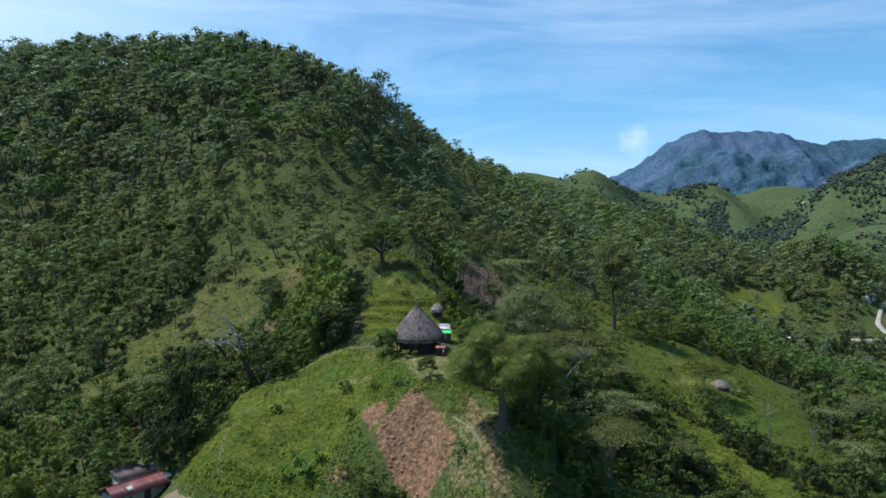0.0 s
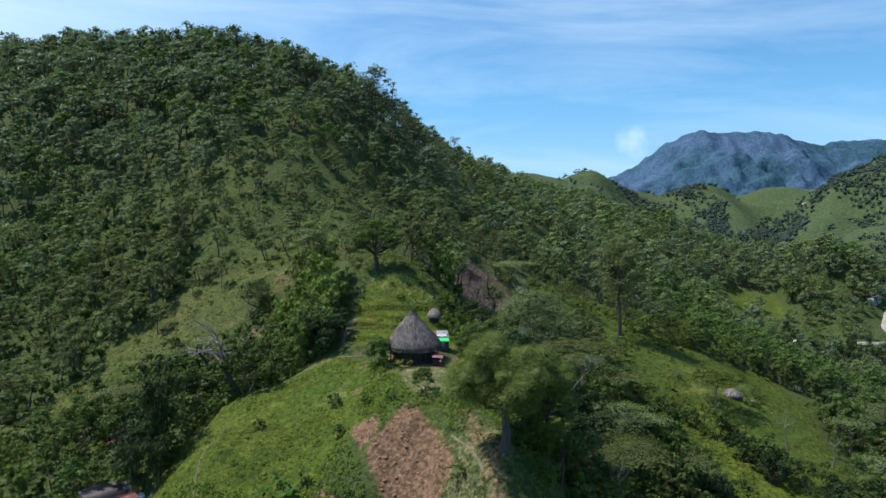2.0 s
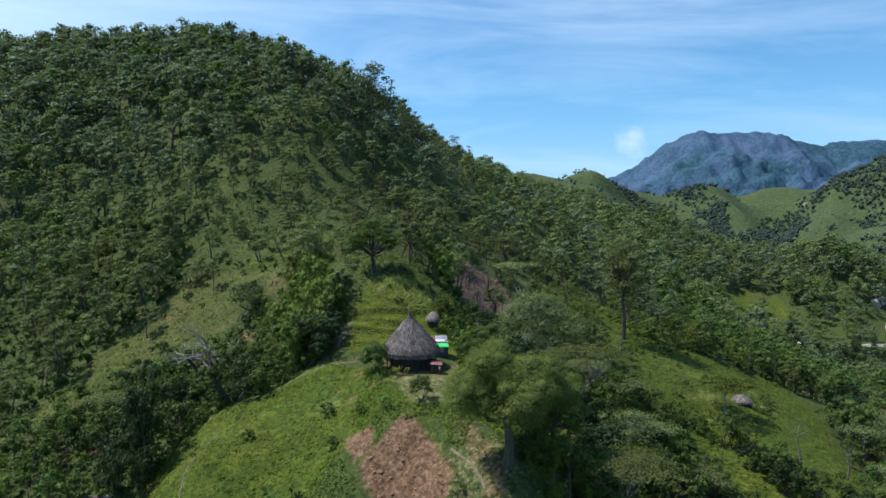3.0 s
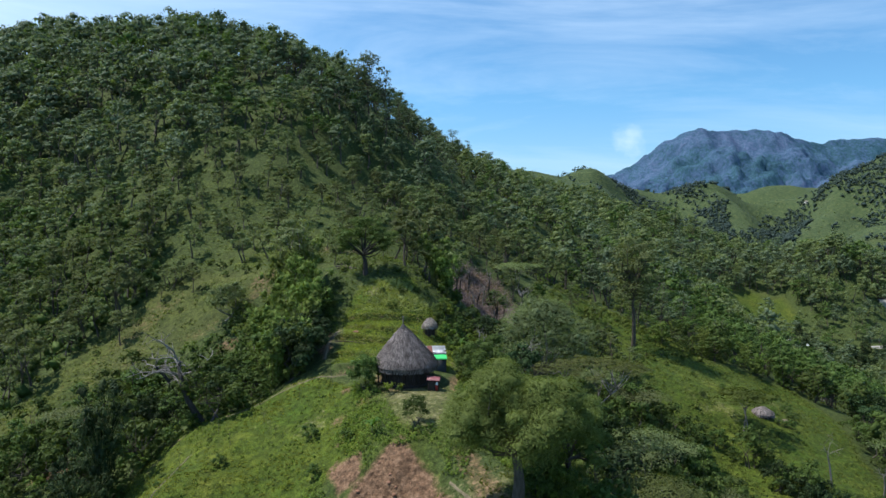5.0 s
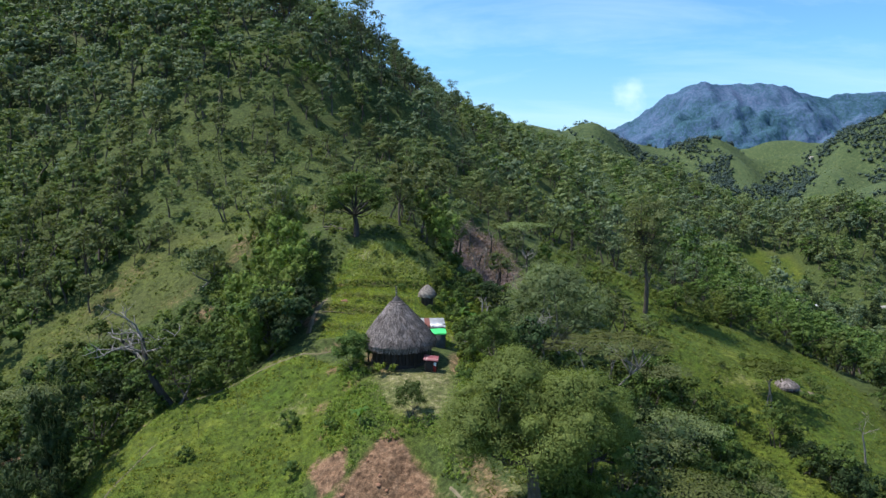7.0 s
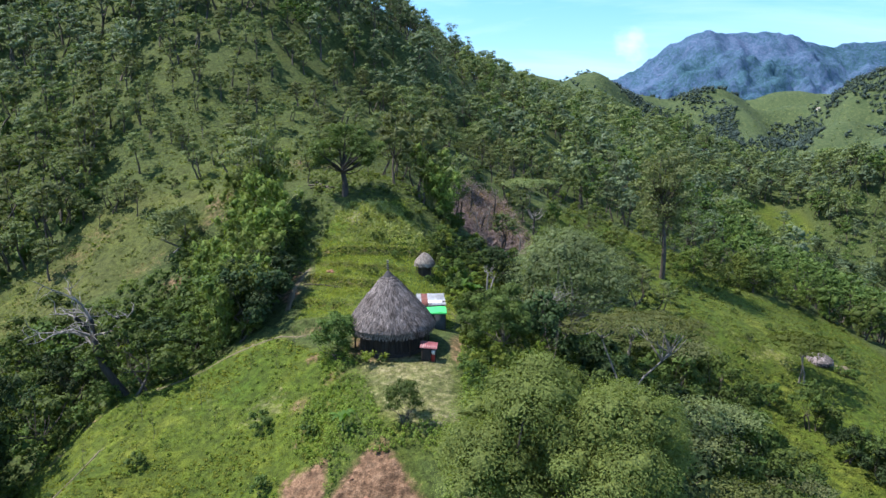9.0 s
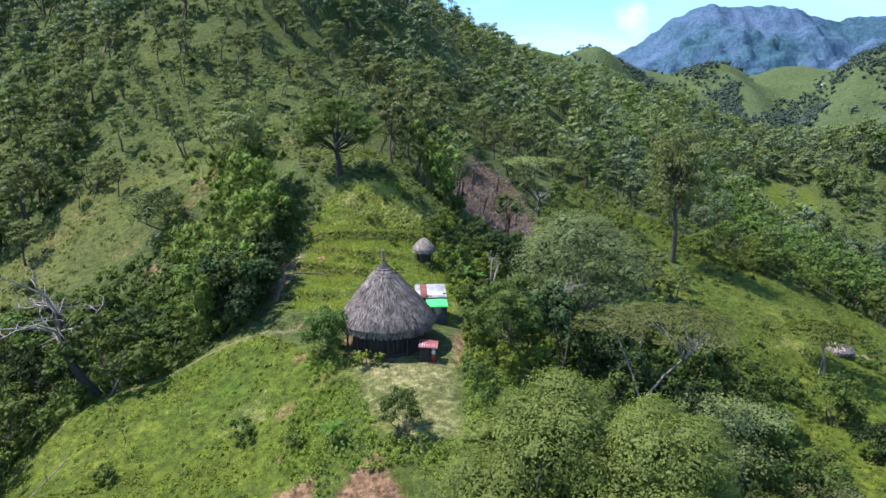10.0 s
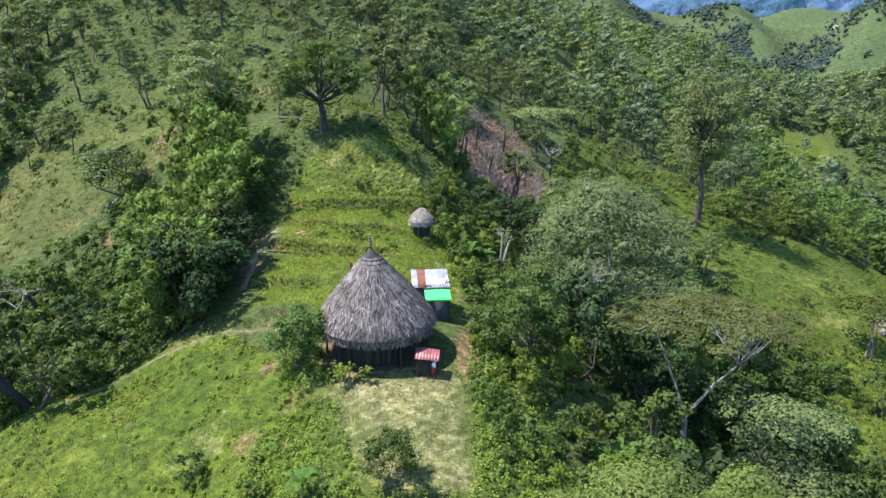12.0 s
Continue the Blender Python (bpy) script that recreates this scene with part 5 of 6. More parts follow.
HILL = Kind("eucalyptus_tree", "open-crowned grey-green eucalyptus on the hillside", "tree", "trees on the hillside",
            [tree_shape(70 + k, 8.6, 6.4, 0.36, 13, 54, 0.23, 0.17, "dome" if k % 3 else "open", heart=0.5, stems=1 + k % 2, sides=4, lean=0.09, limbs=8, rings=3, tuft=1.1, corners=3, narrow=0.36, flat=0.5) for k in range(8)], M_BARK, L_HILL)


VALE = Kind("valley_tree", "dark green open-crowned tree in the valley", "tree", "trees in the valley",
            [tree_shape(75 + k, 8.0, 7.4, 0.3, 18, 44, 0.19, 0.17, "lobed" if k % 2 else "dome", heart=0.5, stems=1 + k % 2, sides=4, lean=0.09, limbs=9, rings=3, tuft=1.3, corners=3, narrow=0.45, flat=0.5) for k in range(4)], M_BARK, L_GULLY)


def bamboo_shape(seed, height, spread, culms):
    rng = np.random.default_rng(seed)
    wood, crown = [], Geo()
    for c in range(culms):
        a, r = rng.random() * 2 * np.pi, spread * math.sqrt(rng.random())
        h = height * (0.6 + 0.45 * rng.random())
        out = np.array([math.cos(a), math.sin(a), 0])
        foot = out * r * 0.35 + [0, 0, -0.2]
        t = np.linspace(0, 1, 7)
        p = foot + out * (r * 0.9 * t ** 2.2 + 0.9 * t ** 5)[:, None] + np.outer(h * (t - 0.18 * t ** 4), [0, 0, 1.0])
        wood.append(tube(Geo(), p, np.linspace(0.055, 0.012, 7), 4))
        for u in (0.34, 0.55, 0.76, 0.95)[c % 2::2] + (0.9,) * (c % 3 == 0):
            q = np.array([np.interp(u, t, p[:, i]) for i in range(3)])
            w = spread * (0.34 + 0.16 * rng.random()) * (1.15 - 0.4 * u)
            w *= 1.35
            clump(crown, rng, q, [w, w, w * 1.2], 44, 0.19, droop=0.5, narrow=0.24, inner=0.5, corners=3, heart=0.45)
    return wood, crown


M_CULM = solid_material("bamboo_culm", [(0.3, (0.10, 0.13, 0.03)), (0.7, (0.22, 0.23, 0.08))], scale=3.0, rough=0.5)
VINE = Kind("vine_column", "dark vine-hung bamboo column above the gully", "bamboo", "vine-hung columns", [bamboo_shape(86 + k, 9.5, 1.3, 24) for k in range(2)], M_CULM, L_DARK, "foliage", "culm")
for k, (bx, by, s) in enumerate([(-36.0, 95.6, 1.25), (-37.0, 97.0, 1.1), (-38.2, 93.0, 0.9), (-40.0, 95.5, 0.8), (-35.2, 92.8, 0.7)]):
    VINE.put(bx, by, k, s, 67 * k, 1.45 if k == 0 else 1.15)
BAMBOO = Kind("bamboo_clump", "tall arching green bamboo clump", "bamboo", "bamboo clumps", [bamboo_shape(80 + k, 9.0, 1.6, 24) for k in range(4)], M_CULM, L_BAMBOO, "foliage", "culm")
for k, (bx, by, s) in enumerate([(-17.3, 112.5, 1.0), (-17.2, 118.0, 1.15), (-17.6, 123.0, 1.3), (-18.2, 128.0, 1.35), (-21.5, 126, 1.4), (-21.0, 115.5, 1.05), (-22.5, 120.5, 1.3), (-19.5, 134.5, 1.15), (-0.6, 140.0, 1.15), (1.8, 138.5, 1.05), (1.0, 141, 0.9), (-23, 131, 1.4), (-26, 123, 1.1), (-21, 110.5, 0.6), (-16.9, 109.4, 1.05), (-18.6, 107.8, 0.9), (-17.0, 115.3, 1.2), (10.0, 80, 0.7), (12.5, 83, 0.7), (10.8, 77.5, 0.65), (14, 80, 0.65), (76, 172, 0.6), (79, 169.5, 0.55), (70, 170, 0.6), (73, 168.6, 0.45), (66, 168.4, 0.5), (61, 168.5, 0.55), (57.5, 170, 0.6), (63, 170.5, 0.6), (68, 173, 0.7), (59, 174, 0.7), (55, 175, 0.6), (83, 172, 0.6), (-60, 95, 0.8), (-56, 91, 0.7), (-64, 100, 0.8), (-51, 88, 0.55), (-68, 97, 0.8), (-47, 86, 0.5), (-58, 100, 0.75), (-62, 104, 0.8), (-54, 96, 0.7), (-65, 95, 0.7), (-55, 102, 0.6), (9.5, 78, 0.4), (11, 74.5, 0.35)]):
    BAMBOO.put(bx - (1.6 if bx < -15 and bx > -24 else 0), by, k, s, 67 * k, 1.0)


def banana_shape(seed):
    rng = np.random.default_rng(seed)
    wood, crown = Geo(), Geo()
    tube(wood, bent((0, 0, -0.2), (rng.normal(0, 0.15), rng.normal(0, 0.15), 1.7), rng, 4, 0.04), [0.15, 0.13, 0.11, 0.07], 7)
    for c in range(9):
        a = c * 2.4 + rng.random() * 0.5
        out, side = np.array([math.cos(a), math.sin(a), 0]), np.array([-math.sin(a), math.cos(a), 0])
        t = np.linspace(0, 1, 7)
        le, rise = 1.7 + 0.5 * rng.random(), 0.5 + 0.9 * rng.random()
        mid = np.array([0, 0, 1.65]) + np.outer(t * le * 0.85, out) + np.outer(rise * np.sin(t * 2.3) * 1.1, [0, 0, 1.0])
        w = 0.27 * np.sin(np.pi * np.clip(t * 0.93 + 0.05, 0, 1)) ** 0.6
        p = np.concatenate([mid + np.outer(w, side) - [0, 0, 0.06], mid, mid - np.outer(w, side) - [0, 0, 0.06]])
        i = np.arange(6)
        crown.add(p, np.concatenate([np.stack([i, i + 1, i + 8, i + 7], -1), np.stack([i + 7, i + 8, i + 15, i + 14], -1)]))
    return wood, crown


BANANA = Kind("banana_plant", "banana plant with broad arching green leaves", "banana plant", "banana plants", [banana_shape(90 + k) for k in range(3)], M_CULM, L_BANANA, "leaves", "stem")
for k, (bx, by) in enumerate([(2.4, 121), (3.2, 119.4), (3.8, 122), (2.6, 124), (4.6, 120.5), (-17, 81.5), (-15.2, 82.4), (-19, 81), (-16, 79.8), (-18, 83), (-38.0, 93.4), (-41, 94.5), (-36.5, 84.6), (-6.3, 88.9), (10, 93), (12, 95)]):
    BANANA.put(bx, by, k, (0.62 if -20 < bx < -14 else 0.5 if by < 89 else 0.66) + 0.2 * (k % 3) / 2, 53 * k)


def dead_tree(name, label, seed, height, spread, limbs, x, y, thick, mat=None, turn=0.0, rise=0.12, lean=0.1, aim=None):
    rng = np.random.default_rng(seed)
    ob = thing(name, label, "dead tree", pose(x, y, land(x, y) - 0.2, 0, 0, turn))
    stem = Geo()
    top = np.array([-height * lean, 0, height * 0.62])
    line = bent((0, 0, -0.3), top, rng, 6, 0.06)
    tube(stem, line, np.linspace(thick * 1.4, thick * 0.8, 6), 8)
    part("trunk", stem, M_BARK if mat is None else mat, ob, smooth=True)
    for c in range(limbs):
        a = c * 2.4 + rng.random() if aim is None else radians(aim) + rng.normal(0, 0.8)
        base = line[-1] if c < 3 else line[3 + c % 2]
        limb = Geo()
        path = crooked(base, [math.cos(a), math.sin(a), 0.25 + rng.random() * 0.5], spread * (0.38 + 0.3 * rng.random()), rng, 8, 0.34, rise)
        tube(limb, path, np.linspace(thick * 0.4, thick * 0.07, 8), 6)
        for s in range(6):
            q = path[2 + s % 5]
            tube(limb, crooked(q, rng.standard_normal(3) + [math.cos(a), math.sin(a), 0.4], spread * (0.1 + 0.16 * rng.random()), rng, 5, 0.4), np.linspace(thick * 0.18, 0.012, 5), 4)
        part("limb", limb, M_DEAD, ob, smooth=True)
    return ob


dead_tree("bare_tree", "bleached bare tree with a black trunk and crooked grey branches", 101, 11.5, 9.5, 8, -27.8, 103.5, 0.30, M_CHAR, rise=-0.02, lean=0.25, aim=180)
dead_tree("bare_tree", "charred black leaning snag in the gully", 102, 11.0, 6.0, 4, -34.6, 115.0, 0.24, M_CHAR, 10, 0.05, 0.3)
dead_tree("bare_tree", "charred black leaning snag in the gully", 103, 10.0, 3.0, 3, -32.6, 115.2, 0.2, M_CHAR, 40, 0.05, 0.12)
for k, (bx, by, h, s, n) in enumerate([(56.5, 118.5, 8, 5.5, 3), (64, 119, 6.5, 4, 3), (5.4, 118, 7.5, 2.2, 3), (6.3, 119.5, 6.5, 2.0, 3), (62, 172, 9, 6, 4), (7, 148, 6, 3, 5), (11, 152, 6.5, 3, 5), (9, 158, 6, 3, 5), (12.5, 146, 6, 2.4, 5), (86, 150, 7, 5, 4), (76, 136, 6.5, 4.5, 4), (72, 122, 6, 4, 4), (32, 128, 7, 4, 4)]):
    dead_tree("bare_tree", "leafless pale-stemmed tree on the slope", 110 + k, h, s, n, bx, by, 0.11, M_DEAD, 70 * k, 0.25)

dead_tree("bare_tree", "slender dark snag with bare limbs beside the spreading tree", 104, 10.5, 5.5, 4, 10.7, 106.8, 0.13, M_BARK, 0, 0.1, 0.03, aim=20)
dead_tree("bare_tree", "dark bare tree above the cleared slope", 105, 9, 4.5, 6, 17.2, 158.3, 0.16, M_CHAR, 30, 0.3, 0.03)

for k, (bx, by, h) in enumerate([(4.6, 146.5, 6.5), (8.2, 150.5, 7.0), (3.2, 155.5, 6.0), (10.4, 163.0, 6.5), (6.2, 160.5, 6.0), (13.0, 157.0, 7.0)]):
    dead_tree("bare_tree", "charred standing stem on the cleared slope", 140 + k, h, 2.6, 4, bx, by, 0.12, M_CHAR, 50 * k, 0.35, 0.05)

# flat-topped trees over the eastern gullies
for k, (bx, by, s) in enumerate([(96, 168, 0.9), (104, 180, 1.0), (112, 172, 1.1), (100, 150, 1.0), (118, 196, 1.1), (92, 185, 0.9), (126, 182, 1.2), (84, 140, 0.8), (110, 210, 1.0), (22, 98.5, 0.75), (26, 108, 0.8), (-48, 112, 0.7), (-41, 121, 0.6), (30, 124, 0.8), (104, 135, 1.0), (73.5, 130, 0.75), (80, 137, 0.8), (78, 128, 0.7), (88, 145, 0.85), (70, 116, 0.7), (30, 112, 0.75), (35, 104, 0.7), (24, 126, 0.7)]):
    FLAT.put(bx, by, k, s, 40 * k)

for k, (bx, by) in enumerate([(180, 931), (186, 934), (192, 933), (199, 936), (388, 840)]):
    BROAD.put(bx, by, k, 1.5, 70 * k, 1.0, "round dark tree on the crest of a distant grassy knoll")

CONIFER = Kind("dark_conifer", "tall dark narrow tree beside the valley road", "tree", "dark trees by the road", [tree_shape(190 + k, 14.0, 5.0, 0.1, 22, 60, 0.3, 0.2, "tall", sides=5, lean=0.01, flat=1.2, tuft=1.4, corners=3) for k in range(2)], M_BARK, L_DARK)
for k, (bx, by, bs) in enumerate([(153.5, 314, 0.95), (184, 318, 0.7), (188, 321, 0.8), (196, 322, 0.7), (178, 314, 0.7)]):
    CONIFER.put(bx, by, k, bs, 50 * k)

# tall slender trees along the crest
CREST = Kind("tall_eucalyptus", "tall slender eucalyptus on the ridge line", "tree", "trees on the ridge line", [tree_shape(170 + k, 15.0, 7.5, 0.38, 18, 34, 0.3, 0.15, "tall", sides=4, lean=0.03, flat=0.55, rings=3, narrow=0.4) for k in range(4)], M_BARK, L_CREST)
for k, (bx, by, s) in enumerate([(-34, 226, 0.7), (-30, 224, 0.75), (-24, 227, 1.15), (-20, 228, 1.4), (-17, 229, 1.25), (-22, 231, 1.2), (-14.5, 231, 1.0), (-12, 236, 0.75), (-8.5, 236, 0.75), (-5, 238, 0.6), (0, 248, 0.65), (5, 262, 0.6), (11, 272, 0.6), (17, 290, 0.62), (24, 300, 0.6), (30, 320, 0.66), (38, 340, 0.62), (46, 360, 0.6), (8, 270, 0.5), (20, 296, 0.7), (34, 332, 0.55), (42, 352, 0.7), (50, 372, 0.6), (56, 384, 0.65), (-44, 238, 0.8), (-52, 246, 0.8), (-62, 262, 0.85), (-74, 276, 0.9), (-86, 284, 0.9), (-99, 288, 0.85), (-112, 290, 0.9), (-128, 294, 0.9), (-145, 296, 0.95), (-162, 297, 0.9), (-178, 296, 1.0), (-192, 298, 0.9), (-37, 229, 0.65), (-27, 226, 0.7), (55, 250, 0.9), (48, 228, 0.9), (40, 205, 0.8), (60, 190, 0.8), (50, 175, 0.8), (-92, 286, 0.95), (-106, 289, 0.8), (-120, 292, 1.0), (-152, 297, 0.9), (-68, 270, 0.8)]):
    CREST.put(bx, by, k, s * (1.3 if by > 255 and bx > 0 else 1.0), 61 * k)

# shrubs and trees of the gullies beside the spur
WEST_GULLY = [(-70, 84), (-80, 104), (-66, 108), (-52, 121), (-47, 128), (-37, 130), (-33, 135), (-25, 137), (-18, 134), (-18.5, 118), (-16, 107.6), (-21, 106), (-24, 104), (-30, 101.2), (-36, 93.5), (-40, 94), (-48, 82)]
EAST_LOW = [(60, 96), (68, 108), (74, 122), (76, 134), (80, 142), (84, 152), (110, 156), (125, 130), (100, 90), (70, 84)]
EAST_GULLY = [(8, 79), (4.2, 86), (3.0, 92), (3.2, 104), (3.6, 112), (1.6, 122.5), (0.6, 128), (0.2, 136), (1, 140), (6, 139), (14, 144), (26, 146), (34, 138), (37, 126), (39, 112), (38, 96), (30, 80), (16, 72)]
SPUR_EDGE = [(-7, 96), (-8, 91), (-5.5, 86), (-1, 86), (0.5, 84), (3, 90), (4.5, 98), (2.8, 98), (2, 88), (-3.5, 88), (-5.5, 95)]
px, py, rng = scatter(-84, 115, 72, 158, 3.0, 5)
west, east = poly_mask(px, py, WEST_GULLY, 1.0) > 0.5, np.maximum(poly_mask(px, py, EAST_GULLY, 1.0), poly_mask(px, py, EAST_LOW, 1.0)) > 0.5
n_scrub = n_broad = n_bright = 0
for k in np.nonzero(west | east)[0]:
    x, y = float(px[k]), float(py[k])
    if any(math.hypot(x - a, y - b) < r for a, b, r in ((17.3, 100.5, 3.0), (5.9, 74.6, 3), (5.6, 101, 1.8), (-31.5, 104.6, 3.5), (-36.5, 95, 3), (-40, 89, 7), (-35.5, 90.5, 3.5), (-59, 96, 8))):
        continue
    near_hut = x < 12 and east[k]
    if near_hut:
        (FINE if rng.random() < 0.55 else LEAFY).put(x, y, int(rng.integers(3)), 0.6 + 0.55 * rng.random(), 360 * rng.random(), 0.9 + 0.4 * rng.random())
        continue
    if 13 < x < 22 and 88 < y < 104:
        SCRUB.put(x, y, int(rng.integers(5)), 0.45 + 0.35 * rng.random(), 360 * rng.random())
        continue
    if rng.random() < (0.12 if near_hut else 0.36 if west[k] else 0.3) and n_broad < 150:
        BROAD.put(x, y, int(rng.integers(5)), (0.8 if west[k] else 0.65) + 0.5 * rng.random(), 360 * rng.random(), 0.9 + 0.3 * rng.random())
        n_broad += 1
    elif rng.random() < (0.6 if near_hut else 0.45) and n_bright < 240:
        BRIGHT.put(x, y, int(rng.integers(4)), 0.5 + 0.7 * rng.random(), 360 * rng.random(), 0.8 + 0.4 * rng.random())
        n_bright += 1
    elif n_scrub < 260:
        SCRUB.put(x, y, int(rng.integers(5)), 0.6 + 0.7 * rng.random(), 360 * rng.random(), 0.8 + 0.4 * rng.random())
        n_scrub += 1


def row_of(kinds, pts, step, wide, lo, hi, seed):
    """Shrubs or small trees along a line."""
    r = np.random.default_rng(seed)
    pts = np.array(pts, float)
    at = np.concatenate([[0], np.cumsum(np.hypot(*np.diff(pts, axis=0).T))])
    for k, t in enumerate(np.arange(0, at[-1], step)):
        x, y = np.interp(t, at, pts[:, 0]) + r.normal(0, wide), np.interp(t, at, pts[:, 1]) + r.normal(0, wide)
        kinds[int(r.integers(len(kinds)))].put(float(x), float(y), k, lo + (hi - lo) * r.random(), 360 * r.random(), 0.85 + 0.4 * r.random())


# hedges and thickets round the eastern clearing, the terraces and the gully
row_of([SCRUB, BROAD, SCRUB], [(42.5, 131), (46, 126.4), (49.4, 121.5), (52, 115.5), (57, 109)], 1.1, 0.9, 0.55, 0.95, 401)
row_of([BRIGHT], [(-64, 97), (-58, 93), (-52, 92)], 1.2, 1.5, 0.6, 1.1, 422)
row_of([FINE, FINE, BRIGHT], [(12, 84), (13.5, 78), (15, 71)], 1.2, 1.1, 0.8, 1.25, 423)
row_of([FINE, SCRUB], [(17, 86), (19, 80), (21, 74)], 1.5, 1.3, 0.8, 1.2, 424)
row_of([BROAD, SCRUB], [(50, 119), (54, 112), (60, 106)], 1.8, 1.2, 0.5, 0.8, 402)
row_of([BROAD], [(36.5, 128), (38, 118), (40, 106), (46, 98)], 1.7, 1.0, 0.65, 1.0, 403)
row_of([SCRUB], [(36, 133), (37, 128), (39.5, 116)], 1.5, 0.6, 0.5, 0.9, 404)
row_of([BRIGHT, SCRUB], [(44, 166), (50, 167), (57, 166.5), (66, 167), (76, 168)], 1.3, 0.9, 0.6, 1.1, 405)
row_of([BROAD, BRIGHT], [(45, 170), (56, 171), (70, 172), (84, 168)], 2.2, 1.4, 0.5, 0.8, 406)
row_of([BROAD, SCRUB], [(78, 150), (77, 140), (73, 128), (66, 116)], 1.8, 1.4, 0.5, 0.9, 407)
row_of([LEAFY], [(3.2, 124), (2.4, 130), (2.4, 137), (3.5, 143)], 1.5, 0.5, 0.5, 0.75, 408)
row_of([LEAFY, FINE], [(3.0, 117), (1.4, 125), (0.4, 131)], 1.0, 0.5, 0.5, 0.9, 409)
row_of([SCRUB, BRIGHT, SCRUB], [(-18.0, 108.5), (-18.0, 114), (-17.2, 120), (-16.6, 127), (-17, 133)], 0.8, 0.4, 0.35, 0.6, 410)
row_of([SCRUB, SCRUB, BRIGHT], [(-17, 107.4), (-20, 107), (-23, 105.2), (-28, 103.6), (-33, 99.8), (-36, 94.5)], 0.8, 0.45, 0.5, 0.9, 411)
# dark-leaved trees put in where the hedge's deep shadow lies
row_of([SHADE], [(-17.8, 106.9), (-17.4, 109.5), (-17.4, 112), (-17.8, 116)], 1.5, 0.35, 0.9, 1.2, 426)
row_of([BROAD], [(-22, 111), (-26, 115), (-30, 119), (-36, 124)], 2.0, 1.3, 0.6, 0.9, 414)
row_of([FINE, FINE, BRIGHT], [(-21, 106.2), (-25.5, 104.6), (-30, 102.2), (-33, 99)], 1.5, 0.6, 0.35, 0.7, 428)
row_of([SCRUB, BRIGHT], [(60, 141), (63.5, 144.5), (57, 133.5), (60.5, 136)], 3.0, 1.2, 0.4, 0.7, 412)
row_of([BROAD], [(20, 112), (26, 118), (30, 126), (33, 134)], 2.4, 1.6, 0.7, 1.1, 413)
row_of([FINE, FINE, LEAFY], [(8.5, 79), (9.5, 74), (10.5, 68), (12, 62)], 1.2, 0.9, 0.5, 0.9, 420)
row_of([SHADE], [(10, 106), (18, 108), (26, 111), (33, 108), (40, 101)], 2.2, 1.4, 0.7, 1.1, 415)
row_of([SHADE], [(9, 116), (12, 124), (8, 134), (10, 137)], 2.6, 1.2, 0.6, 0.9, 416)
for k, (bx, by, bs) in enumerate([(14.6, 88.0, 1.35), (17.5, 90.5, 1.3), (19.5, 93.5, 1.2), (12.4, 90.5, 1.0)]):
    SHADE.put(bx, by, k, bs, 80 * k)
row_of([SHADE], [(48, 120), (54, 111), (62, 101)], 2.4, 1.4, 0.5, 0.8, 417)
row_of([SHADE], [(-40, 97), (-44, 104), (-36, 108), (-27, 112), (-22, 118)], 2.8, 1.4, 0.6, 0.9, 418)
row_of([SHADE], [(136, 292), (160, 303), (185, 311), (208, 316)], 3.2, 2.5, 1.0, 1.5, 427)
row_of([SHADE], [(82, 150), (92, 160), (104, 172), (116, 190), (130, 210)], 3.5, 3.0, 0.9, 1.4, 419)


def undergrowth(name, label, polys, step, seed, sizes, leaf_mat, per, leaf, keep=1.0, density=None, bounds=(-120, 130, 66, 240), low=0.6, patches=0.0, heart=0.0):
    """Low leafy growth nobody could count, as one mesh."""
    x, y, rng = scatter(*bounds, step, seed)
    ok = rng.random(len(x)) < keep
    if polys:
        ok &= np.max([poly_mask(x, y, p, 1.0) for p in polys], axis=0) > 0.5
    if patches:
        ok &= _wave(x, y, patches, 33) + 0.5 * _wave(x, y, patches * 0.4, 34) > rng.normal(0.1, 0.25, len(x))
    if density is not None:
        ok &= rng.random(len(x)) < density(x, y)
    ok &= (np.hypot(x + 3.55, y - 101.2) > 3.7) & (np.max([line_mask(x, y, p, 0.3) for p in PATHS], axis=0) < rng.random(len(x)) * 1.4)
    x, y = x[ok], y[ok]
    z = land_many(x, y)
    geo = Geo()
    for q in zip(x, y, z):
        s = sizes[0] + (sizes[1] - sizes[0]) * rng.random() ** 2
        clump(geo, rng, np.array(q) + [0, 0, s * 0.35 * low / 0.6], [s, s, s * low * (1 + 0.6 * rng.random())], per, leaf, inner=0.4, corners=3, heart=heart)
    return tagged(new(name, geo.mesh(name, leaf_mat)), label, "undergrowth", kind="stuff")


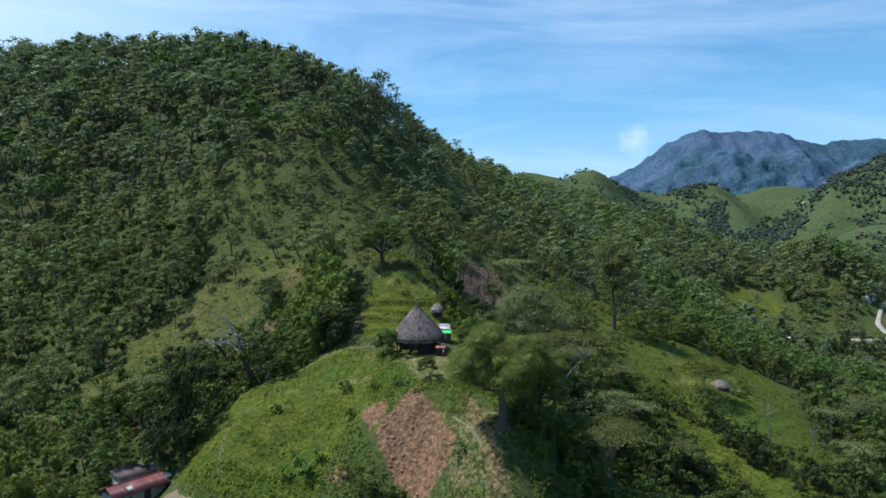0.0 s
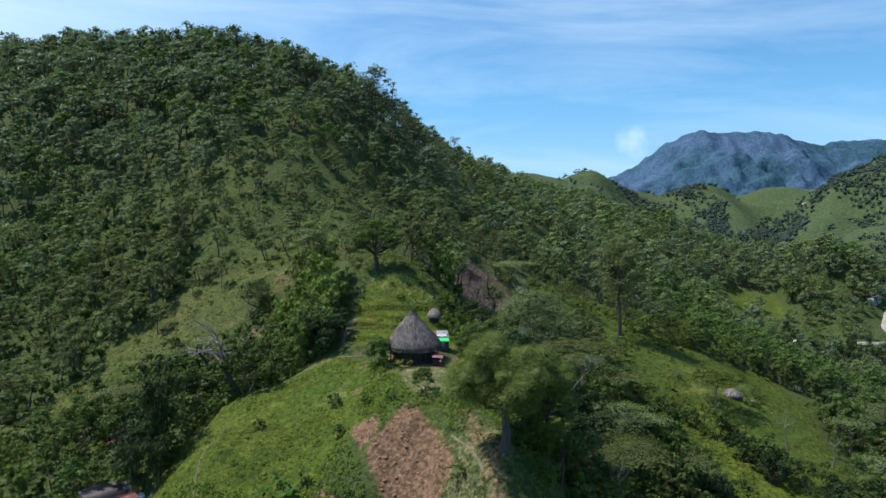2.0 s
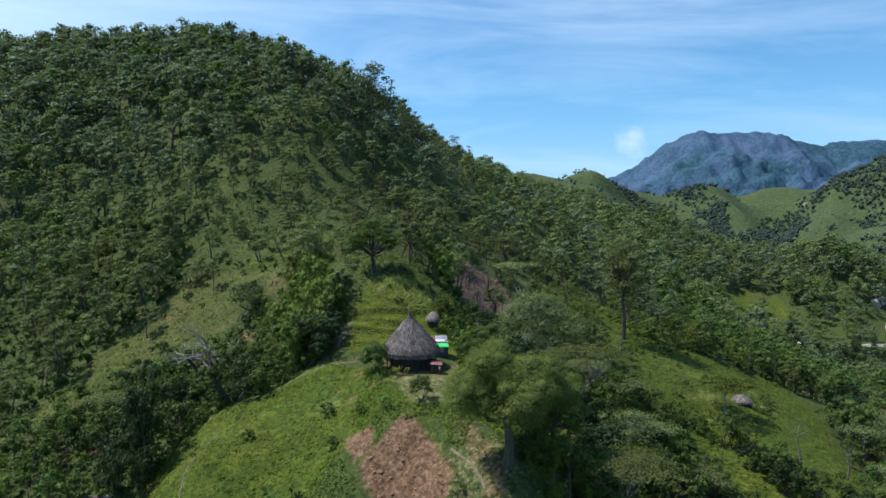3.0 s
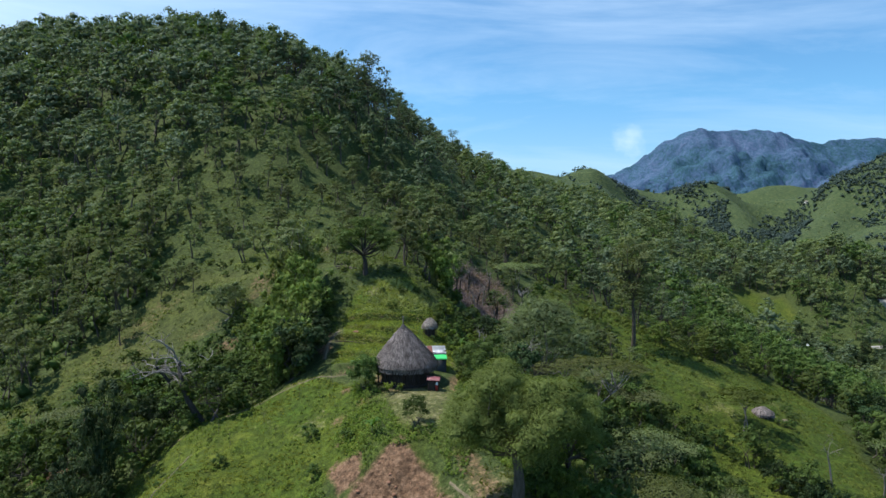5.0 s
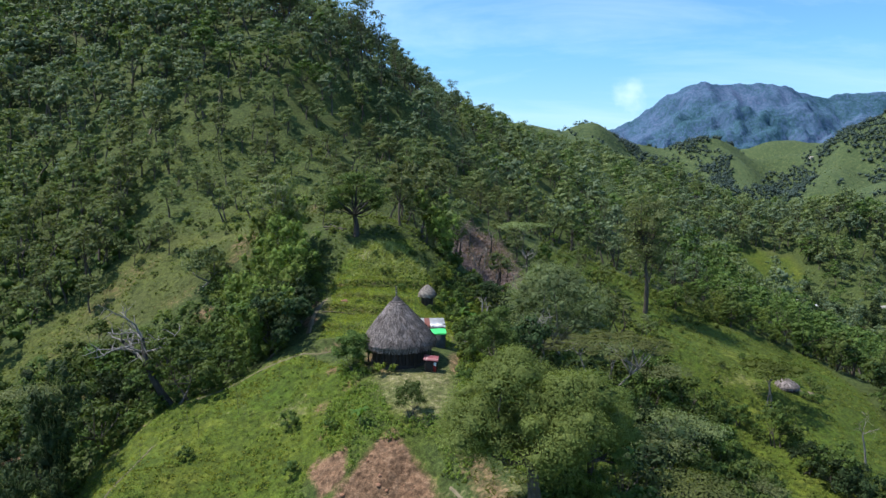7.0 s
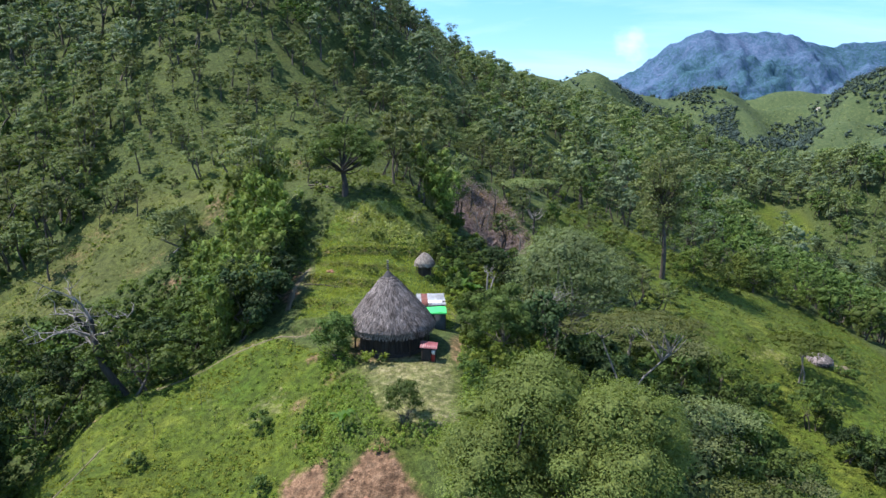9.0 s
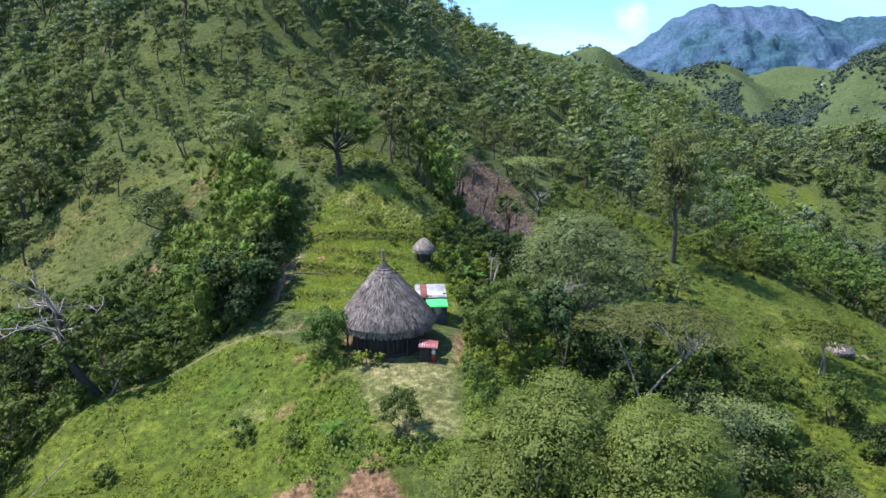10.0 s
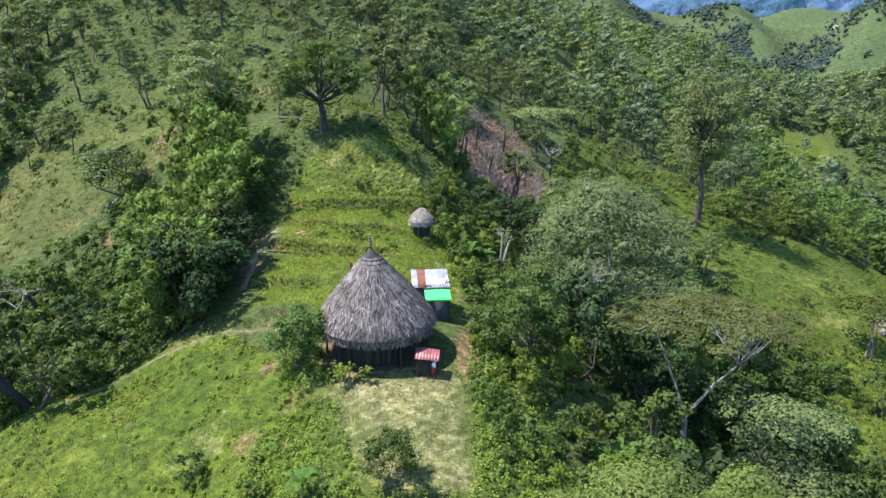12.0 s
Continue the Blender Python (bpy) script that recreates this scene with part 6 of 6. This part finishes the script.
undergrowth("gully_undergrowth", "tangled green undergrowth filling the gullies", [WEST_GULLY, EAST_GULLY, EAST_LOW], 1.6, 7, (0.5, 1.3), L_GULLY, 30, 0.15, 0.85, bounds=(-84, 115, 70, 158), heart=0.5)
HILL_FOOT = [(-78, 150), (-50, 152), (-25, 142), (-8, 142), (-2, 165), (-30, 185), (-66, 190)]
SPUR_WEEDS = [SPUR_EDGE, [(-10.6, 88), (-13, 84), (-16, 76), (-10, 70), (-5, 72), (-7.8, 79), (-9.2, 82.6), (-9.6, 83.6), (-10.6, 85)], [(-6.8, 87.4), (-7.0, 84.4), (-6.2, 85.6), (-4.4, 87.4)], [(0.6, 85), (0.9, 81.4), (2.4, 80.6), (3.6, 85), (2.5, 88)], [(-2.4, 73), (-1, 66), (6, 64), (4.2, 69.4), (1.2, 72.6)], [(6.6, 80), (9, 72), (9.5, 64), (12, 64), (11, 80), (4, 92), (3.8, 86)],
              [(-6, 97), (-7.5, 102), (-10, 101), (-9, 96)], [(-6.5, 96), (-9.5, 95), (-10.5, 90), (-8, 86.5), (-4, 86.5), (-3.7, 90)], [(2.2, 86), (2.3, 99), (3.4, 108), (3.2, 116), (6, 118), (7, 100), (6.5, 86)], [(-32, 86), (-30, 80), (-16, 74), (-14, 79), (-20, 82)]]
undergrowth("spur_undergrowth", "bright leafy weeds around the yard and the cut", SPUR_WEEDS, 0.42, 8, (0.16, 0.5), L_WEED, 30, 0.07, 0.92, low=1.1, bounds=(-34, 14, 62, 120))
undergrowth("spur_weeds", "tall yellow-green weeds along the yard", SPUR_WEEDS, 0.95, 9, (0.2, 0.7), L_SCRUB, 44, 0.085, 0.5, bounds=(-34, 14, 62, 120))
undergrowth("mound_weeds", "tangled weeds round the mound above the terraces", [[(-17.5, 119), (-13.6, 120), (-13.2, 134), (-17.5, 137)], [(-16, 134.5), (-12, 136.5), (-3, 137), (1, 132), (2, 140), (-4, 146), (-18, 146)], [(-1.6, 127.5), (1.5, 124), (1.5, 138), (-3, 138), (-1.2, 132)], [(-10.5, 117.9), (-3, 118.1), (-3, 119.5), (-10, 119.3)]], 0.75, 14, (0.2, 0.65), L_SCRUB, 34, 0.1, 0.75, bounds=(-19, 4, 116, 148))
undergrowth("field_crop", "low leafy crop plants covering the field", [FIELD], 0.5, 10, (0.2, 0.5), L_GRASS, 14, 0.10, 0.6, bounds=(-37, -5, 76, 108), low=0.12, patches=5.0)
undergrowth("field_weeds", "rank green weeds standing in patches on the field", [FIELD], 0.7, 15, (0.15, 0.45), L_WEED, 26, 0.075, 0.5, bounds=(-37, -5, 76, 108), low=0.8, patches=3.4)
undergrowth("slope_tufts", "scattered leafy tufts on the open slopes", [LEFT_GRASS, EAST_CLEAR, EAST_GRASS, HILL_FOOT], 0.95, 13, (0.25, 0.8), L_SLOPE, 16, 0.14, 0.7, bounds=(-75, 80, 98, 180), low=0.3, patches=4.0)


# thickets on the grass below the tall tree
SAPLING = Kind("young_tree", "young bushy tree on the grassy eastern slope", "tree", "young trees on the eastern slope",
               [tree_shape(260 + k, 4.6, 4.0, 0.2, 16, 36, 0.15, 0.08, "lobed" if k % 2 else "dome", stems=1 + k % 2, sides=4, limbs=5, rings=3, tuft=1.2, corners=3, heart=0.5, narrow=0.42) for k in range(4)], M_BARK, L_SCRUB)
undergrowth("slope_thicket", "patchy yellow-green scrub on the grassy eastern slope", [EAST_GRASS], 1.7, 27, (0.4, 1.15), L_SCRUB, 30, 0.15, 0.75, bounds=(14, 64, 140, 192), low=0.75, patches=6.0, heart=0.5)
px, py, rng = scatter(16, 62, 142, 190, 4.6, 28)
for x, y in zip(px, py):
    if poly_mask(np.array([x]), np.array([y]), EAST_GRASS, 1.0)[0] > 0.5 and math.hypot(x - 39.7, y - 160.6) > 4 and rng.random() < 0.75:
        SAPLING.put(float(x), float(y), int(rng.integers(4)), 0.45 + 0.55 * rng.random(), 360 * rng.random(), 0.9 + 0.4 * rng.random())


# woods: the nearest stretch as trees of their own, the rest as one mesh
def woods():
    x, y, rng = scatter(-330, 420, 100, 470, 4.75, 21)
    seen = (x > -0.65 * y - 10) & (x < 0.65 * y)
    hidden = (x < -20) & (y > 305 + 0.1 * np.abs(x)) | (x < 60) & (y > 420) | (x < 0) & (y > 330)
    ok = seen & ~hidden & (rng.random(len(x)) < forest(x, y) * np.where(x > 20, 0.72, 1.0))
    ok &= (y > 138) | (np.maximum(poly_mask(x, y, WEST_GULLY, 1), poly_mask(x, y, EAST_GULLY, 1)) < 0.3) & (np.abs(x) > 45)
    ok &= ~((x > 1) & (x < 60) & (y < 140))
    for a, b, r in ((39.7, 160.6, 6), (-12, 136, 6), (152, 321, 7), (168, 322, 6), (214, 333, 9), (190, 333, 6), (222, 350, 8)):
        ok &= np.hypot(x - a, y - b) > r
    x, y = x[ok], y[ok]
    order = np.argsort(np.hypot(x, y - 100))
    x, y = x[order], y[order]
    z = land_many(x, y)
    lite = [tree_shape(150 + k, 9.2, 6.8, 0.36, 11, 31, 0.31, 0.20, "dome" if k % 3 else "open", heart=0.5, stems=1, sides=3, lean=0.10, limbs=5, rings=3, tuft=1.15, corners=3, narrow=0.38, flat=0.46) for k in range(10)]
    coarse = [tree_shape(160 + k, 9.2, 6.8, 0.36, 9, 25, 0.36, 0.20, "dome" if k % 3 else "open", heart=0.5, stems=1, sides=3, lean=0.10, limbs=4, rings=3, tuft=1.25, corners=3, narrow=0.46, flat=0.46) for k in range(6)]
    far = Geo()
    for k in range(len(x)):
        s, turn, tall = 0.6 + 0.65 * rng.random() ** 1.2, 360 * rng.random(), 0.85 + 0.35 * rng.random()
        west_side = min(1.0, max(0.0, (-30 - x[k]) / 40))
        s *= (0.95 + 0.35 * min(1.0, max(0.0, (y[k] - 160) / 60)) * west_side) if y[k] > 140 or x[k] > 0 else 1.0
        if x[k] > 20 and y[k] > 180:
            s *= 1.0 + 0.4 * min(1.0, (y[k] - 180) / 60)
        if 4 < x[k] < 62 and y[k] < 200:
            s *= 0.85
        if 105 < x[k] < 240 and 240 < y[k] < 362:
            s *= 0.62
        if -85 < x[k] < -6 and 138 < y[k] < 205 and not (x[k] < -56 and y[k] < 172):
            s *= float(np.interp(y[k] - 0.25 * (x[k] + 40) * (x[k] < -40), [150, 172, 205], [0.66, 0.74, 0.95]))
        if 205 < y[k] < 250 and -40 < x[k] <= -6:
            s *= 0.95
        if y[k] > 225 and -12 < x[k] < 70:
            s *= 0.82
        if k < 290:
            (VALE if x[k] > 58 else HILL).put(float(x[k]), float(y[k]), int(rng.integers(8)), s, turn, tall, sink=0.15)
            continue
        m = Matrix.Translation((x[k], y[k], z[k] - 0.1)) @ Matrix.Rotation(radians(turn), 4, "Z") @ Matrix.Diagonal((s, s, s * tall, 1))
        w, c = lite[int(rng.integers(10))] if y[k] < 215 and x[k] < 110 else coarse[int(rng.integers(6))]
        far.merge(w, m, 0).merge(c, m, 3 if x[k] > 62 and y[k] < 240 or rng.random() < 0.14 else 2 if rng.random() < (0.4 if x[k] > 15 and y[k] > 200 else 0.18) else 1 if x[k] > 8 or y[k] < 165 + 55 * rng.random() else 2)
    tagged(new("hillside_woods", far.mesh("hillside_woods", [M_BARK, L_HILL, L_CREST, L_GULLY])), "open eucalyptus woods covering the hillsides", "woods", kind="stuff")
    return len(x)


woods()
# young trees standing singly on the open western slope
for k, (tx, ty, ts) in enumerate([(-47.7, 156.6, 0.85), (-57.3, 156.4, 0.9), (-49.5, 145.2, 0.45), (-47.9, 147.2, 0.55), (-47.4, 149.7, 0.5), (-36.0, 149.4, 0.75), (-30.3, 147.0, 0.85), (-30.4, 156.6, 0.9), (-34.7, 154.0, 0.7), (-55.3, 147.9, 0.75), (-61, 150, 0.9), (-40, 158, 0.8), (-65, 142, 0.8)]):
    HILL.put(tx, ty, k, ts, 75 * k, 0.95, "young open-crowned gum tree standing singly on the grass")
single("grey_green_tree", "low spreading grey-green tree beside the gully", tree_shape(26, 6.0, 7.0, 0.25, 40, 110, 0.13, 0.14, "dome", stems=2, sides=6, corners=3, tuft=0.9, heart=0.4, limbs=14), M_PALE, L_HILL, -33.5, 133.6)
FLAT.put(17.5, 168.0, 1, 1.0, 20, 0.8)
undergrowth("hill_shrubs", "dense dark shrubs filling the woods beside the open slope", [[(-110, 104), (-78, 102), (-70, 114), (-64, 134), (-58, 143), (-50, 152), (-60, 170), (-80, 190), (-110, 200)]], 2.2, 24, (1.0, 2.3), L_GULLY, 42, 0.21, 0.9, bounds=(-112, -40, 100, 204), low=0.8, heart=0.5)
undergrowth("hill_undergrowth", "low green scrub between the hillside trees", None, 3.7, 23, (0.4, 1.2), L_SCRUB, 20, 0.24, 0.65, heart=0.5, density=lambda x, y: np.clip(forest(x, y), 0, 1) * (np.abs(x) < 0.72 * y + 10) * ((x > -20) | (y < 300)) * ((y > 136) | (x < -62)), bounds=(-240, 200, 100, 400))


FAR_BANDS = [([(236, 930), (262, 900), (277, 860), (280, 800), (276, 750)], 15), ([(334, 850), (316, 800), (295, 745), (290, 715)], 9), ([(300, 722), (331, 702), (366, 752), (405, 812)], 15), ([(316, 846), (312, 838)], 7), ([(414, 856), (417, 850)], 6), ([(318, 940), (330, 900)], 10)]
FAR_SLOPE = [(425, 818), (480, 830), (580, 800), (480, 650), (396, 640), (432, 742)]


def far_woods():
    """Woods of the gullies beyond the valley, in clumps, and low shrubs on the grass."""
    x, y, rng = scatter(60, 720, 470, 990, 4.1, 25)
    bands = np.max([line_mask(x, y, pts, width) for pts, width in FAR_BANDS], axis=0)
    slope = poly_mask(x, y, FAR_SLOPE, 10) * np.clip(0.4 + 0.9 * _wave(x, y, 32, 33), 0.04, 0.8)
    ok = (x < 0.68 * y) & (rng.random(len(x)) < np.max([0.5 * forest(x, y), np.clip(1.5 * bands, 0, 0.95), slope], axis=0))
    low = (x < 0.68 * y) & ~ok & (y > 640) & (rng.random(len(x)) < 0.10 + 0.22 * np.clip(_wave(x, y, 45, 34), 0, 1))
    geo = Geo()
    for a, b, c, tall in zip(x, y, land_many(x, y), ok):
        if tall:
            s = 1.7 + 2.8 * rng.random() ** 1.4
            clump(geo, rng, np.array([a, b, c + s * 0.7]), [s, s, s * 0.95], 22, 0.75, inner=0.6, corners=3, heart=0.55)
    small = Geo()
    for a, b, c in zip(x[low], y[low], land_many(x[low], y[low])):
        s = 0.6 + 0.9 * rng.random()
        clump(small, rng, np.array([a, b, c + s * 0.25]), [s, s, s * 0.6], 9, 0.5, inner=0.5, corners=3, heart=0.5)
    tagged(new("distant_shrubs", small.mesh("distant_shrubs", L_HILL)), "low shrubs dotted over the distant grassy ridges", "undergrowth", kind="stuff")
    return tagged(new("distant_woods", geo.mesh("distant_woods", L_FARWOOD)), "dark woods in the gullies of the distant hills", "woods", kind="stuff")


far_woods()


# ---- small growth ----
def grass(name, label, polys, step, seed, high, mat, blades=5, keep=1.0, bounds=(-75, 80, 70, 180)):
    x, y, rng = scatter(*bounds, step, seed)
    ok = np.max([poly_mask(x, y, p, 0.5) for p in polys], axis=0) > 0.5
    ok &= (rng.random(len(x)) < keep * np.clip(0.75 + 0.6 * _wave(x, y, 2.5, 31), 0.1, 1)) & (np.hypot(x + 3.55, y - 101.2) > 3.5) & (np.max([line_mask(x, y, p, 0.3) for p in PATHS], axis=0) < rng.random(len(x)) * 1.4)
    x, y = x[ok], y[ok]
    z = land_many(x, y)
    k = len(x) * blades
    at = np.repeat(np.stack([x, y, z], -1), blades, 0) + rng.standard_normal((k, 3)) * [step * 0.35, step * 0.35, 0]
    lean = rng.standard_normal((k, 3)) * [1.1, 1.1, 0] + [0, 0, 0.8]
    h = high * (0.5 + rng.random(k))[:, None]
    side = unit(np.cross(lean, rng.standard_normal((k, 3)))) * h * 0.16
    tip = at + unit(lean) * h
    p = np.stack([at - side * 0.6 - [0, 0, 0.05], at + side * 0.6 - [0, 0, 0.05], at + side + (tip - at) * 0.55, tip], 1)
    geo = Geo().add(p.reshape(-1, 3), np.arange(k)[:, None] * 4 + np.arange(4))
    return tagged(new(name, geo.mesh(name, mat)), label, "grass", kind="stuff")


grass("field_grass", "low bright green crop and grass on the field", [FIELD], 0.33, 41, 0.17, L_GRASS, 4, bounds=(-37, -5, 76, 108))
grass("terrace_grass", "bright green crop on the terraces", [TERRACE_PLOT], 0.25, 42, 0.22, L_LIME, 6, bounds=(-16, 4, 104, 140))
grass("mound_grass", "tall pale grass covering the mound above the terraces", [[(-13, 127), (-12.5, 134), (-9, 136.5), (-4, 136), (-1.5, 132), (-1.5, 128.5), (-7, 126)]], 0.26, 45, 0.42, L_MOUND, 5, 1.0, bounds=(-14, 0, 125, 138))
grass("lip_grass", "rank green grass hanging over the terrace lips", [[(x, y + d) for x, y in line] + [(x, y - d) for x, y in line[::-1]] for line, _ in TERRACES[:2] + TERRACES[3:] for d in (0.45,)], 0.22, 46, 0.34, L_MOUND, 5, 1.0, bounds=(-16, 2, 108, 131))
grass("bank_grass", "yellowish rank grass on the bank below the yard", [[(0.6, 84.5), (-0.4, 78), (-1, 66), (12, 64), (9.5, 80), (4, 88), (2.5, 88)]], 0.4, 47, 0.34, L_SLOPE, 5, 0.5, bounds=(-3, 13, 62, 90))
grass("yard_straw", "trodden dry straw scattered over the yard", [YARD], 0.3, 43, 0.16, L_STRAW, 4, 0.55, bounds=(-8, 4, 85, 100))
grass("slope_grass", "coarse grass on the open slopes", [LEFT_GRASS, EAST_CLEAR, EAST_GRASS, HILL_FOOT], 0.66, 44, 0.3, L_SLOPE, 4, 0.75, bounds=(-80, 80, 70, 195))


def bushes():
    """Single low bushes on the field, the slopes and the terraces."""
    low = Kind("low_bush", "low dark green bush in the grass", "bush", "bushes in the grass", [tree_shape(120 + k, 1.3, 1.6, 0.1, 12, 40, 0.085, 0.03, "round", stems=3, sides=4, corners=3, heart=0.5, limbs=5) for k in range(4)], M_BARK, L_GULLY)
    spots = [(-13.2, 93.2, 1.3), (-11.7, 87.0, 1.1), (-22.5, 92.0, 1.0), (-25, 97, 0.4), (-9.5, 92.5, 0.6), (-28, 90, 0.5), (-9, 90.5, 0.9), (-6.6, 118.7, 0.8), (-6.9, 127.2, 1.0), (-4.6, 124.4, 0.9), (-10.4, 133, 0.9), (-3.2, 133.8, 1.1), (-5.5, 131, 1.0), (-8.6, 130.4, 0.8), (-34, 145, 1.2), (-40, 150, 1.3), (-47, 148, 0.9), (-52, 142, 0.8), (-33, 138, 1.1), (-57, 137, 0.8), (-44, 140, 0.7), (-38, 146, 0.9), (57.5, 136, 1.0), (59, 135.5, 1.3), (61.5, 139.5, 1.4), (52, 146, 0.9), (62, 150, 0.8), (46, 140, 0.9), (66, 158, 1.0), (48, 150, 0.7), (55, 147.5, 0.6), (-5.9, 97.6, 0.7), (-4.2, 97.3, 0.6), (-0.6, 120.2, 0.7), (2.6, 97.5, 0.9), (2.9, 95.8, 1.1), (3.2, 103.5, 1.0), (3.4, 105.5, 1.2), (3.5, 108, 1.1), (3.2, 111, 1.2), (2.8, 114, 1.2)]
    for k, (x, y, s) in enumerate(spots):
        low.put(x, y, k, s, 77 * k)


bushes()


STEM = Kind("field_sapling", "thin leafless sapling standing in the field", "sapling", "saplings in the field", [tree_shape(270 + k, 1.9, 0.8, 0.6, 5, 12, 0.05, 0.018, "open", sides=4, limbs=4, corners=3, rings=3) for k in range(2)], M_BARK, L_SHADY)
for k, (sx, sy) in enumerate([(-15.9, 101.2), (-20.5, 100.6), (-19.2, 97.6), (-13.2, 100.2), (-24.0, 97.5), (-22.4, 94.6), (-17.4, 95.2), (-26.5, 93.0), (-12.0, 102.2)]):
    STEM.put(sx, sy, k, 0.8 + 0.25 * (k % 3), 97 * k)


def brush_heap():
    """Felled dry branches strewn on the cleared red slope."""
    rng = np.random.default_rng(61)
    x, y, _ = scatter(-3, 18, 140, 174, 0.72, 62)
    ok = poly_mask(x, y, RED_BRUSH, 1.0) > 0.5
    geo = Geo()
    for a in zip(x[ok], y[ok], land_many(x[ok], y[ok])):
        turn = rng.random() * np.pi
        le = 0.8 + 1.8 * rng.random()
        d = np.array([math.cos(turn), math.sin(turn), rng.normal(0.1, 0.4)]) * le
        tube(geo, bent(np.array(a) - d * 0.4 + [0, 0, 0.25], np.array(a) + d + [0, 0, 0.3], rng, 3, 0.12), [0.07, 0.05, 0.015], 3)
        for s in range(3):
            q = np.array(a) + d * rng.random()
            tube(geo, bent(q, q + rng.standard_normal(3) * 0.8 + [0, 0, 1.0], rng, 3, 0.15), [0.03, 0.02, 0.008], 3)
    return tagged(new("cut_brush", geo.mesh("cut_brush", M_DRYWOOD)), "felled reddish dry brush strewn on the cleared slope", "brush", kind="stuff")


brush_heap()


def stone(name, x, y, s, seed, mat, label):
    rng = np.random.default_rng(seed)
    bm = bmesh.new()
    bmesh.ops.create_icosphere(bm, subdivisions=2, radius=s)
    for v in bm.verts:
        v.co *= 1 + 0.22 * noise.noise(v.co * (1.6 / s) + Vector((seed, 0, 0)))
        v.co.z *= 0.65
    me = bpy.data.meshes.new(name)
    bm.to_mesh(me)
    bm.free()
    me.materials.append(mat)
    ob = new(name, me)
    ob.matrix_basis = pose(x, y, land(x, y) + s * 0.12, 0, 0, 360 * rng.random())
    return tagged(ob, label, "stone", "stones in the cut")


_r = np.random.default_rng(71)
for k in range(60):
    x, y = -4 + _r.normal(0, 2.3), 80.5 + _r.normal(0, 3)
    if float(poly_mask(np.array([x]), np.array([y]), CUT, 1.0)[0]) > 0.4:
        stone("stone", x, y, 0.05 + 0.17 * _r.random() ** 2, k, M_ROADCUT, "rough earth-coloured stone in the bare cut")


def log(x0, y0, x1, y1, r, label="long felled log lying on the terrace edge"):
    a, b = (x0, y0, land(x0, y0) + r), (x1, y1, land(x1, y1) + r)
    ob = tagged(new("log", tube(Geo(), bent(a, b, np.random.default_rng(4), 6, 0.02), np.linspace(r, r * 0.7, 6), 8).mesh("log", M_BARK, True)), label, "log")
    return ob


log(-14.0, 116.4, -9.8, 115.4, 0.06)
for _x0, _y0, _x1, _y1 in ((-17.5, 140.2, -13.6, 138.6), (-17.0, 139.0, -13.8, 138.9), (-16.6, 141.0, -14.2, 138.2)):
    log(_x0, _y0, _x1, _y1, 0.11, "dry reddish-brown fallen branch under the broad tree")


MAIZE = Kind("maize_plant", "small yellow-green maize plant in front of the hut", "maize", "maize by the hut", [banana_shape(95 + k) for k in range(2)], M_CULM, L_WEED, "leaves", "stem")
for k, (mx, my) in enumerate([(-5.2, 97.0), (-4.9, 97.3), (-3.9, 96.9), (-5.6, 97.4), (-5.4, 96.6)]):
    MAIZE.put(mx, my, k, 0.27, 80 * k, 1.4)


def red_flag(x, y):
    z = land(x, y)
    ob = thing("marker_pole", "thin pole with a faded red cloth tied on it", "pole", pose(x, y, z))
    part("pole", tube(Geo(), [(0, 0, -0.3), (0, 0, 1.5)], [0.03, 0.025], 6), M_BARK, ob)
    cloth = Geo()
    t = np.linspace(0, 1, 6)
    a = np.stack([0.03 + 0.16 * t, 0.05 * np.sin(t * 5), 1.45 - 0.1 * t], -1)
    p = np.concatenate([a, a - [0, 0, 0.8]])
    i = np.arange(5)
    f = np.stack([i, i + 1, i + 7, i + 6], -1)
    cloth.add(p, f).add(p + [0, 0.012, 0], f[:, ::-1])
    part("cloth", cloth, M_RED, ob, "faded red cloth")


red_flag(-6.3, 110.5)
for k, (hx, hy) in enumerate([(-11.6, 118.2), (-11.1, 118.0), (-11.3, 118.6)]):
    stone("clod", hx, hy, 0.26, 300 + k, M_ROADCUT, "clod of reddish earth on the terrace")

for k, (bx, by, bs) in enumerate([(-6.8, 75.6, 0.75), (-5.6, 74.6, 0.6), (-8.6, 76.2, 0.5), (-10.5, 78.8, 0.45), (1.6, 75.0, 0.35), (8.5, 78.5, 0.5)]):
    BROAD.put(bx, by, k, bs, 50 * k, 0.95, "leafy bush growing at the foot of the bare cut")

# extra tree added to fill in the right lobe of the mango's crown
single("mango_tree", "added dense green tree standing in for the larger one's right lobe", tree_shape(12, 11.8, 7.6, 0.4, 84, 560, 0.085, 0.3, "lobed", heart=0.5, up=0.35, masses=7, sides=8, lean=0.03, corners=3, limbs=18, narrow=0.34, tuft=1.2), M_BARK, L_MANGO, 11.2, 79.2)
